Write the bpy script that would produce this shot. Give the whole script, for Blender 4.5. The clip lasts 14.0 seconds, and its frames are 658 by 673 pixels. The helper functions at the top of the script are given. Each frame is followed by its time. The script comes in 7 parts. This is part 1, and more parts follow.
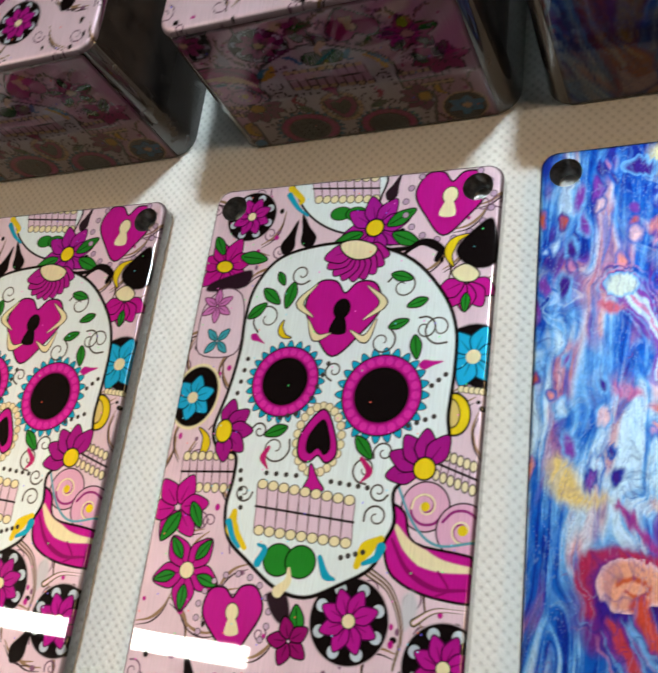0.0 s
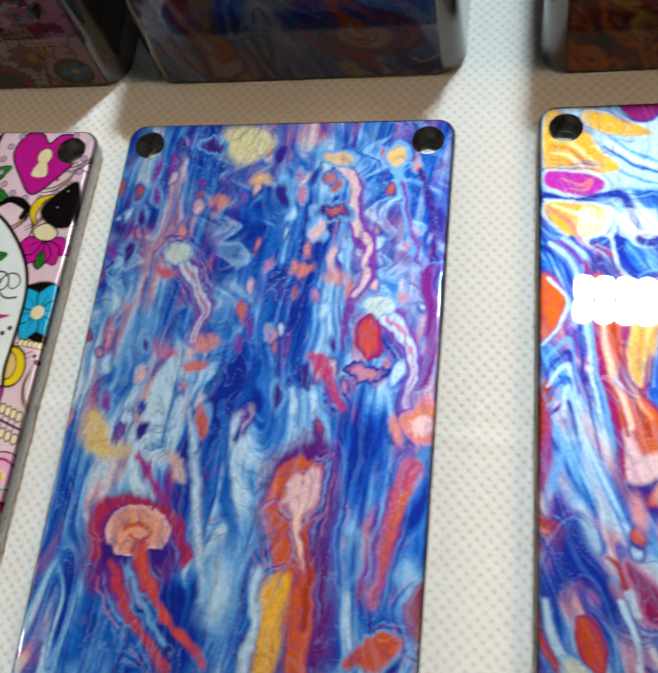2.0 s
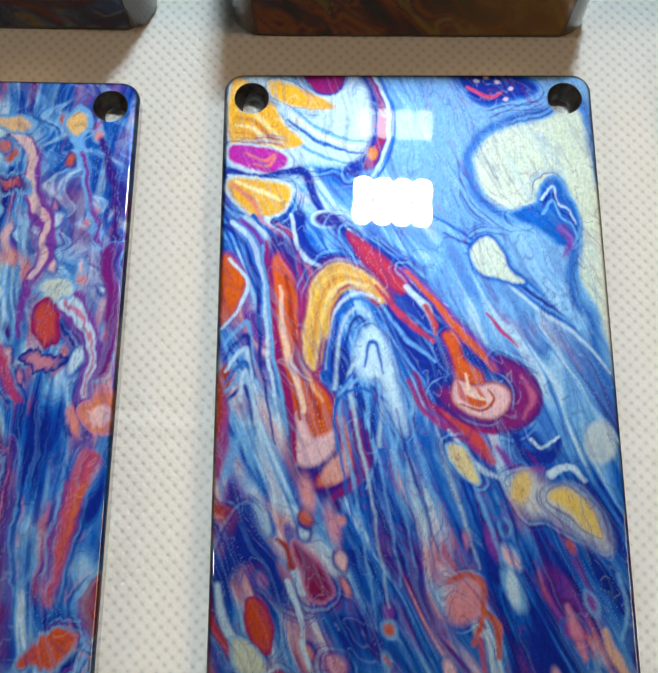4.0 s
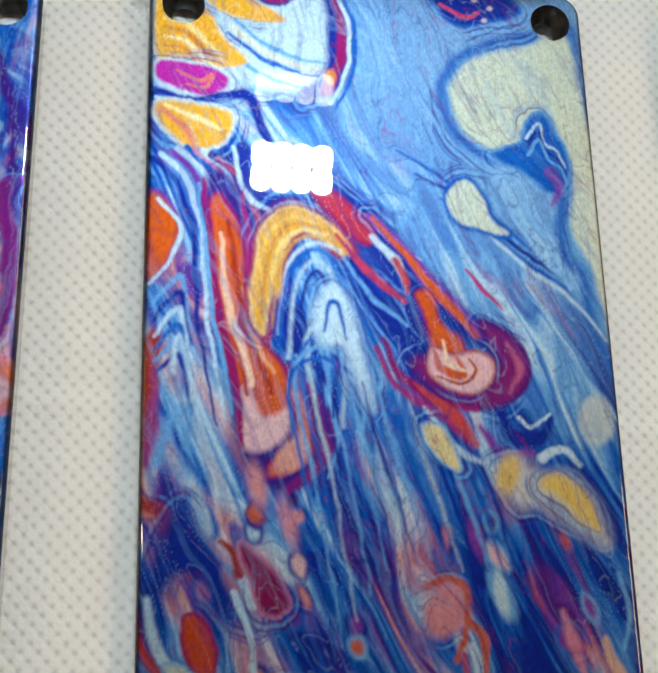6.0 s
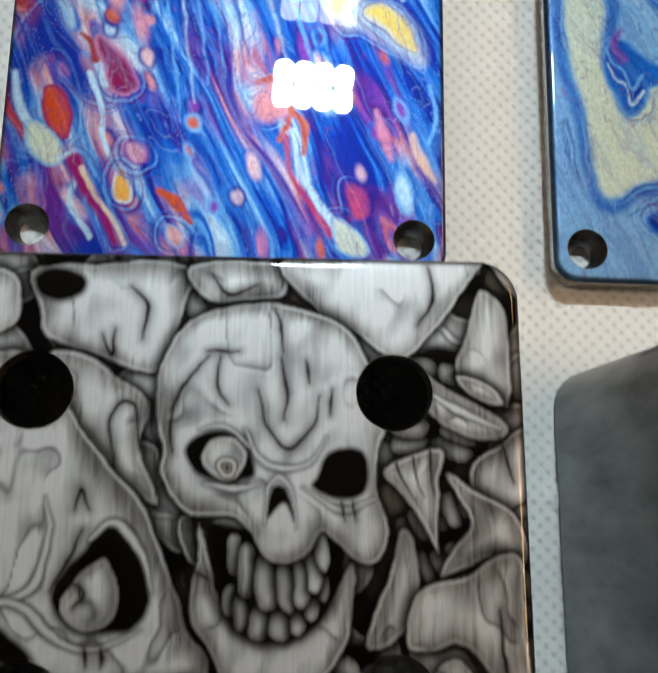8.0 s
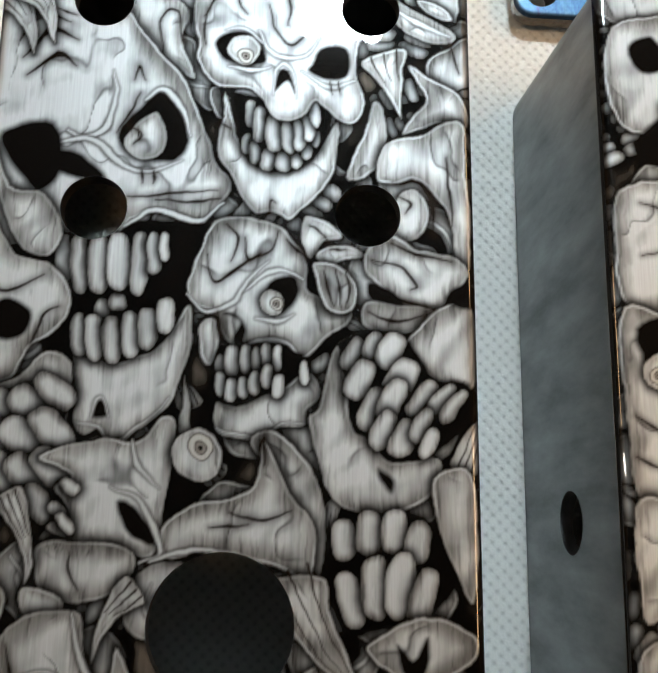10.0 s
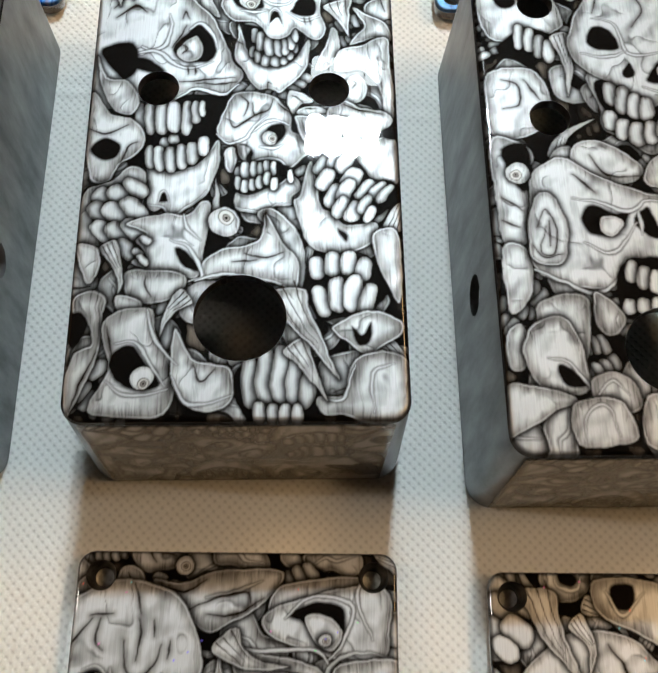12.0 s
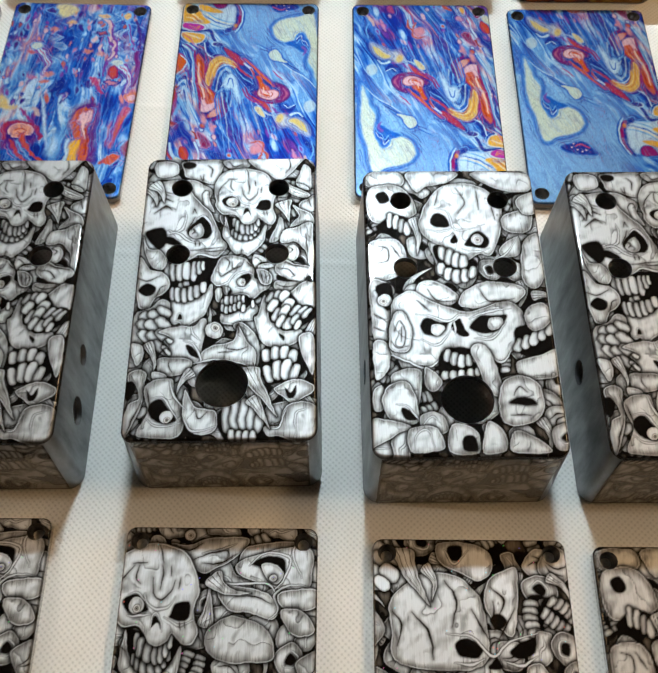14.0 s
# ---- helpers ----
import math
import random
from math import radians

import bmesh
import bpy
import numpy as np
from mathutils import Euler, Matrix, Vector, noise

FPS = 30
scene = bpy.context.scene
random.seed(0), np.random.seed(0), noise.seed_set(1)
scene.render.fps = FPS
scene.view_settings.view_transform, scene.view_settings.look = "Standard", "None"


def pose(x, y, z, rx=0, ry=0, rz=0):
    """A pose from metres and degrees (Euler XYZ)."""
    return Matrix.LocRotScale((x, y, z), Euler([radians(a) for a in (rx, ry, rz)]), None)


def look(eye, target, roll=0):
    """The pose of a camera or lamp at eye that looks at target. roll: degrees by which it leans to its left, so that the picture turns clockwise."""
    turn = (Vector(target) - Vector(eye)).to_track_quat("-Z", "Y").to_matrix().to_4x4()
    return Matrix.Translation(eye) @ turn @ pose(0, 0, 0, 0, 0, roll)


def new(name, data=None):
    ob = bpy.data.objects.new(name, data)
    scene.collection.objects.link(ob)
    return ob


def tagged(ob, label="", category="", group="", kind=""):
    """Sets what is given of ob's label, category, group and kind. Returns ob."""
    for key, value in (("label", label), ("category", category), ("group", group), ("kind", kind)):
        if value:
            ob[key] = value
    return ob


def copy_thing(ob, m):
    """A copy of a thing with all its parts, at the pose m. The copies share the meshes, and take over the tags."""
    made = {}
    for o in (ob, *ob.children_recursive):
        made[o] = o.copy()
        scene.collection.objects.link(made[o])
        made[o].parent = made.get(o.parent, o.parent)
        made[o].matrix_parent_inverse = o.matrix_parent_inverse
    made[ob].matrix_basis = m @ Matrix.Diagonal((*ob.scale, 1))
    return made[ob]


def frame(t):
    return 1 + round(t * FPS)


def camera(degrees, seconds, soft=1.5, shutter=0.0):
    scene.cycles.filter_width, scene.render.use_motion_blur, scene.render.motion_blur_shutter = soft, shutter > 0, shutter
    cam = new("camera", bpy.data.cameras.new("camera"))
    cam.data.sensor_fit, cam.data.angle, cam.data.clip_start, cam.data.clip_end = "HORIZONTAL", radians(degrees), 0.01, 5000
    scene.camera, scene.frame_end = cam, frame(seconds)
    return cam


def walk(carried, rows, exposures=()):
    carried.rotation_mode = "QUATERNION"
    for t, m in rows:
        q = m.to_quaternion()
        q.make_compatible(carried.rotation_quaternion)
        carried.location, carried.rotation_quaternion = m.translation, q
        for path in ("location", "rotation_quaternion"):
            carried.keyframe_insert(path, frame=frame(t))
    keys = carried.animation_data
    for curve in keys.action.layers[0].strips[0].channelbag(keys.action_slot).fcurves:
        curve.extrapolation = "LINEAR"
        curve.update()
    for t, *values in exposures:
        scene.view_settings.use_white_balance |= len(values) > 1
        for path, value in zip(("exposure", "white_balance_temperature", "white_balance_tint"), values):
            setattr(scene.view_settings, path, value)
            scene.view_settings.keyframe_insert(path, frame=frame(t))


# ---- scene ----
cam = camera(39.87, 14.0, shutter=0.3)
PATH = [
    (0, (-0.06246, -0.10178, 0.15705), (-0.12589, -0.05125, 0.03086), -46.92),
    (0.5, (-0.05577, -0.10232, 0.15687), (-0.11155, -0.05132, 0.02730), -42.66),
    (1, (-0.05130, -0.10336, 0.14732), (-0.10047, -0.05162, 0.01538), -37.88),
    (1.5, (-0.03651, -0.10231, 0.14662), (-0.07513, -0.04968, 0.01157), -30.19),
    (2, (-0.01546, -0.10304, 0.14829), (-0.04984, -0.04929, 0.01254), -26.52),
    (2.5, (-0.00045, -0.10357, 0.15131), (-0.02272, -0.04826, 0.01367), -16.73),
    (3, (0.01079, -0.09785, 0.15831), (-0.00395, -0.04749, 0.01778), -12.84),
    (5.3, (-0.00736, -0.07495, 0.13021), (0.00305, -0.04150, -0.01564), 19.84),
    (5.5, (-0.00745, -0.07401, 0.12796), (0.00330, -0.04092, -0.01795), 20.23),
    (6, (-0.00508, -0.08071, 0.12429), (0.01220, -0.04501, -0.02038), 28.30),
    (6.5, (0.00352, -0.08709, 0.12696), (0.02097, -0.05382, -0.01826), 30.46),
    (7, (0.00935, -0.10448, 0.12654), (0.02600, -0.07198, -0.01895), 30.21),
    (7.5, (0.01836, -0.13050, 0.12853), (0.03166, -0.09844, -0.01740), 26.57),
    (8, (0.02744, -0.15025, 0.13120), (0.03788, -0.11795, -0.01491), 22.38),
    (8.5, (0.03383, -0.16791, 0.13178), (0.03990, -0.13487, -0.01441), 15.25),
    (9, (0.03410, -0.18430, 0.13704), (0.04041, -0.15314, -0.00955), 16.51),
    (11.3, (0.03797, -0.25246, 0.17762), (0.04219, -0.20413, 0.03568), 9.44),
    (11.5, (0.03982, -0.26380, 0.18255), (0.04266, -0.21072, 0.04229), 7.13),
    (12, (0.04446, -0.28440, 0.19723), (0.04594, -0.22853, 0.05803), 5.16),
    (12.5, (0.05200, -0.30599, 0.21780), (0.05069, -0.24334, 0.08151), 1.66),
    (13, (0.06070, -0.31870, 0.24880), (0.05919, -0.25130, 0.11481), 1.40),
    (13.5, (0.06561, -0.33577, 0.27090), (0.06440, -0.26359, 0.13942), 1.83),
    (14, (0.07152, -0.34947, 0.31128), (0.06779, -0.27661, 0.18022), 0.51),
]
walk(cam, [(t, look(eye, target, roll)) for t, eye, target, roll in PATH], [(0, 0.0), (3, -0.08), (5.3, -0.36), (7, -0.32), (9, -0.15), (11.3, 0.16), (14, 0.12)])

# ---- light: a small bright LED work lamp over the table, warm ceiling panels, one far ceiling tube ----
world = bpy.data.worlds.new("room_air")
scene.world = world
world.use_nodes = True
world.node_tree.nodes["Background"].inputs[0].default_value = (1.0, 0.72, 0.42, 1)
world.node_tree.nodes["Background"].inputs[1].default_value = 0.02
scene.view_settings.exposure = 0.0
LAMP_AT = (0.055, 0.31, 0.75)
LED_GLOW, DIM_GLOW, WARM_WATTS, TUBE_GLOW = 505.0, 16.0, 17.0, 45.0


# ---- materials ----
def material(name, rgb=(0.8, 0.8, 0.8), rough=0.5, metal=0.0, coat=0.0):
    m = bpy.data.materials.new(name)
    m.use_nodes = True
    b = m.node_tree.nodes["Principled BSDF"]
    b.inputs["Base Color"].default_value = (*rgb, 1)
    b.inputs["Roughness"].default_value = rough
    b.inputs["Metallic"].default_value = metal
    b.inputs["Coat Weight"].default_value = coat
    b.inputs["Coat Roughness"].default_value = 0.03
    return m


def node(m, kind, **values):
    n = m.node_tree.nodes.new(kind)
    for key, value in values.items():
        if key in n.inputs:
            n.inputs[key].default_value = value
    return n


def wire(m, a, out, b, to):
    m.node_tree.links.new(a.outputs[out], b.inputs[to])


def math_node(m, operation, a, b=None):
    n = m.node_tree.nodes.new("ShaderNodeMath")
    n.operation = operation
    for k, v in ((0, a), (1, b)):
        if v is None:
            continue
        if isinstance(v, (int, float)):
            n.inputs[k].default_value = v
        else:
            m.node_tree.links.new(v, n.inputs[k])
    return n.outputs[0]


def grained(m, scale, stretch, low, high, bump=0.0, detail=4.0):
    """Varies the base colour between two values by a stretched noise, and adds a fine relief."""
    b = m.node_tree.nodes["Principled BSDF"]
    coords = node(m, "ShaderNodeTexCoord")
    mapping = node(m, "ShaderNodeMapping", Scale=stretch)
    wire(m, coords, "Object", mapping, "Vector")
    noise_node = node(m, "ShaderNodeTexNoise", Scale=scale, Detail=detail, Roughness=0.6)
    wire(m, mapping, "Vector", noise_node, "Vector")
    ramp = node(m, "ShaderNodeValToRGB")
    ramp.color_ramp.elements[0].position, ramp.color_ramp.elements[1].position = 0.3, 0.7
    ramp.color_ramp.elements[0].color, ramp.color_ramp.elements[1].color = (*low, 1), (*high, 1)
    wire(m, noise_node, "Fac", ramp, "Fac")
    wire(m, ramp, "Color", b, "Base Color")
    if bump:
        relief = node(m, "ShaderNodeBump", Strength=bump, Distance=0.0004)
        wire(m, noise_node, "Fac", relief, "Height")
        wire(m, relief, "Normal", b, "Normal")
    return m


def ink_material(name, grain, rough):
    """A print under clear lacquer on brushed metal: colour from the print, fine streaks along the length."""
    m = material(name, rough=rough, metal=0.55, coat=1.0)
    b = m.node_tree.nodes["Principled BSDF"]
    b.inputs["Coat Roughness"].default_value = 0.012
    b.inputs["Specular IOR Level"].default_value = 0.05
    ink = node(m, "ShaderNodeAttribute")
    ink.attribute_name = "ink"
    coords = node(m, "ShaderNodeTexCoord")
    mapping = node(m, "ShaderNodeMapping", Scale=(1.0, 0.035, 1.0))
    wire(m, coords, "Object", mapping, "Vector")
    streak = node(m, "ShaderNodeTexNoise", Scale=3800.0, Detail=2.0)
    wire(m, mapping, "Vector", streak, "Vector")
    cloud = node(m, "ShaderNodeTexNoise", Scale=70.0, Detail=3.0)
    wire(m, coords, "Object", cloud, "Vector")
    gain = math_node(m, "ADD", math_node(m, "MULTIPLY", streak.outputs["Fac"], grain), 1.0 - grain / 2)
    gain = math_node(m, "MULTIPLY", gain, math_node(m, "ADD", math_node(m, "MULTIPLY", cloud.outputs["Fac"], 0.16), 0.92))
    mix = node(m, "ShaderNodeVectorMath")
    mix.operation = "SCALE"
    wire(m, ink, "Color", mix, 0)
    m.node_tree.links.new(gain, mix.inputs["Scale"])
    wire(m, mix, "Vector", b, "Base Color")
    return m


MAT_PRINT = ink_material("lacquered_print", 0.30, 0.46)
MAT_EDGE = grained(material("lacquered_dark_edge", rough=0.16, coat=1.0), 220.0, (1, 1, 1), (0.012, 0.010, 0.010), (0.05, 0.04, 0.035))
MAT_SIDE = grained(material("bare_cast_aluminium", rough=0.36, metal=0.7), 150.0, (1, 1, 0.32), (0.07, 0.077, 0.083), (0.27, 0.285, 0.30), 0.12, 6.0)
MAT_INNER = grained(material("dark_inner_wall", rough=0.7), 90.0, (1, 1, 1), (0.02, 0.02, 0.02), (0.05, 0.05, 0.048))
MAT_BORE = grained(material("drilled_metal_edge", rough=0.3, metal=0.85), 300.0, (1, 1, 1), (0.03, 0.03, 0.032), (0.20, 0.195, 0.19))


def cloth_material():
    m = material("white_nonwoven_cloth", (0.78, 0.79, 0.77), 0.9)
    b = m.node_tree.nodes["Principled BSDF"]
    b.inputs["Specular IOR Level"].default_value = 0.1
    coords = node(m, "ShaderNodeTexCoord")
    sep = node(m, "ShaderNodeSeparateXYZ")
    wire(m, coords, "Object", sep, "Vector")
    # embossed pin dots in staggered rows, about 1.4 mm apart
    wave = 2 * math.pi / 0.00160
    sx = math_node(m, "SINE", math_node(m, "MULTIPLY", math_node(m, "ADD", sep.outputs["X"], sep.outputs["Y"]), wave * 0.72))
    sy = math_node(m, "SINE", math_node(m, "MULTIPLY", math_node(m, "SUBTRACT", sep.outputs["X"], sep.outputs["Y"]), wave * 0.72))
    dots = math_node(m, "MULTIPLY", math_node(m, "ADD", math_node(m, "MULTIPLY", sx, sy), 1.0), 0.5)
    pits = math_node(m, "POWER", math_node(m, "MULTIPLY", math_node(m, "ADD", math_node(m, "MULTIPLY", math_node(m, "ADD", sx, sy), 0.5), 1.0), 0.5), 3.0)
    fibre = node(m, "ShaderNodeTexNoise", Scale=2600.0, Detail=3.0)
    wire(m, coords, "Object", fibre, "Vector")
    stain = node(m, "ShaderNodeTexNoise", Scale=9.0, Detail=4.0)
    wire(m, coords, "Object", stain, "Vector")
    tone = math_node(m, "SUBTRACT", 1.0, math_node(m, "MULTIPLY", pits, 0.20))
    tone = math_node(m, "MULTIPLY", tone, math_node(m, "ADD", math_node(m, "MULTIPLY", stain.outputs["Fac"], 0.10), 0.95))
    tone = math_node(m, "MULTIPLY", tone, math_node(m, "ADD", math_node(m, "MULTIPLY", fibre.outputs["Fac"], 0.16), 0.92))
    colour = node(m, "ShaderNodeVectorMath")
    colour.operation = "SCALE"
    colour.inputs[0].default_value = (0.80, 0.80, 0.775)
    m.node_tree.links.new(tone, colour.inputs["Scale"])
    wire(m, colour, "Vector", b, "Base Color")
    relief = node(m, "ShaderNodeBump", Strength=0.75, Distance=0.0002)
    height = math_node(m, "SUBTRACT", math_node(m, "MULTIPLY", fibre.outputs["Fac"], 0.5), pits)
    m.node_tree.links.new(height, relief.inputs["Height"])
    wire(m, relief, "Normal", b, "Normal")
    return m


MAT_CLOTH = cloth_material()
MAT_WALL = grained(material("warm_wall_paint", rough=0.9), 3.0, (1, 1, 1), (0.16, 0.13, 0.10), (0.21, 0.17, 0.13))
MAT_CEILING = grained(material("ceiling_paint", rough=0.95), 3.0, (1, 1, 1), (0.09, 0.08, 0.07), (0.13, 0.115, 0.10))
MAT_FLOOR = grained(material("brown_floor", rough=0.6), 6.0, (1, 8, 1), (0.10, 0.07, 0.05), (0.22, 0.15, 0.10), 0.1)
MAT_WOOD = grained(material("table_wood", rough=0.5), 12.0, (1, 14, 1), (0.16, 0.10, 0.06), (0.30, 0.20, 0.12), 0.1)
MAT_HOUSING = material("black_lamp_housing", (0.02, 0.02, 0.022), 0.45)


def glow(name, rgb, strength):
    m = bpy.data.materials.new(name)
    m.use_nodes = True
    t = m.node_tree
    t.nodes.clear()
    e, o = t.nodes.new("ShaderNodeEmission"), t.nodes.new("ShaderNodeOutputMaterial")
    e.inputs[0].default_value, e.inputs[1].default_value = (*rgb, 1), strength
    t.links.new(e.outputs[0], o.inputs[0])
    return m


MAT_LED = glow("led_chip_glow", (0.81, 0.95, 1.0), LED_GLOW)
MAT_LED_DIM = glow("dim_led_glow", (0.85, 0.97, 1.0), DIM_GLOW)
MAT_TUBE = glow("tube_glow", (1.0, 0.93, 0.82), TUBE_GLOW)
MAT_PANEL = glow("warm_panel_glow", (1.0, 0.66, 0.36), 1.2)


# ---- mesh helpers ----
def mesh_object(name, verts, faces, mats, smooth=False):
    me = bpy.data.meshes.new(name)
    me.from_pydata([tuple(v) for v in verts], [], faces)
    for mat in mats:
        me.materials.append(mat)
    if smooth:
        me.polygons.foreach_set("use_smooth", [True] * len(me.polygons))
    me.update()
    return new(name, me)


def part(name, bm, mat, parent, label=""):
    me = bpy.data.meshes.new(name)
    bm.normal_update()
    bm.to_mesh(me)
    bm.free()
    me.materials.append(mat)
    ob = new(name, me)
    ob.parent = parent
    return tagged(ob, label) if label else ob


def box_bm(w, d, h, at=(0, 0, 0), bevel=0.0):
    bm = bmesh.new()
    bmesh.ops.create_cube(bm, size=1, matrix=Matrix.Translation(at) @ Matrix.Diagonal((w, d, h, 1)))
    if bevel:
        bmesh.ops.bevel(bm, geom=list(bm.edges), offset=bevel, segments=2, affect="EDGES", profile=0.5)
    return bm


def slab(name, w, d, h, at, mat, bevel=0.0):
    me = bpy.data.meshes.new(name)
    bm = box_bm(w, d, h, (0, 0, 0), bevel)
    bm.to_mesh(me)
    bm.free()
    me.materials.append(mat)
    ob = new(name, me)
    ob.location = at
    return ob


def rounded_ring(w, l, r, z, n=6):
    """Points of a rounded rectangle, counter-clockwise."""
    out = []
    for cx, cy, a0 in ((w / 2 - r, l / 2 - r, 0), (-w / 2 + r, l / 2 - r, 90), (-w / 2 + r, -l / 2 + r, 180), (w / 2 - r, -l / 2 + r, 270)):
        for k in range(n + 1):
            a = radians(a0 + 90 * k / n)
            out.append((cx + r * math.cos(a), cy + r * math.sin(a), z))
    return out


def loft(rings, close_ends=False):
    verts = [p for ring in rings for p in ring]
    n = len(rings[0])
    faces = [(i * n + k, i * n + (k + 1) % n, (i + 1) * n + (k + 1) % n, (i + 1) * n + k) for i in range(len(rings) - 1) for k in range(n)]
    if close_ends:
        faces += [tuple(range(n))[::-1], tuple(range((len(rings) - 1) * n, len(rings) * n))]
    return verts, faces


def printed_panel(name, w, l, corner, fillet, step, holes, art, parent, label):
    """A printed sheet that lies on the top of a box or lid and wraps over its rounded edge.
    holes: (x, y, radius) from the centre. art(u, v): colours at millimetres from the left and from the far edge."""
    nx, ny = int(round(w / step)) + 1, int(round(l / step)) + 1
    xs, ys = np.linspace(-w / 2, w / 2, nx), np.linspace(-l / 2, l / 2, ny)
    x, y = np.meshgrid(xs, ys)
    x, y = x.ravel(), y.ravel()
    ink = art((x + w / 2) * 1000, (l / 2 - y) * 1000)
    # pull the corners in to the rounded outline
    qx, qy = np.abs(x) - (w / 2 - corner), np.abs(y) - (l / 2 - corner)
    ox, oy = np.maximum(qx, 0), np.maximum(qy, 0)
    reach = np.hypot(ox, oy)
    far = reach > corner
    fit_in = np.where(far, corner / np.maximum(reach, 1e-9), 1.0)
    x = np.where(far, np.sign(x) * (w / 2 - corner + ox * fit_in), x)
    y = np.where(far, np.sign(y) * (l / 2 - corner + oy * fit_in), y)
    qx, qy = np.abs(x) - (w / 2 - corner), np.abs(y) - (l / 2 - corner)
    inset = corner - (np.hypot(np.maximum(qx, 0), np.maximum(qy, 0)) + np.minimum(np.maximum(qx, qy), 0))
    k = np.clip(fillet - inset, 0, fillet)
    z = -(fillet - np.sqrt(np.maximum(fillet ** 2 - k ** 2, 0)))
    # the print ends in a thin dark lacquer border
    ink = ink * (0.22 + 0.78 * step_up(0.00025, 0.0009, inset))[:, None]
    keep = np.ones((ny - 1, nx - 1), bool)
    cx, cy = np.meshgrid((xs[1:] + xs[:-1]) / 2, (ys[1:] + ys[:-1]) / 2)
    for hx, hy, hr in holes:
        keep &= np.hypot(cx - hx, cy - hy) > hr
        d = np.hypot(x - hx, y - hy)
        near = np.abs(d - hr) < step * 0.8
        x = np.where(near, hx + (x - hx) * hr / np.maximum(d, 1e-9), x)
        y = np.where(near, hy + (y - hy) * hr / np.maximum(d, 1e-9), y)
    i = np.arange(nx * ny).reshape(ny, nx)
    quads = np.stack([i[:-1, :-1], i[:-1, 1:], i[1:, 1:], i[1:, :-1]], -1)[keep]
    me = bpy.data.meshes.new(name)
    me.vertices.add(nx * ny)
    me.vertices.foreach_set("co", np.stack([x, y, z], -1).astype(np.float32).ravel())
    me.loops.add(quads.size)
    me.loops.foreach_set("vertex_index", quads.astype(np.int32).ravel())
    me.polygons.add(len(quads))
    me.polygons.foreach_set("loop_start", np.arange(0, quads.size, 4, dtype=np.int32))
    me.polygons.foreach_set("use_smooth", np.ones(len(quads), bool))
    me.update(calc_edges=True)
    layer = me.attributes.new("ink", "FLOAT_COLOR", "POINT")
    rgba = np.ones((nx * ny, 4), np.float32)
    rgba[:, :3] = ink
    layer.data.foreach_set("color", rgba.ravel())
    me.materials.append(MAT_PRINT)
    ob = new(name, me)
    ob.parent = parent
    return tagged(ob, label)


def tube_bm(r_top, r_low, depth, at, n=28, lip=0.0):
    """The wall of a drilled hole, open at both ends; lip: a short flare at its mouth."""
    bm = bmesh.new()
    levels = [(r_top + lip, 0.0), (r_top, -lip), (r_low, -depth)] if lip else [(r_top, 0.0), (r_low, -depth)]
    rings = [[bm.verts.new((at[0] + r * math.cos(2 * math.pi * k / n), at[1] + r * math.sin(2 * math.pi * k / n), at[2] + z)) for k in range(n)] for r, z in levels]
    for a, b in zip(rings, rings[1:]):
        for k in range(n):
            f = bm.faces.new((a[k], a[(k + 1) % n], b[(k + 1) % n], b[k]))
            f.smooth = True
    return bm


# ---- prints: drawn with smooth brush shapes, in millimetres from the left and the far edge of a face ----
def C(r, g, b):
    """A colour given as it looks in print (0 to 255)."""
    a = np.array((r, g, b)) / 255.0
    return np.where(a < 0.04045, a / 12.92, ((a + 0.055) / 1.055) ** 2.4)


def lattice(ix, iy, seed):
    h = (ix.astype(np.int64) * 374761393 + iy.astype(np.int64) * 668265263 + seed * 1274126177) & 0x7FFFFFFF
    h = ((h ^ (h >> 13)) * 1103515245) & 0x7FFFFFFF
    h = ((h ^ (h >> 16)) * 668265263) & 0x7FFFFFFF
    return ((h >> 8) & 0xFFFF) / 65535.0


def cloud(x, y, seed=0, octaves=3):
    """Smooth noise, about 0 to 1."""
    out, gain, total = np.zeros_like(x), 1.0, 0.0
    for k in range(octaves):
        fx, fy = np.floor(x), np.floor(y)
        tx, ty = x - fx, y - fy
        tx, ty = tx * tx * (3 - 2 * tx), ty * ty * (3 - 2 * ty)
        a, b = lattice(fx, fy, seed + k), lattice(fx + 1, fy, seed + k)
        c, d = lattice(fx, fy + 1, seed + k), lattice(fx + 1, fy + 1, seed + k)
        out += gain * ((a + (b - a) * tx) * (1 - ty) + (c + (d - c) * tx) * ty)
        total += gain
        gain *= 0.5
        x, y = x * 2.03 + 17.1, y * 2.03 + 5.7
    return out / total


def step_up(a, b, x):
    t = np.clip((x - a) / (b - a), 0, 1)
    return t * t * (3 - 2 * t)


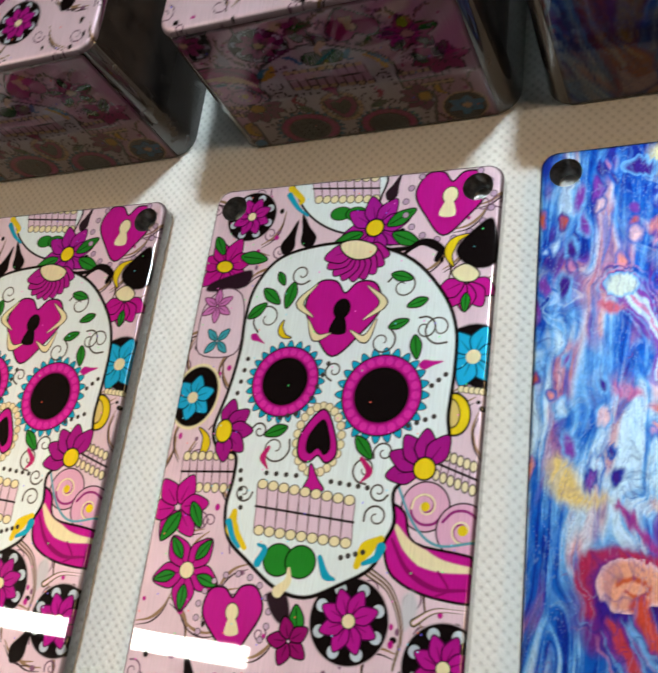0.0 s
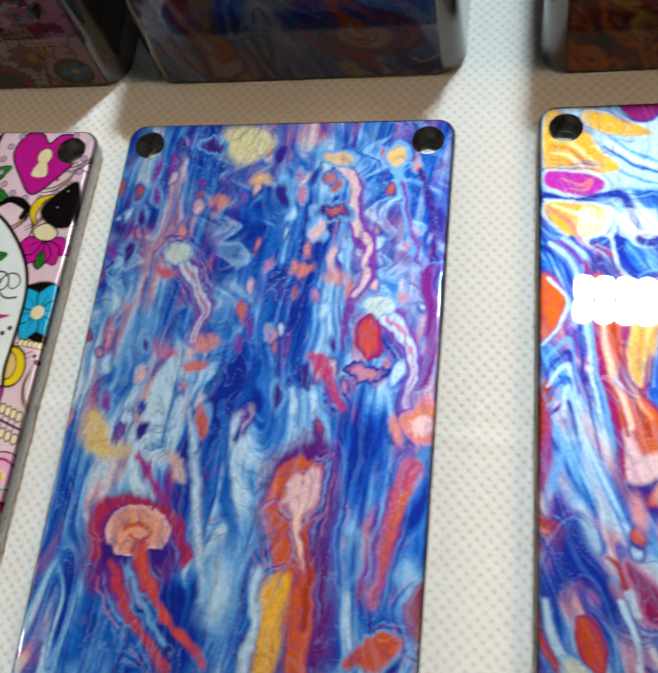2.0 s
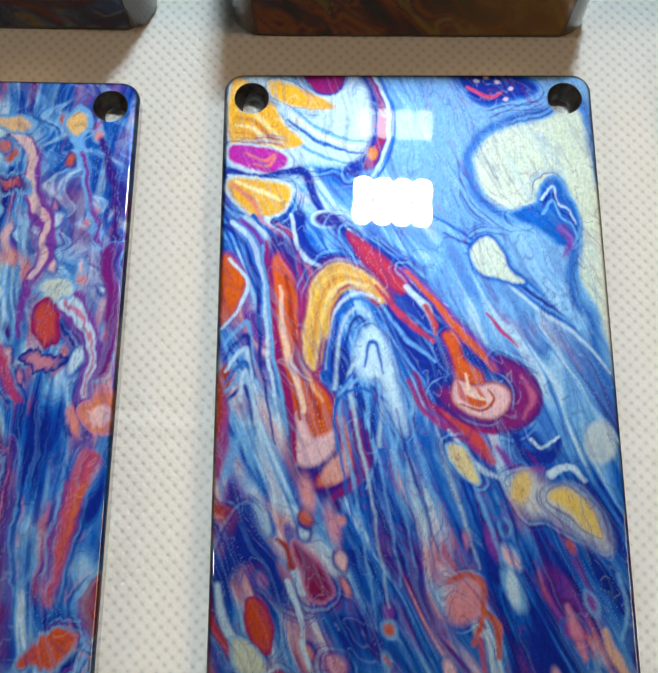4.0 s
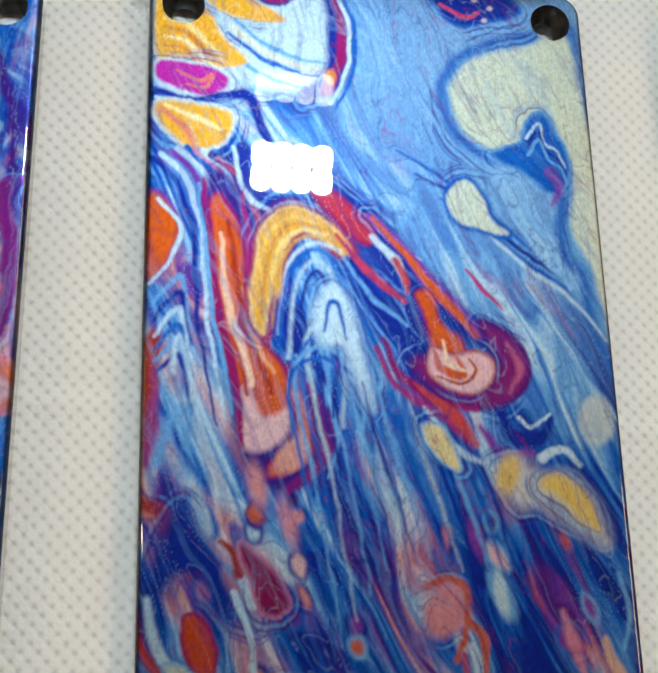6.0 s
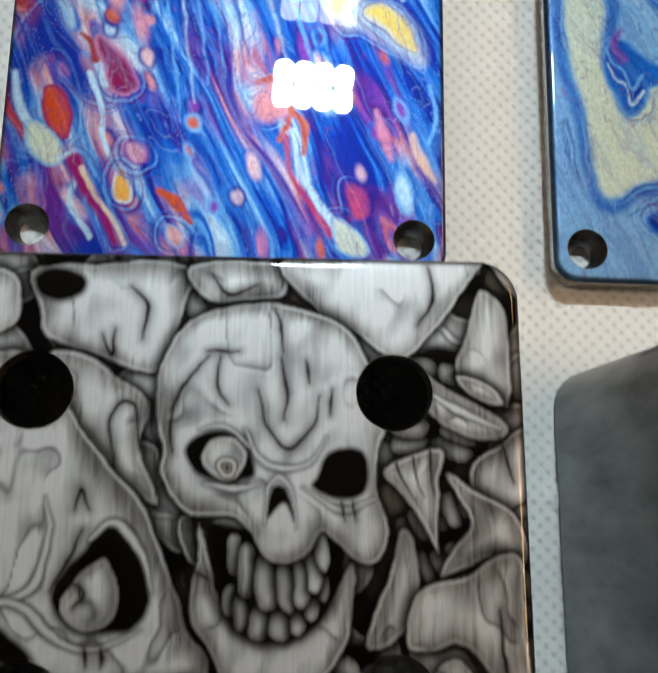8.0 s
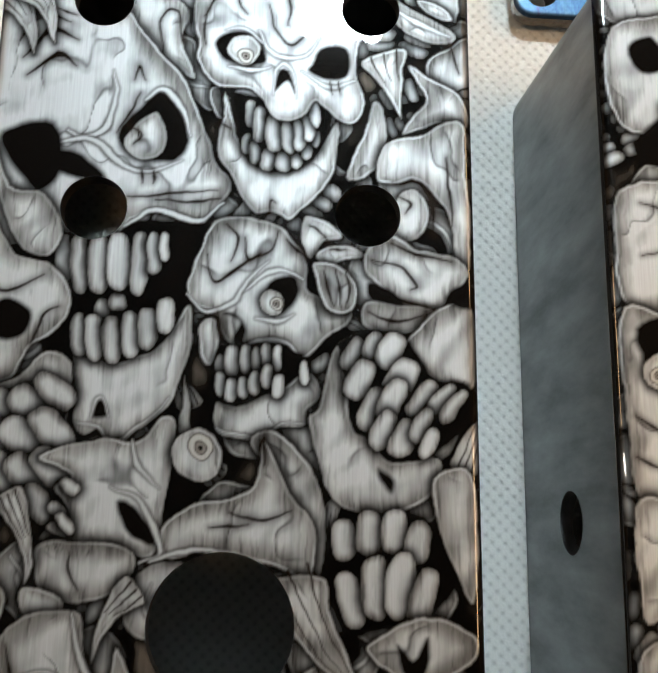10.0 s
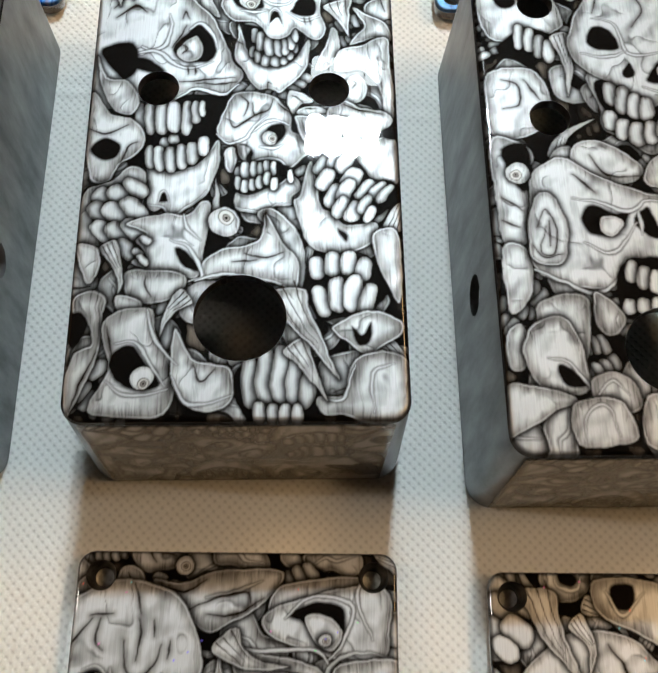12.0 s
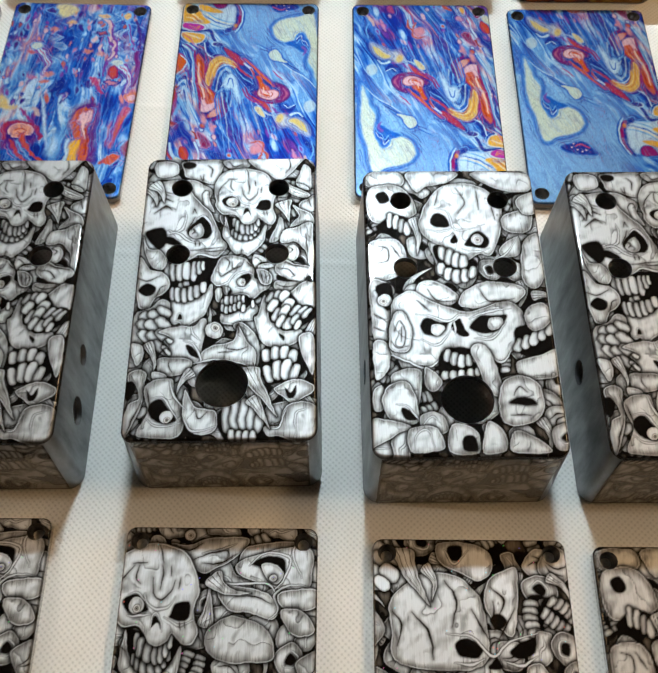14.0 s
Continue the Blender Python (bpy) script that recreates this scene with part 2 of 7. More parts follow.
def spline(pts, closed, n=7):
    p = np.array(pts, float)
    if closed:
        q = np.vstack([p[-1], p, p[0], p[1]])
    else:
        q = np.vstack([2 * p[0] - p[1], p, 2 * p[-1] - p[-2]])
    out = []
    for i in range(1, len(q) - 2):
        for s in np.arange(n) / n:
            out.append(0.5 * (2 * q[i] + (q[i + 1] - q[i - 1]) * s + (2 * q[i - 1] - 5 * q[i] + 4 * q[i + 1] - q[i + 2]) * s * s + (3 * q[i] - q[i - 1] - 3 * q[i + 1] + q[i + 2]) * s ** 3))
    if not closed:
        out.append(q[-2])
    return np.array(out)


class Sheet:
    """A face being painted: positions and colours of its points."""

    def __init__(self, u, v, ground):
        self.u, self.v, self.rings = u, v, False
        self.rgb = np.tile(np.asarray(ground, float), (len(u), 1)) if np.ndim(ground) == 1 else np.array(ground, float)

    def warp(self, amount, size, seed):
        self.u, self.v = self.u + amount * (cloud(self.u / size, self.v / size, seed) - 0.5) * 2, self.v + amount * (cloud(self.u / size, self.v / size, seed + 40) - 0.5) * 2
        return self

    def near(self, lo, hi, pad):
        return np.nonzero((self.u > lo[0] - pad) & (self.u < hi[0] + pad) & (self.v > lo[1] - pad) & (self.v < hi[1] + pad))[0]

    def put(self, idx, colour, amount):
        a = np.clip(amount, 0, 1)[:, None]
        self.rgb[idx] = self.rgb[idx] * (1 - a) + np.asarray(colour) * a

    def ripple(self, idx, d):
        """Thin bands of other paint that follow the outline of a pool."""
        r = d + 2.0 * (cloud(self.u[idx] / 5.0, self.v[idx] / 6.0, 500, 2) - 0.5)
        keep = cloud(self.u[idx] / 7, self.v[idx] / 7, 510)
        for k, colour in enumerate(self.rings):
            near = 0.25 + 0.48 * k
            self.put(idx, colour, step_up(0.30, 0.06, np.abs(r + near)) * step_up(0.36 + 0.06 * k, 0.60 + 0.06 * k, keep) * 0.6)

    def depth(self, pts, pad):
        """Signed depth inside a smooth closed shape, in mm."""
        poly = spline(pts, True, 5)
        idx = self.near(poly.min(0), poly.max(0), pad)
        x, y = self.u[idx], self.v[idx]
        inside, best = np.zeros(len(idx), bool), np.full(len(idx), 1e9)
        for a, b in zip(poly, np.roll(poly, -1, 0)):
            d = b - a
            t = np.clip(((x - a[0]) * d[0] + (y - a[1]) * d[1]) / max(d @ d, 1e-9), 0, 1)
            best = np.minimum(best, (x - a[0] - t * d[0]) ** 2 + (y - a[1] - t * d[1]) ** 2)
            if abs(d[1]) > 1e-9:
                inside ^= ((a[1] > y) != (b[1] > y)) & (x < d[0] * (y - a[1]) / d[1] + a[0])
        return idx, np.where(inside, 1, -1) * np.sqrt(best)

    def blob(self, pts, colour, soft=0.25, line=None, wide=0.4):
        idx, d = self.depth(pts, 2.6 if self.rings else soft + wide + 0.3)
        if self.rings:
            self.ripple(idx, d - (wide if line is not None else 0.0) * -1)
        if line is not None:
            self.put(idx, line, step_up(-wide - 0.15, -wide * 0.3 if self.rings else 0.15 - wide, d))
        self.put(idx, colour, step_up(-soft, soft, d))
        return self

    def oval(self, x, y, rx, ry, colour, turn=0.0, soft=0.2, line=None, wide=0.35):
        idx = self.near((x - max(rx, ry), y - max(rx, ry)), (x + max(rx, ry), y + max(rx, ry)), wide + soft + 0.3)
        c, s = math.cos(radians(turn)), math.sin(radians(turn))
        dx, dy = self.u[idx] - x, self.v[idx] - y
        d = (1 - np.hypot((dx * c + dy * s) / rx, (dy * c - dx * s) / ry)) * min(rx, ry)
        if line is not None:
            self.put(idx, line, step_up(-wide - 0.15, -wide + 0.15, d))
        self.put(idx, colour, step_up(-soft, soft, d))
        return self

    def stroke(self, pts, colour, w0, w1=None, soft=0.15, wm=None):
        """A brush line; its width in mm runs from w0 over wm (middle) to w1."""
        w1 = w0 if w1 is None else w1
        wm = (w0 + w1) / 2 if wm is None else wm
        line = spline(pts, False, 6)
        idx = self.near(line.min(0), line.max(0), max(w0, w1, wm) / 2 + (2.4 if self.rings else soft))
        x, y = self.u[idx], self.v[idx]
        best = np.full(len(idx), -1e9)
        n = len(line) - 1
        for k, (a, b) in enumerate(zip(line, line[1:])):
            d = b - a
            t = np.clip(((x - a[0]) * d[0] + (y - a[1]) * d[1]) / max(d @ d, 1e-9), 0, 1)
            s = (k + t) / n
            half = np.where(s < 0.5, w0 + (wm - w0) * 2 * s, wm + (w1 - wm) * (2 * s - 1)) / 2
            best = np.maximum(best, half - np.hypot(x - a[0] - t * d[0], y - a[1] - t * d[1]))
        if self.rings and max(w0, w1, wm) > 2.0:
            self.ripple(idx, best)
        self.put(idx, colour, step_up(-soft, soft, best))
        return self


def at(x, y, turn, size, pts):
    """Local shape points, placed."""
    c, s = math.cos(radians(turn)) * size, math.sin(radians(turn)) * size
    return [(x + a * c - b * s, y + a * s + b * c) for a, b in pts]


# -- fluid swirls --
DEEP, MID, SKY, PALE = C(16, 44, 152), C(12, 96, 194), C(108, 172, 230), C(192, 220, 238)
CREAM, ORANGE, RUST, YELLOW = C(208, 218, 200), C(212, 92, 28), C(170, 52, 24), C(238, 178, 44)
PINK, ROSE, MAUVE, MAGENTA, PLUM = C(232, 188, 190), C(205, 130, 165), C(128, 60, 165), C(150, 22, 100), C(62, 26, 130)


def ramp(s, stops):
    out = np.zeros((len(s), 3))
    keys = [k for k, _ in stops]
    cols = np.array([c for _, c in stops])
    for ch in range(3):
        out[:, ch] = np.interp(s, keys, cols[:, ch])
    return out


def flow(u, v, lean, seed, fine=1.0):
    """Paint poured and drawn down the sheet: noise folded into itself twice, so that its bands curl round one another."""
    a, b = (u - lean * v) / (8.5 * fine), v / (23.0 * fine)
    q1, q2 = cloud(a, b, seed, 2), cloud(a + 5.2, b + 1.3, seed + 1, 2)
    r1, r2 = cloud(a + 2.4 * q1 + 1.7, b + 1.7 * q2 + 9.2, seed + 2, 2), cloud(a + 2.4 * q1 + 8.3, b + 1.7 * q2 + 2.8, seed + 3, 2)
    s = cloud(a * 1.5 + 3.2 * r1, b * 1.5 + 2.4 * r2, seed + 4, 4)
    return s, u - lean * v + 9.0 * (r1 - 0.5), r1


def strands(s, count, sharp):
    """Thin lines along the folds of the paint, 0 to 1."""
    return np.exp(-(np.sin(math.pi * s * count) / sharp) ** 2)


def swirl_ground(u, v, lean, seed, pinkness):
    s, across, fold = flow(u, v, lean, seed)
    comb = cloud(across / 0.8, v / 19, seed + 11, 3)
    t = 0.66 * s + 0.34 * comb
    rgb = ramp(t, [(0.26, DEEP * 0.8), (0.38, DEEP), (0.46, MID), (0.52, MID * 0.75 + SKY * 0.25), (0.60, SKY), (0.70, PALE)])
    tint = cloud(across / 4.2, v / 12 + 3, seed + 21, 3) * 0.6 + fold * 0.4
    m = (step_up(0.48, 0.64, tint + pinkness - 0.12) * (0.45 + 0.55 * comb))[:, None]
    hot = ramp(0.5 * s + 0.5 * cloud(across / 1.4, v / 9, seed + 31, 3), [(0.28, PLUM), (0.40, C(120, 30, 120)), (0.47, MAUVE), (0.54, C(205, 84, 60)), (0.60, C(226, 130, 110)), (0.70, PINK)])
    return rgb * (1 - m * 0.9) + hot * m * 0.9


def drops(sh, seed, n, us, vs, turn):
    """Small stray drops of warm and violet paint, drawn out along the flow."""
    r = random.Random(seed)
    for k in range(n):
        x, y, w = r.uniform(*us), r.uniform(*vs), r.uniform(0.35, 1.0)
        colour = (C(226, 140, 130), C(205, 130, 165), MAUVE, C(232, 188, 190), PLUM, C(210, 96, 60), PALE)[k % 7]
        long = w * r.uniform(1.2, 3.2)
        sh.oval(x, y, w + 0.5, long + 0.6, (DEEP, SKY, MID)[k % 3], -turn + r.uniform(-15, 15), 0.35)
        sh.oval(x, y, w, long, colour, -turn + r.uniform(-15, 15), 0.4)
    return sh


def veined(sh, lean, seed, gain=0.55):
    """Draws the paint out into fine threads along its folds, over the pools as well, under a grain of fine flakes."""
    u, v = sh.u, sh.v
    s, across, fold = flow(u, v, lean, seed)
    where = step_up(0.40, 0.60, cloud(u / 9, v / 13, seed + 81, 2))
    comb = cloud(across / 0.7, v / 17, seed + 61, 3)
    sh.rgb += (PALE - sh.rgb) * (strands(s, 9, 0.16) * where * gain * 0.5)[:, None]
    sh.rgb += (DEEP * 0.8 - sh.rgb) * (strands(s + 0.012, 7, 0.18) * (1 - where * 0.5) * gain)[:, None]
    sh.rgb += (MAGENTA - sh.rgb) * (strands(s + 0.02, 5, 0.09) * step_up(0.5, 0.66, fold) * gain)[:, None]
    sh.rgb += (SKY - sh.rgb) * (step_up(0.58, 0.72, comb) * 0.45 * gain)[:, None]
    sh.rgb += (DEEP - sh.rgb) * (step_up(0.42, 0.28, comb) * 0.6 * gain)[:, None]
    sh.rgb *= (0.80 + 0.40 * cloud(u / 0.33, v / 0.45, seed + 101, 2))[:, None]
    return sh


def pulled(sh, lean, seed, amount):
    """Shifts the drawing along the flow, thread by thread, so that pools end in tendrils."""
    _, across, bend = flow(sh.u, sh.v, lean, seed)
    t = cloud(across / 0.9, sh.v / 30, seed + 5, 2) - 0.5
    sh.u, sh.v = sh.u + lean * amount * t * 2, sh.v + amount * t * 2
    return sh


def swirl_b(u, v):
    pinkness = 0.11 * step_up(70, 92, v) + 0.07 * step_up(20, 0, u) - 0.20 * step_up(38, 5, v)
    rgb = swirl_ground(u, v, 0.42, 5, pinkness)
    light = (step_up(52, 16, v) * step_up(20, 34, u) * 0.72 + 0.5 * step_up(36, 60, u) * step_up(74, 34, v)).clip(0, 0.85)[:, None]
    rgb = rgb * (1 - light) + (SKY * 0.75 + PALE * 0.25) * light
    sh = pulled(Sheet(u, v, rgb).warp(0.45, 6.0, 60).warp(0.2, 2.4, 70), 0.42, 5, 0.2)
    sh.rings = (DEEP, SKY, PLUM, MID)
    drops(sh, 3, 46, (0, 66), (76, 118), 22)
    # cream pool and the blue hook at its side
    sh.blob([(44.0, 16.8), (46.4, 12.3), (50.6, 10.0), (56.7, 8.5), (63.1, 6.0), (65.7, 20.3), (68.2, 31.3), (67.7, 57.1), (64.2, 54.0), (63.4, 46.4), (60.3, 41.9), (61.6, 32.6), (61.7, 27.2), (59.7, 21.2), (57.7, 20.4), (54.9, 23.2), (54.5, 26.3), (50.4, 27.2), (46.2, 24.8), (44.3, 21.3)], SKY, 1.6, MID, 2.2)
    sh.blob([(44.5, 16.8), (46.9, 12.7), (50.8, 10.5), (56.6, 9.3), (63.0, 6.8), (65.0, 20.3), (67.6, 31.3), (67.2, 55.9), (65.2, 50.8), (63.9, 44.4), (61.5, 39.2), (62.3, 31.3), (61.7, 27.2), (59.7, 21.2), (57.7, 20.4), (54.9, 23.2), (54.6, 25.9), (50.5, 26.6), (46.7, 24.4), (44.9, 21.2)], CREAM, 0.7)
    sh.blob([(54.8, 25.1), (55.9, 21.9), (58.0, 20.3), (59.7, 22.2), (61.8, 27.2), (61.0, 32.0), (58.5, 33.4), (54.6, 29.7), (50.0, 27.3)], MID, 0.5, SKY, 0.5)
    for k in range(3):
        sh.stroke([(x, y + 1.3 * k) for x, y in [(55.7, 24.6), (57.7, 21.9), (58.7, 25.2), (60.4, 26.6), (61.2, 29.3)]], (PALE, DEEP, SKY)[k], 0.5, 0.3, 0.2)
    sh.stroke([(58.8, 30.0), (60.2, 32.6), (59.0, 35.3)], MAUVE, 1.6, 0.5, 0.5)
    for k in range(6):
        sh.stroke([(x + 1.5 * k, y + 1.9 * k) for x, y in [(35.7, 26.8), (41.3, 30.1), (46.7, 35.3), (53.4, 40.6), (57.4, 45.7)]], (MID, SKY, DEEP, SKY, MID, PALE)[k], 0.3, 0.3, 0.35, 1.2 - 0.5 * (k % 2))
    sh.blob([(42.7, 35.1), (43.9, 32.4), (46.3, 31.6), (48.5, 34.0), (49.5, 37.3), (51.8, 39.7), (47.7, 39.0), (44.3, 37.7)], CREAM, 0.35, MID, 1.0)
    sh.blob([(41.2, -0.5), (48.0, -0.7), (53.9, 1.0), (55.8, 3.3), (50.9, 5.2), (45.8, 5.9), (43.0, 2.9)], DEEP, 0.4, MID, 0.9)
    sh.stroke([(43.7, 2.9), (46.9, 4.6), (49.7, 3.8)], C(200, 70, 110), 0.6, 0.5, 0.2, 1.0)
    for q in [(45.4, 1.5), (47.2, 0.5), (49.1, 1.7), (51.4, 3.1), (50.2, 5.3)]:
        sh.oval(*q, 0.5, 0.4, C(230, 200, 205), 0, 0.2)
    # yellow, white and magenta at the far left corner
    sh.blob([(1.3, -1.1), (14.8, -1.5), (24.5, 0.5), (27.9, 7.6), (27.2, 16.0), (25.2, 19.3), (19.5, 18.2), (14.4, 18.0), (10.6, 20.3), (1.4, 18.4)], PALE, 0.8, SKY, 0.8)
    for k in range(5):
        sh.stroke([(x + 0.4 * k, y - 1.1 * k) for x, y in [(10.7, 11.4), (14.5, 14.8), (19.5, 17.1), (24.0, 18.1)]], (SKY, PALE, MID, C(226, 220, 196), SKY)[k], 0.5, 0.3, 0.25, 0.8)
    sh.blob([(1.6, 1.1), (8.2, 5.3), (10.7, 10.0), (14.1, 13.8), (10.7, 15.0), (6.3, 13.7), (1.6, 14.3)], YELLOW, 0.5)
    sh.blob([(8.3, 1.5), (14.7, 3.4), (20.1, 6.5), (15.9, 7.2), (9.5, 5.3)], YELLOW, 0.5)
    for k in range(4):
        sh.stroke([(x, y + 1.4 * k) for x, y in [(2.5, 7.4), (5.7, 8.0), (8.2, 10.8), (10.7, 13.1)]], (C(240, 214, 150), C(214, 140, 30), C(240, 220, 170), C(226, 150, 40))[k], 0.3, 0.2, 0.3, 0.9)
    sh.blob([(1.5, 14.5), (5.7, 14.3), (9.4, 15.3), (11.5, 17.0), (9.4, 19.5), (5.6, 19.2), (1.5, 17.4)], C(190, 40, 165), 0.35, PALE, 0.5)
    sh.stroke([(4.4, 15.8), (7.5, 17.3), (9.4, 16.6), (8.1, 18.3), (5.6, 18.0)], C(226, 120, 110), 0.5, 0.3, 0.2, 0.8)
    sh.blob([(14.8, -1.3), (20.7, -1.5), (20.7, 2.7), (17.9, 3.9), (15.4, 2.1)], MAGENTA, 0.4, DEEP, 0.6)
    sh.stroke([(24.6, -1.3), (27.4, 4.0), (27.8, 11.1), (26.6, 16.7), (22.7, 19.1)], DEEP, 1.6, 2.4, 0.7, 4.2)
    sh.stroke([(25.6, -0.3), (28.0, 5.4), (27.9, 12.5), (25.9, 18.1)], MAGENTA, 0.5, 1.6, 0.4, 1.4)
    sh.stroke([(26.2, -1.0), (29.1, 6.1), (28.8, 14.6), (26.5, 20.1)], PALE, 0.5, 0.5, 0.2, 0.7)
    sh.stroke([(27.2, -1.1), (29.9, 6.8), (29.6, 15.3), (27.1, 20.8)], MID, 0.4, 0.4, 0.25, 0.8)
    sh.oval(*(26.3, 15.9), 0.9, 1.3, C(226, 140, 60), 0, 0.3)
    sh.stroke([(1.3, 19.2), (5.6, 20.6), (10.6, 19.8), (14.4, 19.7), (16.8, 24.9), (18.0, 27.6)], DEEP, 1.0, 1.4, 0.35, 1.6)
    sh.stroke([(1.3, 20.3), (5.6, 21.5), (11.3, 20.7), (13.7, 21.6)], PALE, 0.5, 0.4, 0.2)
    sh.blob([(1.5, 21.0), (8.1, 21.2), (12.1, 22.4), (11.2, 26.5), (6.2, 27.8), (1.9, 23.6)], YELLOW, 0.5, PALE, 0.6)
    sh.stroke([(1.9, 21.8), (5.6, 25.1), (6.8, 27.7)], C(226, 130, 110), 0.5, 0.4, 0.3, 1.0)
    sh.stroke([(2.5, 21.4), (8.1, 23.7), (10.6, 25.0)], C(240, 220, 170), 0.4, 0.3, 0.3, 0.9)
    # pale and violet threads that run from the corner down the left side
    for k in range(9):
        sh.stroke([(x + 1.15 * k, y - 1.0 * k + 0.12 * k * k) for x, y in [(1.1, 29.7), (4.4, 32.9), (6.5, 39.3), (7.0, 48.0), (7.9, 56.5), (10.1, 67.0)]], (DEEP, PALE, MAUVE, PALE, MID, ROSE, PALE, PLUM, C(200, 70, 60))[k], 0.9, 0.3, 0.22, 0.8)
    sh.stroke([(13.7, 27.6), (14.2, 32.2), (17.2, 35.4), (21.6, 34.8), (24.0, 35.4)], DEEP, 1.8, 0.8, 0.4, 2.0)
    sh.stroke([(12.4, 27.6), (13.6, 33.5), (16.9, 36.6), (22.2, 35.5)], PALE, 0.6, 0.4, 0.2, 0.8)
    sh.oval(*(18.6, 28.2), 2.2, 1.3, PLUM, 0, 0.4, PALE, 0.5)
    sh.blob([(0.5, 35.5), (3.1, 35.9), (4.7, 39.9), (3.2, 43.8), (0.5, 47.0)], ORANGE, 0.5, MAUVE, 0.9)
    sh.stroke([(2.0, 35.5), (4.9, 39.3), (3.8, 43.7), (0.7, 48.0)], PALE, 0.5, 0.4, 0.2, 0.7)
    sh.stroke([(0.5, 56.4), (1.4, 54.6), (1.8, 59.9), (0.4, 69.2)], RUST, 1.2, 1.8, 0.5)
    for k in range(6):
        sh.stroke([(x, y + 2.2 * k) for x, y in [(1.4, 50.4), (3.2, 48.0), (4.9, 46.8), (5.6, 49.8), (6.7, 54.1)]], (SKY, DEEP, PALE, MID, SKY, DEEP)[k], 0.5, 0.3, 0.3, 0.9)
    # the long plume
    sh.blob([(8.1, 31.6), (13.0, 32.9), (14.1, 40.5), (14.2, 50.5), (16.2, 54.8), (19.7, 59.0), (22.6, 61.4), (24.7, 67.3), (22.7, 74.1), (18.0, 76.3), (12.9, 71.7), (11.4, 60.1), (9.1, 48.0)], PLUM, 1.2)
    sh.blob([(9.7, 34.7), (12.1, 37.9), (13.4, 44.3), (14.0, 50.5), (15.7, 55.4), (18.6, 58.9), (19.7, 62.5), (19.3, 66.2), (16.0, 65.9), (13.5, 63.0), (11.9, 56.5), (10.3, 49.2), (9.4, 41.2)], ORANGE, 0.4, MAGENTA, 0.8)
    sh.blob([(13.7, 61.6), (16.2, 66.1), (19.7, 65.2), (19.3, 68.5), (16.4, 70.9), (13.5, 70.2), (13.2, 65.9)], PINK, 0.6)
    sh.stroke([(11.3, 38.6), (12.7, 48.0), (14.5, 55.3), (17.5, 62.8)], RUST, 0.5, 0.8, 0.3, 1.4)
    sh.stroke([(10.1, 43.7), (11.9, 53.5), (14.0, 62.8)], RUST, 0.3, 0.5, 0.25, 0.8)
    sh.stroke([(10.4, 40.5), (11.0, 49.2), (13.2, 56.5), (14.6, 61.6)], C(240, 200, 170), 0.4, 0.9, 0.3, 1.2)
    sh.stroke([(13.3, 48.0), (15.0, 55.3), (17.8, 60.2)], C(232, 160, 100), 0.3, 0.5, 0.3, 0.9)
    sh.stroke([(8.0, 32.2), (9.0, 41.2), (9.8, 50.5), (11.5, 58.3), (13.1, 64.8), (13.2, 70.0)], MAGENTA, 0.5, 0.7, 0.3, 1.1)
    sh.stroke([(7.4, 32.9), (8.3, 41.8), (9.2, 51.1), (10.8, 58.9), (12.2, 65.4)], SKY, 0.4, 0.4, 0.2, 0.6)
    sh.stroke([(13.5, 34.2), (14.3, 43.1), (13.9, 49.9)], C(160, 40, 120), 0.5, 0.5, 0.25, 1.3)
    sh.blob([(19.7, 62.5), (21.4, 63.3), (22.5, 67.3), (21.8, 71.3), (18.7, 73.8), (16.7, 73.5), (20.2, 69.5), (21.0, 66.1)], C(214, 110, 70), 0.4, MAGENTA, 0.6)
    sh.oval(*(19.9, 71.2), 1.6, 2.8, C(226, 160, 140), 30, 0.5)
    sh.stroke([(19.9, 59.6), (23.5, 63.8), (24.7, 68.5), (22.9, 73.0), (19.2, 76.0)], C(130, 26, 120), 0.8, 1.0, 0.4, 2.0)
    sh.stroke([(20.6, 57.8), (24.9, 63.2), (26.0, 68.5), (24.5, 74.2)], SKY, 0.4, 0.3, 0.25, 0.7)
    # yellow crook
    crook = [(15.1, 44.3), (15.5, 40.5), (17.8, 36.7), (21.5, 36.3), (25.2, 38.5), (28.6, 42.6), (27.4, 43.5), (24.4, 41.3), (21.4, 40.2), (19.0, 43.2), (18.5, 48.1), (17.0, 50.5), (16.5, 54.5), (14.7, 52.9), (14.3, 49.3)]
    sh.blob(crook, C(226, 220, 200), 0.3, MAGENTA, 1.3)
    sh.blob(crook, C(224, 168, 52), 0.8)
    for k in range(5):
        sh.stroke([(x + 0.8 * k, y + 1.0 * k) for x, y in [(15.2, 50.5), (15.8, 44.3), (17.1, 39.9), (20.2, 37.9), (23.9, 38.8)]], (C(230, 190, 90), C(206, 140, 40), C(236, 206, 130), C(214, 160, 60), PALE)[k], 0.2, 0.3, 0.4, 0.6)
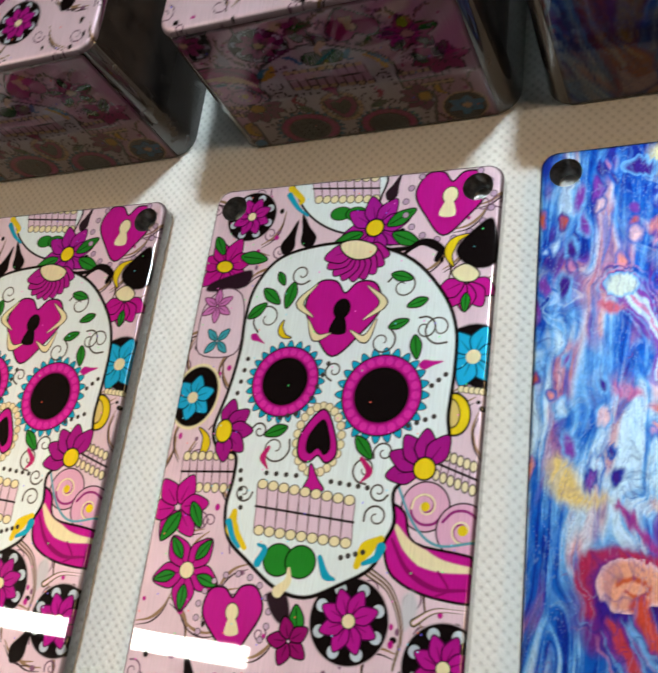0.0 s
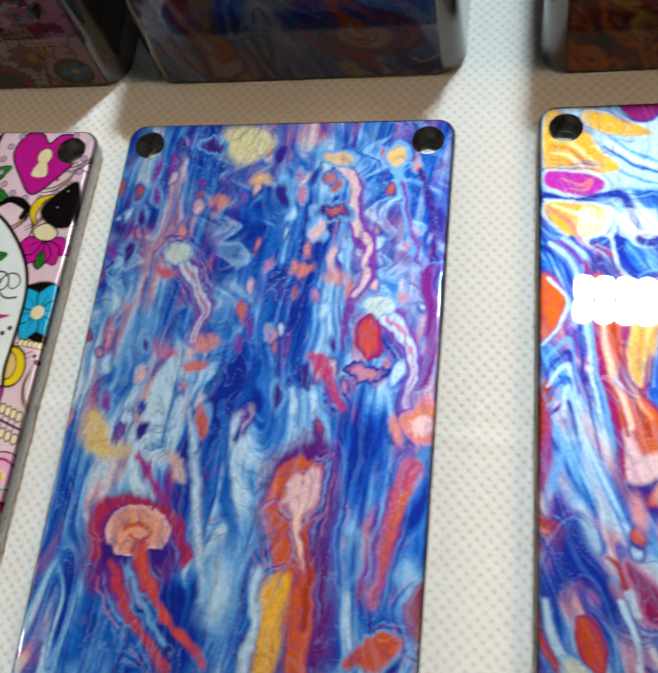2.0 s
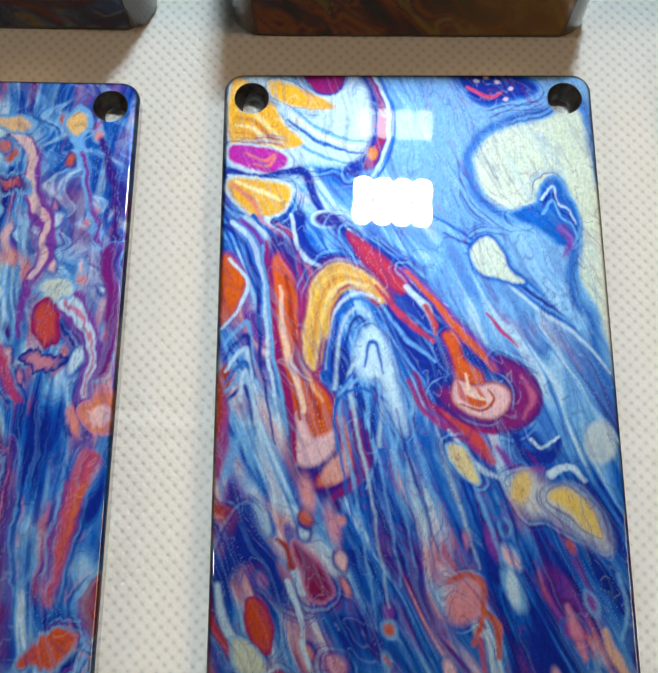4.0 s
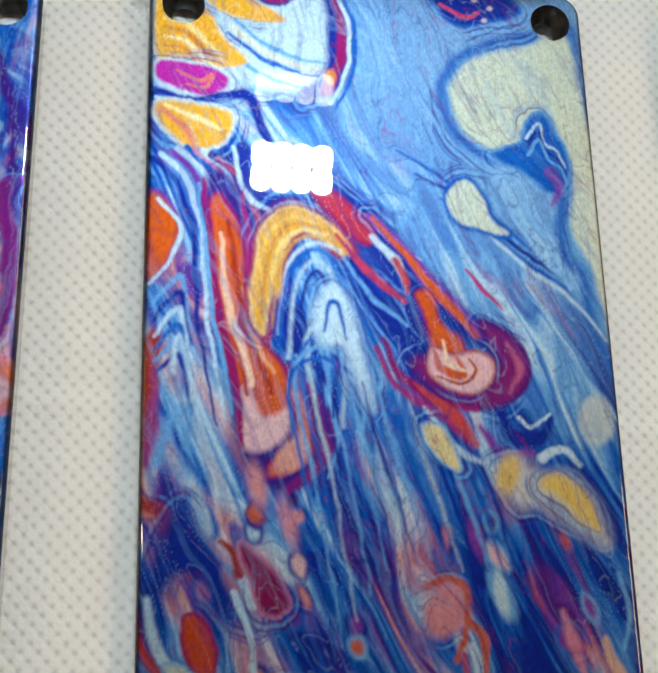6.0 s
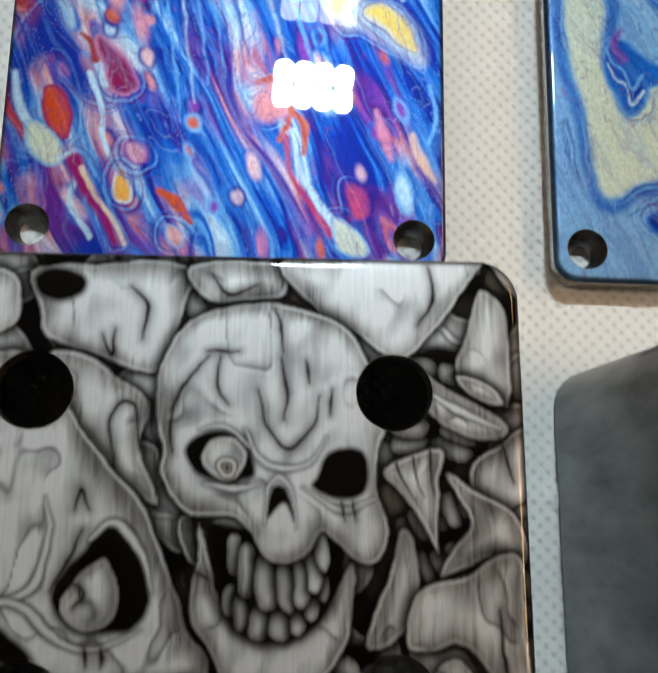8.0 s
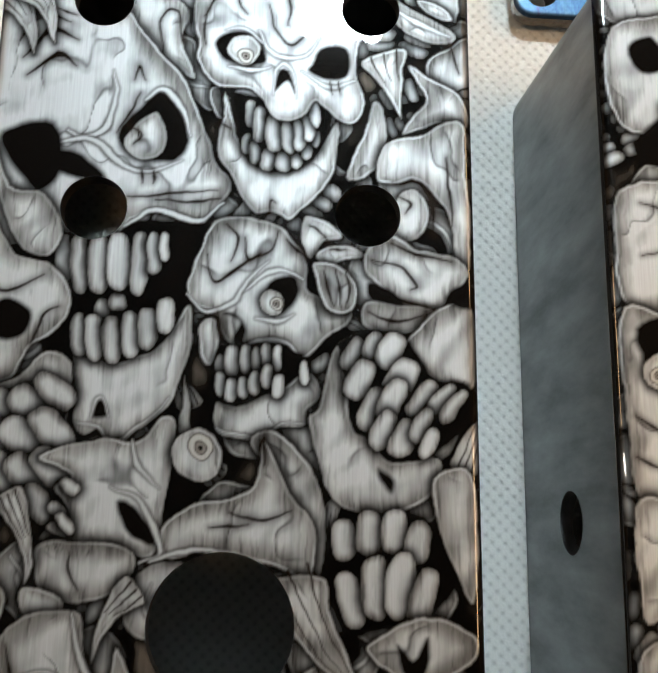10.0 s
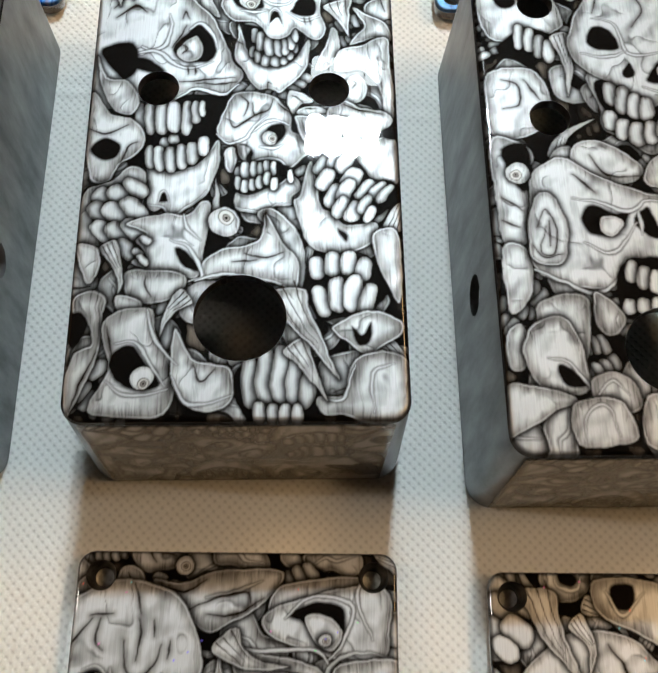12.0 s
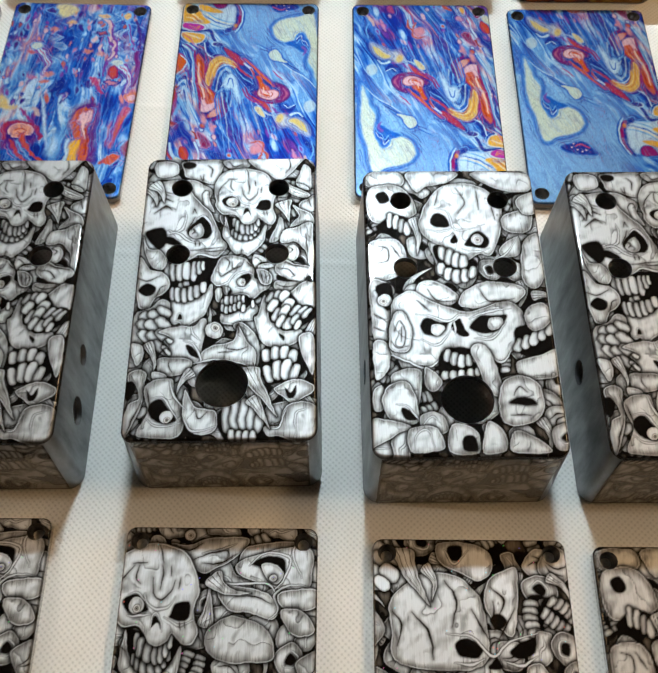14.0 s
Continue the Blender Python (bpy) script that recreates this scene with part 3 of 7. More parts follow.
    # nested blue arches that fall into long threads
    for k in range(11):
        s = 0.5 * k
        sh.stroke([(x + d * s * 2.0, y + 3.1 * s) for (x, y), d in zip([(18.6, 56.6), (19.5, 46.8), (23.2, 42.8), (26.9, 45.4), (29.5, 53.7), (31.9, 66.3), (34.9, 81.7)], (1.2, 1.1, 0.1, -0.7, -0.9, -0.9, -1.0))], (MID, PALE * 0.8, DEEP, SKY, MID, SKY, DEEP, PALE * 0.8, MID, SKY, MID)[k], 0.5, 0.2, 0.35, 0.7)
    sh.blob([(22.8, 52.4), (24.2, 48.7), (26.4, 47.6), (28.7, 50.6), (29.9, 56.7), (31.3, 65.1), (29.1, 62.7), (27.2, 56.7), (25.1, 56.7), (23.7, 55.4)], PALE, 1.0)
    sh.stroke([(24.6, 54.2), (25.3, 50.6), (26.8, 50.6), (27.6, 55.5)], MID, 0.4, 0.3, 0.3, 0.8)
    for k in range(9):
        sh.stroke([(x + 2.1 * k, y + 0.8 * k) for x, y in [(27.4, 60.3), (29.1, 67.4), (31.4, 75.5), (33.9, 83.4)]], (SKY, DEEP, SKY, MID, PALE * 0.8, DEEP, SKY, MID, DEEP)[k], 0.2, 0.1, 0.4, 0.7)
    # second plume with its magenta hood
    sh.stroke([(20.5, 29.5), (25.3, 34.1), (31.3, 39.3), (37.2, 45.6), (43.0, 52.5), (50.1, 56.9)], DEEP, 3.0, 4.0, 1.2, 5.0)
    sh.stroke([(28.6, 44.4), (33.2, 51.9), (37.1, 58.0)], DEEP, 2.4, 1.8, 0.8, 3.2)
    sh.stroke([(21.7, 29.5), (26.5, 34.6), (32.6, 39.3), (38.6, 43.7)], PALE, 0.5, 0.3, 0.25, 0.9)
    sh.stroke([(26.3, 40.5), (31.0, 45.6), (35.8, 50.0)], C(190, 60, 90), 0.5, 0.8, 0.3, 1.2)
    sh.stroke([(27.4, 43.7), (32.1, 50.0), (36.2, 53.7)], SKY, 0.4, 0.4, 0.25, 0.8)
    sh.blob([(22.1, 30.6), (25.3, 33.3), (29.1, 36.7), (31.8, 39.6), (30.7, 41.4), (27.6, 39.4), (24.0, 34.9)], C(186, 50, 70), 0.4, MAGENTA, 0.7)
    sh.stroke([(31.6, 40.5), (34.8, 43.7), (35.9, 46.9)], PALE, 0.8, 0.5, 0.3, 1.5)
    sh.stroke([(31.4, 37.5), (36.3, 42.3), (40.3, 48.2), (44.0, 52.3), (46.1, 54.8)], MAUVE, 1.2, 1.6, 0.3, 2.2)
    sh.stroke([(31.7, 37.7), (36.3, 42.6), (40.2, 48.4), (43.9, 52.6), (45.6, 54.9)], ORANGE, 0.5, 1.0, 0.25, 1.3)
    sh.stroke([(34.8, 43.7), (36.2, 46.9), (36.4, 48.8)], C(190, 60, 40), 0.9, 0.5, 0.3, 1.2)
    sh.stroke([(45.1, 45.2), (50.0, 51.1)], C(190, 60, 120), 0.4, 0.3, 0.2, 0.8)
    sh.blob([(46.7, 52.9), (51.0, 55.0), (52.9, 58.8), (51.6, 63.1), (47.2, 64.9), (41.0, 63.6), (36.8, 59.2), (38.3, 58.4), (41.7, 62.9), (47.4, 62.2), (49.0, 58.7), (47.7, 56.3)], C(126, 32, 112), 0.8, PLUM, 0.8)
    sh.stroke([(50.2, 55.7), (51.8, 59.4), (50.2, 63.0)], C(180, 90, 130), 0.4, 0.4, 0.4, 1.1)
    sh.stroke([(32.7, 55.5), (34.9, 60.4), (39.8, 64.3), (45.3, 65.3)], MAGENTA, 0.6, 0.8, 0.35, 1.5)
    sh.stroke([(31.7, 56.7), (34.5, 62.2), (40.3, 66.4), (44.8, 70.6)], C(160, 50, 120), 0.6, 0.5, 0.35, 1.1)
    sh.stroke([(36.9, 61.9), (42.1, 66.4), (45.2, 70.3)], C(196, 70, 70), 0.5, 0.8, 0.3, 1.8)
    sh.stroke([(37.9, 65.2), (42.4, 70.5), (46.4, 72.9)], PALE, 0.5, 0.6, 0.3, 0.9)
    sh.blob([(37.7, 48.9), (39.8, 49.2), (40.7, 53.1), (43.4, 55.6), (44.1, 58.2), (41.3, 59.5), (39.5, 56.8), (39.1, 53.1)], ORANGE, 0.4, MAGENTA, 0.5)
    sh.blob([(39.3, 56.8), (42.7, 57.6), (45.9, 57.2), (48.2, 58.7), (47.7, 61.3), (44.7, 63.0), (41.1, 62.0), (38.9, 59.8)], PINK, 0.5, C(150, 40, 70), 0.5)
    sh.stroke([(39.6, 57.1), (40.7, 59.6), (43.7, 60.4), (43.0, 57.8)], ORANGE, 0.6, 0.5, 0.25, 1.4)
    sh.stroke([(40.0, 60.7), (43.6, 61.6), (45.7, 59.6), (44.8, 58.1)], C(176, 84, 44), 0.3, 0.3, 0.2, 0.6)
    sh.stroke([(41.0, 55.6), (41.7, 58.7), (44.3, 59.9)], C(240, 210, 180), 0.3, 0.4, 0.2, 0.8)
    sh.stroke([(48.8, 65.4), (49.8, 68.9), (54.0, 69.6), (55.5, 66.7)], DEEP, 1.2, 1.0, 0.5, 2.4)
    sh.stroke([(45.6, 67.7), (48.4, 71.2), (52.6, 71.9)], MAUVE, 0.8, 0.8, 0.5, 1.6)
    sh.stroke([(51.2, 66.6), (52.9, 68.1), (55.5, 66.1)], PALE, 0.5, 0.4, 0.2)
    # yellow and cream drops
    sh.blob([(37.7, 67.3), (40.3, 67.9), (42.2, 70.9), (42.7, 73.6), (40.1, 72.0), (38.4, 69.7)], C(226, 208, 150), 0.4, SKY, 0.5)
    sh.blob([(47.2, 73.3), (50.3, 72.1), (53.7, 74.5), (58.0, 74.6), (61.8, 79.3), (62.6, 83.8), (58.5, 82.0), (53.9, 79.1), (49.8, 78.4)], C(196, 200, 205), 1.6)
    sh.oval(*(49.2, 74.1), 1.6, 2.6, C(222, 190, 110), 20, 0.7)
    sh.blob([(53.3, 75.7), (56.1, 74.4), (59.6, 76.9), (61.6, 81.5), (59.2, 80.9), (56.4, 78.0)], C(222, 194, 104), 0.8)
    sh.stroke([(53.9, 72.5), (57.1, 71.0), (59.3, 73.1)], PALE, 1.4, 0.7, 0.3)
    sh.oval(*(62.5, 66.9), 2.6, 3.6, C(186, 205, 214), 10, 0.6)
    # left lower purple and rust
    sh.stroke([(0.7, 59.6), (1.5, 66.5), (0.6, 72.0)], C(160, 60, 130), 2.6, 1.6, 0.8)
    sh.stroke([(0.6, 56.1), (1.0, 61.9), (0.5, 66.5)], RUST, 1.6, 1.0, 0.5)
    sh.stroke([(2.0, 72.1), (4.1, 66.5), (6.3, 64.8), (5.8, 69.9)], SKY, 1.4, 0.8, 0.7)
    sh.stroke([(4.0, 60.2), (4.8, 54.9), (6.3, 59.6), (6.6, 63.7)], PALE, 0.7, 0.4, 0.4)
    sh.stroke([(0.3, 77.4), (3.1, 78.5), (4.4, 82.1), (4.0, 85.6)], C(176, 60, 40), 1.6, 0.8, 0.5, 2.4)
    sh.blob([(4.8, 77.3), (8.3, 80.8), (12.5, 87.8), (15.4, 92.4), (10.9, 90.7), (6.8, 86.1), (3.6, 89.1), (0.7, 86.8)], DEEP, 1.8)
    sh.stroke([(10.6, 82.0), (13.0, 84.9), (14.8, 89.6)], PALE, 0.8, 1.6, 0.3)
    sh.stroke([(10.6, 82.0), (12.4, 83.7), (13.3, 86.1)], RUST, 0.6, 1.6, 0.3)
    sh.blob([(13.2, 82.5), (15.5, 84.3), (18.2, 87.8), (18.8, 90.7), (16.0, 91.0), (14.8, 87.8)], C(140, 24, 80), 0.5, ROSE, 0.5)
    sh.stroke([(1.4, 89.1), (2.8, 94.7), (5.2, 99.2)], PALE, 0.8, 1.8, 0.4)
    sh.stroke([(0.1, 90.8), (1.2, 95.3), (3.8, 99.2)], C(190, 60, 60), 0.8, 1.2, 0.4)
    sh.blob([(6.2, 91.6), (7.9, 91.3), (9.6, 94.2), (9.5, 98.7), (7.6, 98.1), (6.2, 94.7)], C(205, 74, 36), 0.5, MAGENTA, 0.6)
    sh.blob([(4.0, 97.0), (6.5, 97.8), (8.9, 100.9), (8.6, 103.0), (6.4, 103.1), (4.4, 100.9)], C(208, 214, 190), 0.6, SKY, 0.5)
    sh.stroke([(8.5, 102.0), (10.4, 102.0), (11.4, 104.8), (11.0, 109.6), (13.8, 114.0)], PALE, 0.9, 0.9, 0.25)
    sh.stroke([(10.7, 102.6), (12.5, 105.9), (15.3, 110.3), (17.6, 114.6)], MAGENTA, 2.2, 1.6, 0.5)
    sh.stroke([(11.9, 103.7), (14.2, 107.5), (17.0, 111.4), (18.7, 115.1)], C(226, 200, 170), 0.8, 0.7, 0.2)
    sh.stroke([(12.5, 88.4), (14.4, 94.2), (15.1, 99.3), (18.0, 104.8)], PALE, 0.9, 0.7, 0.25)
    sh.blob([(17.8, 103.2), (19.1, 105.9), (19.1, 108.1), (17.8, 108.1), (17.0, 106.5)], C(236, 170, 60), 0.4, PALE, 0.4)
    sh.blob([(18.4, 99.3), (20.7, 99.8), (21.0, 102.1), (19.3, 101.8)], C(226, 160, 170), 0.4, MAUVE, 0.5)
    sh.stroke([(23.3, 106.5), (25.8, 108.2), (28.1, 111.0)], C(200, 84, 50), 0.8, 0.9, 0.3, 1.9)
    sh.blob([(25.0, 112.0), (26.7, 112.6), (27.0, 115.0), (25.3, 114.2)], C(230, 170, 160), 0.4, SKY, 0.4)
    sh.blob([(36.7, 91.2), (39.2, 88.2), (42.1, 88.8), (42.6, 92.4), (39.6, 94.7), (37.3, 94.1)], C(214, 140, 150), 1.0)
    sh.stroke([(37.4, 88.5), (40.4, 87.6), (42.7, 89.1), (42.0, 94.7), (40.8, 97.6)], C(200, 90, 60), 1.1, 0.8, 0.4)
    sh.stroke([(42.3, 92.4), (44.4, 95.3), (44.3, 99.4)], C(210, 100, 40), 0.6, 0.8, 0.3, 1.5)
    sh.stroke([(42.6, 95.9), (43.6, 101.7), (46.4, 107.4), (49.2, 111.3)], PALE, 0.8, 1.4, 0.3)
    sh.stroke([(41.7, 97.1), (42.4, 102.8), (45.8, 108.5), (48.6, 112.4)], C(190, 60, 100), 0.7, 1.0, 0.3)
    sh.blob([(48.9, 110.2), (51.5, 111.1), (54.3, 114.2), (53.1, 115.7), (49.9, 114.4)], C(206, 212, 196), 0.5, SKY, 0.4)
    sh.blob([(51.2, 104.0), (53.5, 105.2), (54.3, 108.6), (52.2, 109.7), (51.1, 106.9)], C(190, 70, 110), 0.6)
    sh.stroke([(55.3, 92.3), (56.3, 96.5), (57.4, 100.0)], C(205, 130, 160), 0.8, 0.8, 0.5, 1.8)
    sh.stroke([(60.6, 95.9), (62.2, 100.0), (64.5, 103.6)], C(226, 180, 150), 0.8, 0.6, 0.4, 1.8)
    sh.stroke([(63.6, 87.5), (64.8, 92.3), (63.3, 97.1)], SKY, 0.7, 0.5, 0.3)
    sh.oval(*(19.2, 80.1), 1.0, 2.8, C(226, 150, 160), -15, 0.8)
    sh.oval(*(15.3, 75.3), 1.0, 2.8, C(226, 150, 150), -10, 0.8)
    return veined(sh, 0.42, 5, 0.42).rgb * 0.62


def swirl_c(u, v):
    """The same sheet turned round and moved along."""
    return swirl_b(71.0 - u, 110.7 - v)


def swirl_d(u, v):
    return swirl_b(72.4 - u, 90.0 - v)


def swirl_a(u, v):
    far = step_up(62, 30, v)
    pinkness = 0.10 * step_up(80, 40, v) + 0.08 * step_up(35, 5, u) + 0.10 * step_up(40, 60, u) - 0.01
    rgb = swirl_ground(u, v, -0.08, 91, pinkness)
    # fine restless ripples in the far half
    ru = u + 1.5 * np.sin(v * 0.9 + 4 * cloud(u / 6, v / 6, 3)) * far
    rip, _, _ = flow(ru, v * 1.6, 0.1, 133, 0.8)
    wash = ramp(rip, [(0.3, DEEP), (0.45, MID), (0.52, SKY), (0.6, PALE), (0.68, SKY)])
    m = (far * 0.6 * step_up(0.35, 0.6, cloud(u / 14, v / 18, 8)))[:, None]
    rgb = rgb * (1 - m) + wash * m
    sh = pulled(Sheet(u, v, rgb).warp(1.1, 5.0, 12).warp(0.3, 1.6, 16), -0.08, 91, 0.8)
    sh.rings = (MAUVE, SKY, DEEP, ROSE)
    drops(sh, 9, 120, (0, 66), (4, 66), 0)
    sh.blob([(20.8, 1.5), (26.9, 0.6), (31.0, 4.7), (26.5, 9.6), (21.6, 6.5)], C(226, 216, 160), 1.4)
    sh.oval(*(19.1, 5.0), 2.6, 1.7, PLUM, 10, 0.5, SKY, 0.6)
    for x0, y0, col in ((415, 585, C(200, 214, 205)), (885, 715, C(205, 216, 205))):
        q = [(15.3, 28.9), (19.3, 34.7), (22.4, 40.7), (21.4, 46.7)] if x0 == 415 else [(54.9, 39.5), (58.7, 44.7), (61.3, 50.2), (61.1, 57.1)]
        sh.stroke(q, MAUVE, 4.8, 2.4, 0.6)
        sh.stroke(q, PALE, 2.6, 1.0, 0.3)
        sh.stroke(q, ROSE, 0.7, 0.5, 0.2)
        sh.oval(*q[0], 2.6, 2.2, col, 0, 0.4, SKY, 0.4)
    sh.stroke([(42.6, 8.9), (47.3, 13.7), (49.0, 22.8), (52.8, 29.9), (50.4, 37.6), (49.1, 46.6)], MAUVE, 1.6, 1.0, 0.3, 3.4)
    sh.stroke([(42.1, 8.4), (46.8, 13.2), (49.0, 22.8), (52.4, 29.4), (50.3, 37.6)], C(226, 190, 190), 2.0, 0.8, 0.25)
    sh.oval(*(43.9, 8.7), 2.8, 1.3, C(236, 190, 130), 10, 0.4, SKY, 0.6)
    sh.oval(*(55.8, 8.6), 1.8, 2.6, C(236, 190, 120), 0, 0.4, SKY, 0.9)
    sh.stroke([(56.1, 11.9), (57.8, 19.3), (59.5, 26.3), (63.2, 34.8)], SKY, 1.6, 0.8, 0.3)
    sh.stroke([(56.8, 13.8), (58.9, 22.8), (61.8, 31.5)], MAUVE, 0.7, 0.6, 0.2)
    sh.stroke([(60.5, 12.0), (62.7, 21.1), (63.7, 31.4)], PLUM, 1.6, 1.0, 0.5)
    sh.stroke([(63.1, 33.1), (64.2, 44.6), (63.8, 53.9)], C(120, 30, 120), 2.6, 2.0, 0.6)
    sh.oval(*(53.6, 45.3), 1.9, 3.0, C(205, 74, 60), 0, 0.5, MAGENTA, 0.6)
    sh.oval(*(44.7, 20.6), 3.2, 1.6, PLUM, 5, 0.5, SKY, 0.5)
    sh.oval(*(45.1, 20.6), 1.6, 0.8, C(200, 90, 90), 5, 0.4)
    sh.stroke([(44.1, 50.0), (46.7, 53.1), (50.4, 59.1)], C(196, 60, 110), 3.0, 1.2, 0.6)
    sh.oval(*(53.3, 51.6), 2.8, 1.1, C(205, 130, 150), 5, 0.4, DEEP, 0.6)
    for x, y, c in (((22.6, 51.6)[0], (22.6, 51.6)[1], C(220, 120, 110)), ((24.0, 47.4)[0], (24.0, 47.4)[1], C(226, 140, 130)), ((16.9, 49.3)[0], (16.9, 49.3)[1], C(200, 110, 150)), ((29.6, 13.5)[0], (29.6, 13.5)[1], C(232, 180, 120)), ((46.1, 33.4)[0], (46.1, 33.4)[1], C(226, 150, 140)), ((39.6, 32.2)[0], (39.6, 32.2)[1], C(222, 130, 110)), ((14.0, 33.9)[0], (14.0, 33.9)[1], C(205, 100, 120)), ((21.6, 17.7)[0], (21.6, 17.7)[1], C(226, 140, 120))):
        sh.oval(x, y, 2.2, 1.3, c, 0, 0.7)
    sh.blob([(3.6, 61.3), (7.0, 62.0), (9.6, 66.6), (13.8, 67.1), (11.0, 69.2), (5.1, 68.4)], C(226, 196, 120), 1.2)
    sh.blob([(19.5, 67.9), (22.9, 69.2), (24.3, 72.9), (21.5, 71.9)], C(220, 190, 180), 0.7)
    sh.stroke([(14.9, 68.6), (19.0, 73.6), (23.0, 78.4), (27.3, 85.2)], C(160, 50, 130), 1.2, 1.2, 0.5)
    sh.oval(*(64.6, 60.2), 3.6, 3.0, C(226, 130, 80), 0, 0.8, ROSE, 0.6)
    sh.oval(*(63.9, 60.6), 1.9, 1.5, PINK, 0, 0.5)
    # long blue furrows
    for k in range(5):
        sh.stroke([(22.9, 60.4), (25.9, 70.9), (28.1, 81.6), (30.6, 91.7)] if k % 2 else [(29.1, 59.3), (31.2, 70.6), (33.7, 81.2), (34.6, 94.0)], (SKY, MID, DEEP, PALE, MID)[k], 0.8, 1.2, 0.8, 1.6)
    sh.oval(*(33.1, 89.5), 3.2, 7.0, SKY, 0, 1.6)
    sh.oval(*(32.9, 90.2), 1.6, 4.5, PALE, 0, 1.2)
    # ringed plume
    sh.oval(*(16.9, 84.3), 8.8, 9.0, C(110, 40, 130), 0, 1.6)
    sh.stroke([(10.2, 85.8), (10.0, 79.4), (15.7, 76.8), (23.2, 79.1), (26.9, 85.2)], C(170, 40, 80), 2.4, 1.6, 0.7)
    sh.oval(*(17.6, 84.2), 6.2, 6.4, PLUM, 0, 0.8)
    sh.oval(*(17.4, 81.7), 5.2, 3.9, C(230, 160, 130), 0, 0.5, PINK, 0.5)
    sh.stroke([(14.8, 81.6), (17.2, 80.3), (19.8, 81.5), (18.6, 83.4), (16.5, 82.5)], C(200, 90, 50), 0.8, 0.6, 0.3)
    sh.stroke([(18.8, 84.5), (20.0, 88.5), (23.4, 92.3), (27.9, 97.2), (32.3, 101.9)], C(205, 74, 50), 2.6, 1.0, 0.5)
    sh.stroke([(14.5, 87.6), (17.1, 92.9), (21.5, 97.8), (26.0, 102.6)], C(190, 60, 70), 2.2, 1.2, 0.5)
    sh.stroke([(17.3, 88.1), (20.4, 92.6), (25.3, 98.8)], SKY, 0.8, 0.8, 0.5)
    # tall plume
    sh.blob([(37.7, 76.0), (39.4, 67.2), (46.3, 63.0), (50.7, 69.4), (50.8, 83.3), (51.9, 99.9), (43.9, 100.7), (43.1, 89.3), (38.8, 81.5)], C(100, 30, 120), 1.6)
    sh.stroke([(40.9, 70.0), (38.8, 75.9), (40.3, 81.4)], C(220, 120, 110), 1.6, 1.0, 0.6)
    sh.stroke([(44.3, 70.5), (44.1, 80.4), (46.0, 90.3), (47.3, 100.4)], ORANGE, 7.6, 3.6, 0.6)
    sh.stroke([(40.7, 76.5), (42.8, 84.0), (44.0, 90.5)], C(212, 90, 30), 3.4, 1.2, 0.5)
    sh.stroke([(45.3, 76.2), (46.8, 83.6), (47.5, 93.4)], RUST, 1.0, 1.4, 0.5)
    sh.blob([(41.7, 73.6), (43.5, 69.8), (47.4, 68.9), (47.7, 74.6), (45.1, 76.9), (41.7, 75.7)], PINK, 0.6)
    sh.stroke([(44.3, 76.2), (45.6, 81.0), (45.8, 85.7)], C(240, 200, 190), 1.6, 0.6, 0.4)
    sh.stroke([(42.6, 88.0), (42.3, 93.9), (41.9, 100.9)], YELLOW, 3.8, 3.6, 0.7)
    sh.stroke([(39.1, 86.3), (39.6, 94.2), (38.5, 101.3)], PALE, 1.4, 1.6, 0.6)
    sh.stroke([(62.6, 68.0), (60.4, 74.4), (59.0, 82.7), (58.2, 89.3)], C(200, 80, 110), 3.4, 1.4, 0.8)
    sh.stroke([(61.6, 72.3), (59.7, 79.2), (58.8, 84.0)], C(215, 100, 60), 1.6, 0.8, 0.5)
    sh.stroke([(55.3, 79.6), (55.1, 85.0), (53.3, 87.7)], SKY, 1.2, 0.6, 0.6)
    sh.blob([(53.9, 99.7), (57.5, 95.7), (61.9, 93.4), (62.8, 95.8), (59.8, 99.1)], C(205, 84, 40), 0.6, SKY, 0.7)
    sh.blob([(63.2, 88.8), (66.7, 86.6), (67.1, 93.5), (64.7, 95.0)], C(150, 40, 60), 0.8)
    return veined(sh, -0.08, 91, 0.45).rgb * 0.85


def shaded_swirl_front(u, v):
    # swirl print again, multiplied darker to carry the near wall's shade
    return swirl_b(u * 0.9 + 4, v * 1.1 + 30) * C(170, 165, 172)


def ember_front(u, v):
    s, _, _ = flow(u, v, 0.6, 77)
    rgb = ramp(s, [(0.3, C(20, 20, 60)), (0.42, C(120, 40, 40)), (0.5, C(190, 100, 40)), (0.58, C(90, 20, 60)), (0.7, C(190, 150, 60))])
    m = (step_up(26, 46, u) * 0.8)[:, None]
    # the last factor dims this print too, for the shade on the near wall
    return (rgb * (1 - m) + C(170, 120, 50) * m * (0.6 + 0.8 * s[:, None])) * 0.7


# -- heaped skulls, airbrushed in black and white --
NIGHT, BONE, RIM = C(6, 4, 3), C(190, 193, 196), C(22, 15, 10)


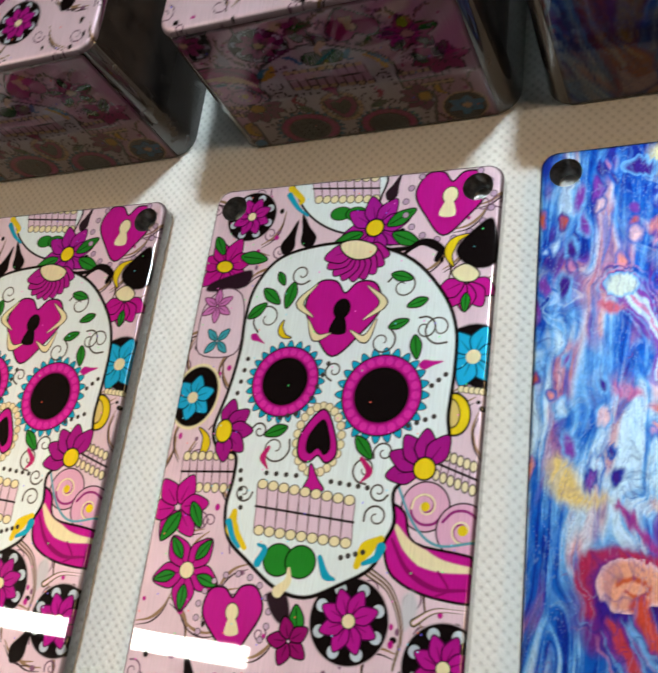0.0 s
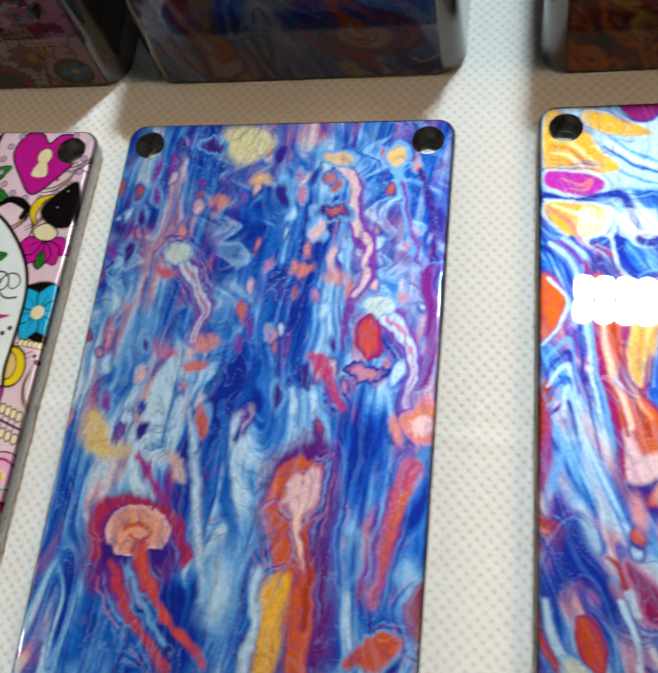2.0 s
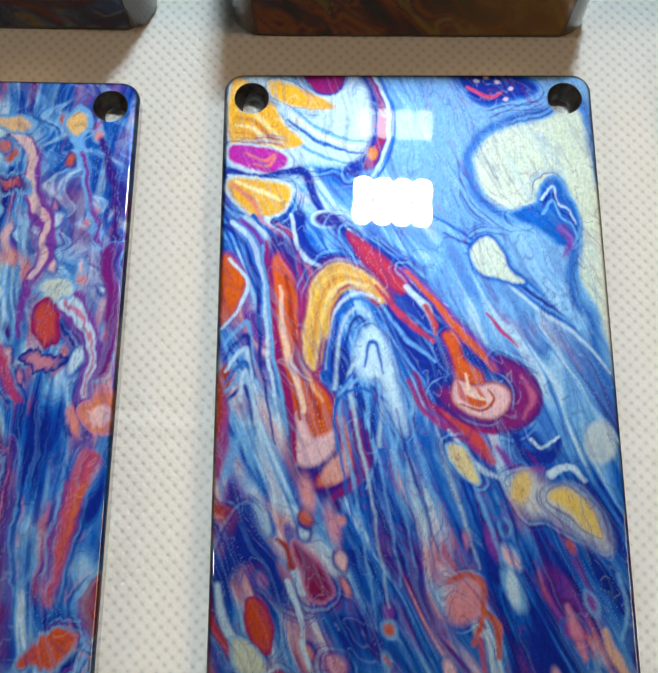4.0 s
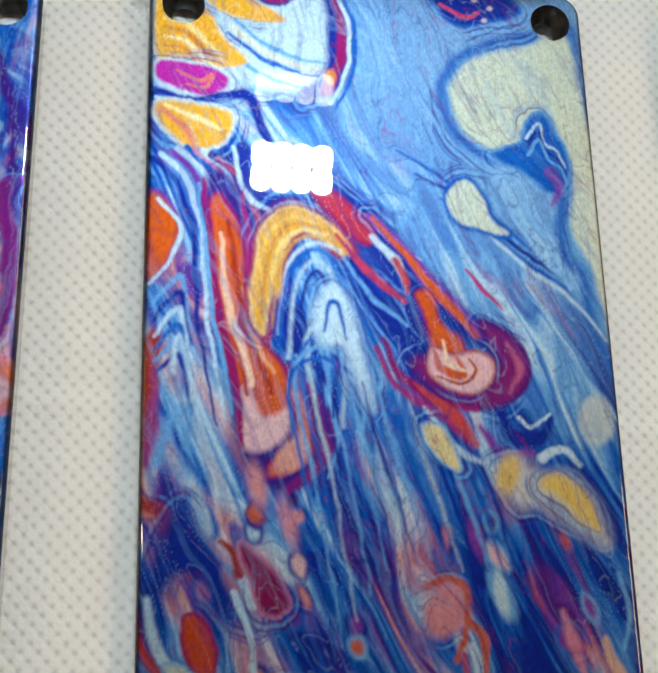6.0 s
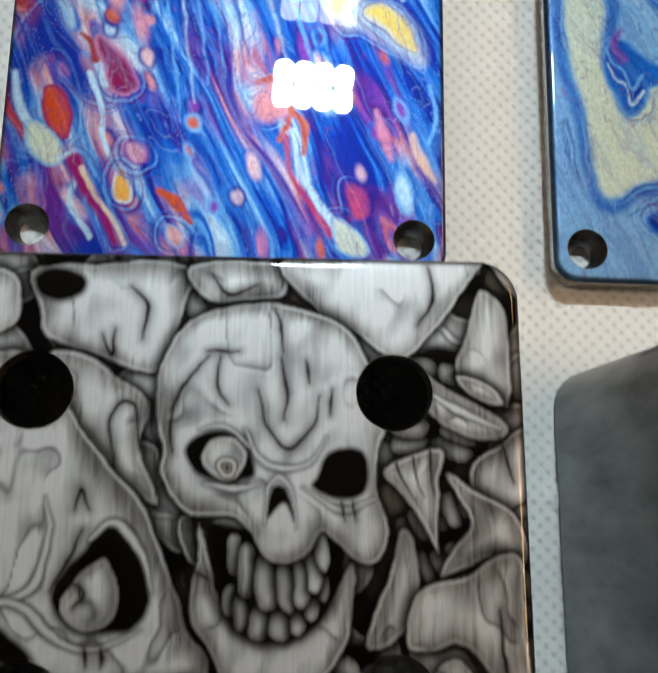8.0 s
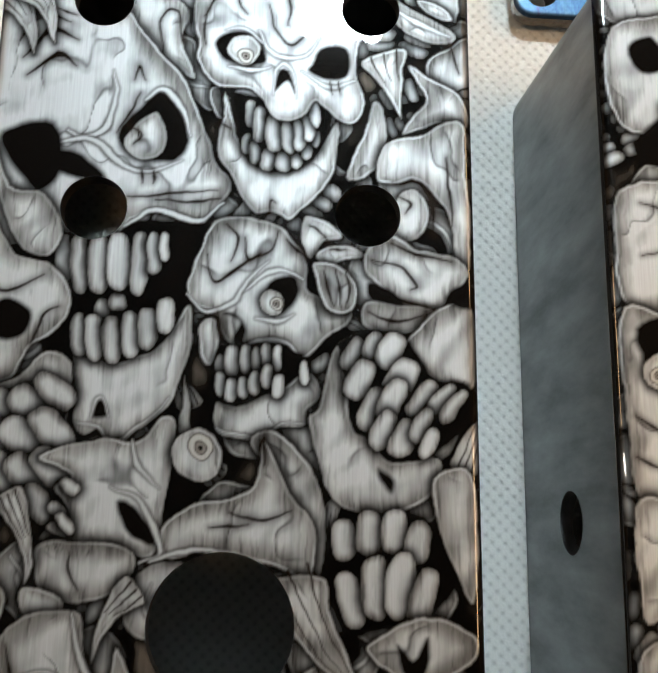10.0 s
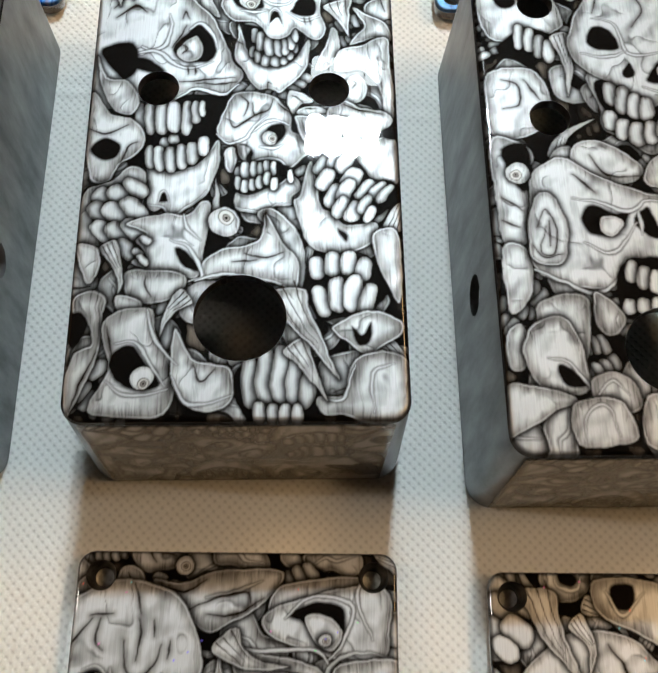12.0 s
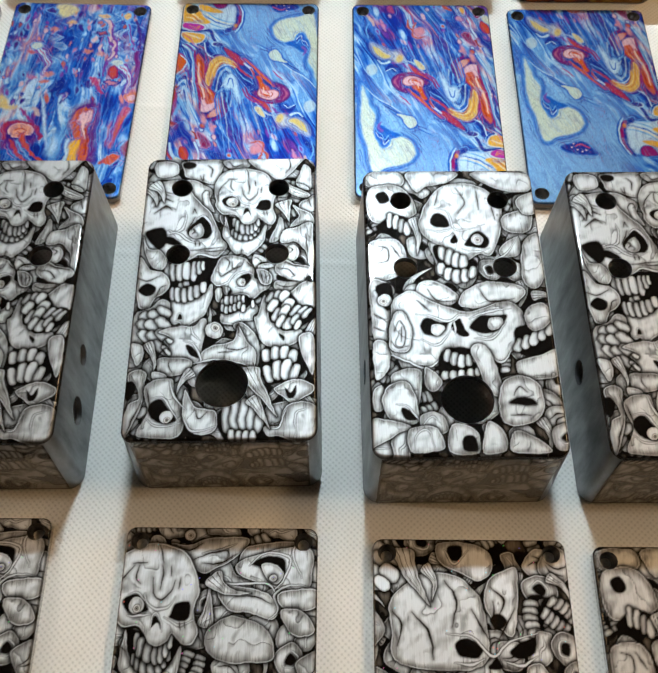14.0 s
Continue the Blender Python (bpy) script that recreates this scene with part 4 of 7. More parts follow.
def bone(sh, pts, tone=1.0, fade=2.4, low=0.30, seed=0):
    """A rounded bone shape: pale inside, airbrushed darker towards its drawn outline, with a lit rim and a shadow cast outside."""
    idx, d = sh.depth(pts, 2.4)
    u, v = sh.u[idx], sh.v[idx]
    out = np.clip(-d, 0, None)
    sh.rgb[idx] *= (1 - 0.95 * np.exp(-(out / 0.9) ** 2) * (d <= 0.15))[:, None]
    broad = cloud(u / 7.5, v / 9.0, 61 + seed, 2)
    brush = cloud(u / 0.30, v / 5.5, 17, 2)
    lit = step_up(-0.2, fade * 1.25, d + 0.9 * (broad - 0.5) * fade)
    shade = (low + (1 - low) * lit) * (0.82 + 0.38 * broad)
    shade = shade * (1 - (0.45 + 1.1 * (1 - lit)) * np.clip(brush - 0.42, 0, 1))
    # modelled as if lit from the far side: each swelling has a pale and a dark flank
    big = fade > 0.9
    wu, wv = u + 2.0 * (broad - 0.5), v
    form = cloud(wu / 3.4, wv / 4.6, 211 + seed, 2) - cloud((wu + 0.5) / 3.4, (wv + 0.65) / 4.6, 211 + seed, 2)
    shade = shade * (1 + 2.1 * np.clip(form, -0.26, 0.2) * big)
    fold = cloud(wu / 5.0, wv / 7.0, 311 + seed, 2) - 0.5
    near = step_up(0.34, 0.56, cloud(u / 5, v / 5, 411 + seed, 1)) * step_up(0.4, 1.4, d) * big
    shade = shade * (1 - 0.62 * np.exp(-(fold / 0.016) ** 2) * near) * (1 - 0.30 * np.exp(-((fold + 0.03) / 0.04) ** 2) * near) * (1 + 0.16 * np.exp(-((fold - 0.045) / 0.02) ** 2) * near)
    brown = (1 - lit)[:, None] * 0.6
    col = BONE * np.clip(shade * tone, 0.02, 1.0)[:, None]
    col = col * (1 - brown) + col * np.array((1.0, 0.91, 0.82)) * brown
    a = step_up(-0.10, 0.10, d)[:, None]
    sh.rgb[idx] = sh.rgb[idx] * (1 - a) + col * a
    rim = step_up(0.06, 0.2, d) * step_up(0.5, 0.3, d) * (0.25 + 0.5 * step_up(0.4, 0.6, cloud(u / 5, v / 5, 91 + seed, 1)))
    sh.put(idx, BONE * tone * 0.85, rim * big)


def bones(sh, *shapes, tone=1.0, fade=2.4):
    for k, pts in enumerate(shapes):
        bone(sh, pts, tone, fade, 0.34, 7 * k)


def pit(sh, pts, soft=0.6):
    idx, d = sh.depth(pts, 1.6)
    sh.put(idx, NIGHT, step_up(-soft, soft * 0.7, d))


def crease(sh, *lines, w=0.5, dark=0.85):
    """Drawn dark lines, each with a soft shadow beside it."""
    for pts in lines:
        sh.stroke(pts, RIM * 2.2, w * 0.5, w * 0.4, 1.0, w * 1.5)
        sh.stroke(pts, RIM * 0.7, 0.12, 0.1, 0.16, w * dark)


def ridge(sh, *lines, w=0.7):
    """Lit folds between two dark lines."""
    for pts in lines:
        sh.stroke(pts, RIM, w * 0.7, w * 0.5, 0.35, w * 1.9)
        sh.stroke(pts, BONE * 0.92, w * 0.3, w * 0.2, 0.2, w)


def fangs(sh, rows, tone=1.0):
    """Single teeth: centre, width, length, turn."""
    for k, (x, y, w, h, a) in enumerate(rows):
        w *= 1.24
        bone(sh, at(x, y, a, 1.0, [(-w * 0.36, -h * 0.44), (0, -h * 0.54), (w * 0.36, -h * 0.44), (w * 0.48, -h * 0.05), (w * 0.46, h * 0.30), (w * 0.1, h * 0.52), (-w * 0.40, h * 0.40), (-w * 0.5, 0)]), tone * (0.92 + 0.06 * (k % 3)), min(0.85, w * 0.34), 0.26, k)


def eyeball(sh, x, y, r, look_at=(0.1, 0.1)):
    ball = [(x + r * math.cos(k * 0.785), y + r * math.sin(k * 0.785)) for k in range(8)]
    bone(sh, ball, 1.0, r * 0.5, 0.5)
    ex, ey = x + look_at[0] * r, y + look_at[1] * r
    sh.oval(ex, ey, r * 0.46, r * 0.46, C(176, 174, 170), 0, 0.15, RIM * 3, 0.16)
    sh.oval(ex, ey, r * 0.22, r * 0.22, C(120, 116, 112), 0, 0.12, RIM * 2, 0.14)
    sh.oval(ex, ey, r * 0.09, r * 0.09, NIGHT, 0, 0.1)


def tusk(sh, pts, w, tone=1.0):
    line = spline(pts, False, 3)
    d = np.gradient(line, axis=0)
    n = np.stack([-d[:, 1], d[:, 0]], -1) / np.linalg.norm(d, axis=1)[:, None]
    half = np.linspace(w, 0.2, len(line))[:, None] / 2
    bone(sh, list(line + n * half)[::2] + list((line - n * half)[::-1])[::2], tone, w * 0.3, 0.4)
    for k in (-0.3, 0.0, 0.28):
        sh.stroke(list(line[:-1] + n[:-1] * half[:-1] * k * 2)[::3], RIM * 1.6, 0.3, 0.1, 0.14)


def heap(u, v, seed):
    """The dark brown ground, crowded with half-hidden bones, horns and jaws."""
    sh = Sheet(u, v, NIGHT).warp(0.5, 5.0, seed).warp(0.16, 1.6, seed + 9)
    fold = cloud(sh.u / 4, sh.v / 9, seed + 3, 3)
    dim = step_up(0.45, 0.72, fold) * (0.4 + 0.6 * cloud(sh.u / 0.4, sh.v / 6, seed + 5, 2))
    sh.rgb = NIGHT + (C(130, 120, 110) - NIGHT) * dim[:, None] * 0.6
    r = random.Random(seed)
    for k in range(104):
        x, y, s, a = (k % 8) * 9.2 + r.uniform(-3, 3), (k // 8) * 9.2 + r.uniform(-3, 3), r.uniform(5.0, 7.6), r.uniform(0, 360)
        kind = r.choice((0, 0, 1, 2, 3, 4))
        if kind == 0:
            bone(sh, at(x, y, a, s, [(-1, -0.1), (-0.5, -0.6), (0.1, -0.35), (0.8, -0.6), (1.05, 0.1), (0.5, 0.3), (0, 0.65), (-0.7, 0.5)]), r.uniform(0.7, 0.95), 2.0, 0.24, k)
            ridge(sh, at(x, y, a, s, [(-0.7, 0.2), (-0.1, 0.0), (0.3, 0.1), (0.7, -0.2)]), w=0.6)
        elif kind == 1:
            bone(sh, at(x, y, a, s, [(-0.8, -0.5), (0, -0.8), (0.8, -0.4), (0.9, 0.4), (0.2, 0.8), (-0.6, 0.6)]), r.uniform(0.7, 0.95), 2.2, 0.24, k)
            pit(sh, at(x, y, a, s, [(-0.3, -0.2), (0.1, -0.4), (0.4, 0), (0.1, 0.3)]), 0.6)
            ridge(sh, at(x, y, a, s, [(-0.4, -0.3), (0.1, -0.5), (0.5, 0.0), (0.2, 0.45)]), w=0.5)
        elif kind == 2:
            pit(sh, at(x, y, a, s, [(-0.9, -0.4), (0.9, -0.4), (0.9, 0.5), (-0.9, 0.5)]), 0.8)
            for row in (-0.35, 0.35):
                fangs(sh, [(*at(x, y, a, s, [(-0.66 + 0.33 * i, row - 0.12 * (1 - (i - 2) ** 2 / 4) * (1 if row < 0 else -1))])[0], s * 0.33, s * 0.66, a) for i in range(5)], 0.85)
        elif kind == 3:
            tusk(sh, at(x, y, a, s, [(-0.9, 0.4), (-0.2, -0.1), (0.9, 0.0)]), s * 0.5, 0.85)
        else:
            bone(sh, at(x, y, a, s, [(-0.7, -0.7), (0.5, -0.7), (0.8, 0), (0.5, 0.7), (-0.7, 0.7), (-0.9, 0)]), 0.85, 2.0, 0.24, k)
            crease(sh, at(x, y, a, s, [(-0.5, -0.4), (0, -0.1), (0.1, 0.5)]), at(x, y, a, s, [(0.1, -0.5), (0.3, 0), (0.2, 0.4)]), w=0.6)
    return sh


def flecks(sh, seed, n=90):
    """Tiny coloured dots of ink that stand for the glints of the glitter in the lacquer."""
    r = random.Random(seed)
    for k in range(n):
        sh.oval(r.uniform(1, 64), r.uniform(1, 116), 0.14, 0.14, (C(90, 255, 140), C(120, 110, 255), C(255, 120, 220), C(255, 110, 90), C(120, 230, 255))[k % 5], 0, 0.1)
    return sh


def grinning_skull(sh):
    """The upright skull with one eye, in the place that it has on the first enclosure."""
    bone(sh, [(30.8, 27.4), (30.4, 31.0), (29.8, 36.0), (31.2, 39.1), (33.5, 43.1), (34.9, 44.9), (37.0, 44.6), (39.4, 45.9), (41.3, 44.4), (44.0, 40.7), (45.3, 37.5), (45.6, 31.5), (43.0, 35.6), (39.2, 38.2), (35.4, 37.3), (32.5, 33.9)], 1.0, 1.6)
    pit(sh, [(31.4, 27.7), (35.1, 28.3), (41.9, 28.9), (44.6, 30.0), (44.3, 33.6), (41.8, 37.6), (38.8, 38.7), (35.4, 37.8), (32.9, 33.9)], 0.4)
    fangs(sh, ((33.8, 34.9, 1.0, 3.0, -2), (35.0, 36.1, 1.4, 3.4, -2), (36.7, 37.0, 1.7, 3.5, -2), (38.5, 37.1, 1.7, 3.6, -1), (40.1, 36.7, 1.4, 3.4, -1), (41.5, 35.4, 1.2, 3.3, -1), (42.6, 33.9, 1.0, 2.8, -1),))
    fangs(sh, ((34.0, 30.6, 1.2, 4.0, -2), (35.3, 32.1, 1.7, 4.8, -2), (37.3, 33.3, 2.0, 5.2, -1), (39.1, 33.6, 1.6, 5.2, -1), (40.5, 33.3, 1.5, 5.0, -1), (41.7, 32.2, 1.3, 4.5, -1), (42.6, 30.6, 1.0, 3.5, -1),))
    bone(sh, [(26.9, 20.6), (26.0, 16.2), (26.6, 10.8), (29.5, 7.1), (34.5, 5.4), (39.5, 5.3), (44.6, 7.5), (47.7, 12.1), (49.2, 17.4), (48.3, 20.6), (48.3, 24.3), (49.5, 28.1), (48.3, 31.2), (46.3, 31.6), (44.1, 29.8), (42.6, 28.6), (41.5, 30.6), (39.1, 31.7), (37.1, 31.0), (35.6, 28.8), (33.7, 26.9), (29.8, 27.0), (27.4, 24.7), (26.5, 22.5)], 1.0, 1.7)
    pit(sh, [(29.3, 20.5), (30.6, 19.1), (32.9, 18.8), (34.9, 20.6), (36.0, 22.7), (34.0, 23.3), (31.1, 23.2), (29.9, 22.3)], 0.4)
    pit(sh, [(42.1, 23.2), (43.1, 20.8), (46.2, 20.1), (47.2, 22.2), (46.8, 25.0), (44.1, 25.4), (41.8, 24.4)], 0.4)
    pit(sh, [(37.1, 27.2), (37.4, 24.9), (38.3, 24.0), (39.4, 25.4), (39.7, 27.6), (39.0, 26.1), (38.1, 26.2)], 0.3)
    eyeball(sh, *(32.9, 21.4), 2.1, (0.1, 0.4))
    ridge(sh, [(34.7, 18.5), (35.9, 21.1), (38.5, 22.4), (41.3, 21.8), (43.0, 19.1)], [(31.1, 23.9), (34.0, 24.1), (36.6, 23.6)], [(40.7, 24.4), (44.6, 26.5), (48.2, 25.3)], w=0.55)
    ridge(sh, [(36.9, 27.7), (37.2, 24.4), (38.4, 23.3), (39.7, 25.1), (40.0, 28.2)], [(30.5, 18.6), (32.9, 18.3), (35.2, 20.4)], w=0.4)
    crease(sh, [(37.6, 5.7), (38.6, 7.8), (38.9, 10.3)], [(32.6, 11.1), (32.2, 14.1), (33.5, 15.9)], [(38.6, 11.1), (39.2, 14.0), (38.8, 17.3)], [(36.5, 14.4), (37.1, 18.1), (39.3, 20.2), (41.7, 17.7), (42.5, 15.0)], [(31.4, 11.1), (28.8, 14.2), (27.5, 16.6)], [(27.9, 15.3), (27.6, 18.7), (27.9, 20.8)], [(41.1, 11.3), (41.4, 13.7)], [(43.9, 14.4), (43.5, 17.1)], [(31.1, 10.6), (34.6, 10.4)], w=0.4)
    crease(sh, [(44.5, 25.7), (44.8, 27.5)], [(45.8, 25.7), (46.0, 27.2)], [(36.8, 44.7), (37.0, 43.1), (37.7, 43.5)], [(30.2, 32.0), (31.5, 32.9)], w=0.3)


def bone_sheet(sh):
    # far edge
    bones(sh, [(13.8, 2.0), (28.3, 1.3), (28.7, 5.2), (27.2, 10.2), (25.8, 12.7), (21.8, 11.8), (15.1, 9.1), (14.1, 6.4)], [(28.8, 1.3), (38.4, 0.8), (38.5, 4.2), (34.5, 5.0), (30.9, 5.1)], [(39.4, 0.2), (59.0, -0.7), (57.4, 3.9), (53.8, 9.1), (50.7, 11.1), (46.6, 8.8), (41.5, 5.2)], [(59.2, 3.8), (61.8, 5.1), (62.7, 9.2), (62.4, 15.3), (61.3, 16.1), (56.8, 12.5), (58.0, 8.3)], [(3.5, 2.5), (10.4, 2.2), (12.2, 6.5), (9.9, 9.0), (4.1, 9.0)])
    pit(sh, [(13.4, 3.1), (15.3, 1.9), (18.4, 2.9), (18.2, 4.6), (16.1, 5.8), (14.0, 5.0)])
    crease(sh, [(20.4, 8.9), (21.3, 11.0), (21.6, 8.3)], [(22.9, 3.8), (24.5, 5.9), (24.2, 9.2)], [(53.8, 1.2), (54.3, 4.6), (52.7, 7.5)], [(31.3, 2.3), (32.9, 4.4), (35.9, 3.2)])
    bones(sh, [(56.7, 12.9), (59.6, 13.3), (61.8, 16.0), (59.0, 15.5)], [(52.0, 11.9), (54.7, 13.4), (58.3, 15.6), (61.8, 17.9), (61.0, 19.1), (56.7, 18.8), (53.9, 17.0)], fade=1.2)
    ridge(sh, [(53.7, 14.3), (56.7, 16.3), (61.0, 18.3)])
    bones(sh, [(55.0, 22.9), (58.4, 24.6), (62.4, 27.0), (63.2, 31.5), (59.0, 31.4), (54.3, 33.3), (55.8, 30.2), (57.7, 27.6)], [(46.8, 39.4), (49.7, 31.4), (50.7, 28.3), (51.9, 29.3), (52.1, 33.4), (50.7, 38.4)], [(15.0, 11.3), (17.8, 10.6), (23.4, 14.1), (25.5, 16.7), (24.7, 20.4), (26.4, 26.0), (22.4, 22.6), (18.0, 17.1)])
    tusk(sh, [(51.9, 21.3), (52.9, 25.2), (54.1, 30.5)], 6.0)
    crease(sh, [(22.4, 23.1), (21.6, 16.9), (24.0, 16.2), (24.7, 20.4)], [(60.7, 19.1), (62.6, 23.8)], w=0.4)
    # the angry skull at the left side
    pit(sh, [(7.5, 47.9), (23.7, 46.2), (28.8, 47.0), (27.7, 53.1), (26.1, 58.5), (23.3, 63.4), (14.2, 64.8), (8.8, 62.7)], 0.5)
    bone(sh, [(12.8, 63.7), (14.5, 63.4), (17.2, 64.8), (20.2, 63.9), (23.5, 62.5), (25.9, 58.1), (27.1, 57.8), (27.2, 63.8), (25.2, 69.4), (22.5, 72.6), (18.4, 75.4), (16.7, 73.0), (14.9, 73.6), (13.3, 71.6)], 1.0, 2.0)
    pit(sh, [(15.8, 71.8), (16.0, 70.1), (16.9, 69.9), (17.5, 71.4)], 0.4)
    ridge(sh, [(15.6, 72.4), (15.8, 70.1), (16.7, 69.5), (17.6, 71.6)], [(13.9, 72.4), (16.5, 72.8), (18.6, 74.7), (22.5, 72.0), (24.9, 69.0)], w=0.35)
    fangs(sh, ((16.3, 58.0, 1.6, 2.7, -4), (18.2, 57.0, 1.8, 2.2, -4), (13.5, 61.3, 1.8, 5.2, -4), (15.3, 61.7, 1.8, 5.7, -4), (17.5, 61.9, 2.0, 5.8, -4), (19.8, 61.1, 2.0, 5.7, -4), (21.9, 60.3, 2.0, 5.2, -3), (23.8, 58.8, 1.8, 4.3, -3),))
    bone(sh, [(0.8, 48.0), (-1.8, 30.9), (-0.5, 15.6), (9.1, 11.0), (15.0, 11.8), (18.0, 17.1), (22.4, 22.7), (25.0, 25.7), (26.6, 29.6), (28.8, 34.5), (29.9, 38.4), (31.7, 41.0), (30.1, 44.7), (27.9, 46.7), (22.3, 45.2), (19.3, 46.2), (17.0, 48.9), (12.0, 48.0), (7.6, 49.1)], 1.0, 2.6)
    fangs(sh, ((11.1, 52.0, 1.6, 6.8, -5), (13.0, 52.3, 2.0, 7.1, -4), (15.5, 52.3, 2.5, 7.1, -4), (18.0, 51.9, 2.5, 6.8, -4), (20.6, 52.0, 1.7, 7.7, -3), (22.2, 50.6, 1.4, 5.0, -3), (23.4, 49.7, 1.0, 3.7, -3),))
    pit(sh, [(16.7, 34.3), (20.2, 29.5), (22.2, 27.8), (24.7, 30.4), (26.0, 34.6), (24.8, 37.2), (22.8, 38.0), (18.5, 36.7)], 0.5)
    bone(sh, [(20.5, 31.5), (22.2, 31.0), (23.1, 34.2), (22.4, 37.1), (20.0, 37.6), (17.6, 35.8), (18.6, 33.6)], 1.0, 1.4)
    crease(sh, [(18.5, 33.1), (20.0, 34.3), (18.9, 35.5)], [(19.4, 33.8), (19.7, 34.9)], w=0.35)
    pit(sh, [(8.9, 37.2), (11.1, 36.8), (14.0, 38.8), (15.6, 40.9), (12.4, 40.8), (9.5, 39.9)], 0.6)
    crease(sh, [(2.8, 21.2), (4.8, 17.0), (9.7, 18.4)], [(3.5, 23.7), (6.9, 19.5), (10.8, 20.9)], [(4.2, 26.3), (8.2, 23.1), (10.6, 24.5)], w=0.9)
    tusk(sh, [(0.2, 13.5), (3.4, 17.6), (4.8, 22.7)], 5.0)
    tusk(sh, [(3.0, 12.8), (6.2, 16.4), (7.5, 21.0)], 5.0)
    ridge(sh, [(10.0, 34.0), (12.0, 35.1), (15.0, 33.4), (16.3, 28.4), (15.9, 25.4)], [(7.4, 36.5), (10.1, 35.5), (13.8, 35.6), (17.7, 38.7), (21.5, 39.3), (25.1, 37.6)], [(20.2, 29.3), (22.2, 27.4), (24.9, 30.1), (26.2, 34.1)], [(18.3, 47.2), (22.2, 44.9), (27.8, 46.3), (30.9, 43.7)], w=0.7)
    crease(sh, [(18.6, 26.3), (19.2, 24.2), (20.0, 26.2)], [(16.5, 34.1), (18.2, 31.3), (19.4, 28.3)], [(20.1, 39.1), (20.4, 41.0)], [(21.6, 39.3), (21.6, 40.9)], [(18.5, 43.0), (23.5, 42.6), (29.9, 42.0)], [(22.2, 43.4), (27.2, 43.7), (30.5, 43.2)], [(7.6, 16.3), (10.6, 17.3)], w=0.45)
    grinning_skull(sh)
    # the frowning skull under it
    bone(sh, [(30.2, 58.0), (27.6, 57.2), (26.4, 55.1), (27.1, 52.2), (28.4, 48.4), (30.6, 45.8), (33.8, 45.4), (37.5, 46.3), (39.4, 47.4), (41.8, 50.5), (41.9, 54.2), (43.4, 55.7), (45.3, 57.6), (47.5, 57.6), (47.0, 59.4), (44.5, 61.0), (42.7, 63.2), (40.8, 64.1), (38.9, 62.1), (36.1, 61.7), (33.7, 62.6), (31.4, 61.6)], 1.0, 2.0)
    bones(sh, [(28.3, 59.8), (30.2, 58.9), (30.7, 61.6), (30.0, 65.1), (28.5, 63.6)], [(41.7, 45.4), (44.1, 45.5), (46.4, 47.6), (44.1, 48.4), (42.5, 50.7), (41.3, 48.2)], [(43.2, 49.8), (46.9, 48.7), (49.8, 50.3), (46.9, 50.7), (44.4, 51.9)], [(43.0, 51.2), (46.9, 52.1), (48.4, 55.5), (47.0, 57.9), (44.2, 57.2), (42.9, 53.3)], fade=1.2)
    crease(sh, [(43.9, 52.3), (44.4, 54.6), (45.1, 56.9)], [(45.5, 52.1), (45.9, 54.6), (46.0, 57.1)], [(46.9, 52.3), (47.2, 54.6), (46.7, 57.1)], [(42.2, 46.3), (43.1, 46.7), (44.6, 48.1)], [(45.0, 49.5), (46.9, 49.3)], w=0.4)
    pit(sh, [(36.6, 55.2), (37.7, 53.5), (40.0, 53.0), (41.0, 54.7), (40.3, 56.5), (38.7, 57.8), (36.5, 57.8)], 0.5)
    eyeball(sh, *(37.3, 56.8), 1.6, (0.4, 0.0))
    ridge(sh, [(35.1, 58.8), (37.9, 59.3), (40.1, 58.1)], [(33.2, 55.7), (35.9, 53.4), (38.6, 52.2), (41.4, 53.3)], [(26.4, 55.8), (28.8, 57.9), (32.4, 56.9), (34.1, 53.9), (37.2, 51.1)], [(33.5, 62.6), (36.1, 61.7), (39.1, 61.9), (40.8, 63.7)], w=0.55)
    crease(sh, [(28.9, 50.5), (29.4, 53.0), (30.7, 53.9), (34.0, 51.4), (37.2, 49.9), (38.1, 47.3)], [(31.5, 46.5), (33.0, 48.3), (32.1, 51.2)], [(33.9, 48.3), (34.4, 51.1), (36.2, 50.2)], [(30.6, 58.0), (30.9, 61.1)], [(39.4, 48.2), (41.8, 50.5)], w=0.5)
    pit(sh, [(33.4, 62.2), (34.1, 60.2), (32.6, 58.4), (31.3, 58.4), (33.3, 59.3), (32.5, 61.5)], 0.4)
    pit(sh, [(30.9, 65.3), (34.4, 63.5), (37.9, 62.5), (42.0, 64.1), (42.6, 67.4), (39.9, 67.8), (36.3, 68.3), (31.1, 70.0)], 0.4)
    bone(sh, [(30.5, 69.6), (33.7, 70.0), (36.3, 68.7), (39.0, 67.6), (41.2, 65.9), (42.5, 65.8), (43.8, 67.8), (43.5, 69.4), (42.1, 70.7), (41.8, 72.5), (39.1, 72.8), (36.5, 74.5), (33.0, 74.1), (30.9, 73.0)], 1.0, 1.5)
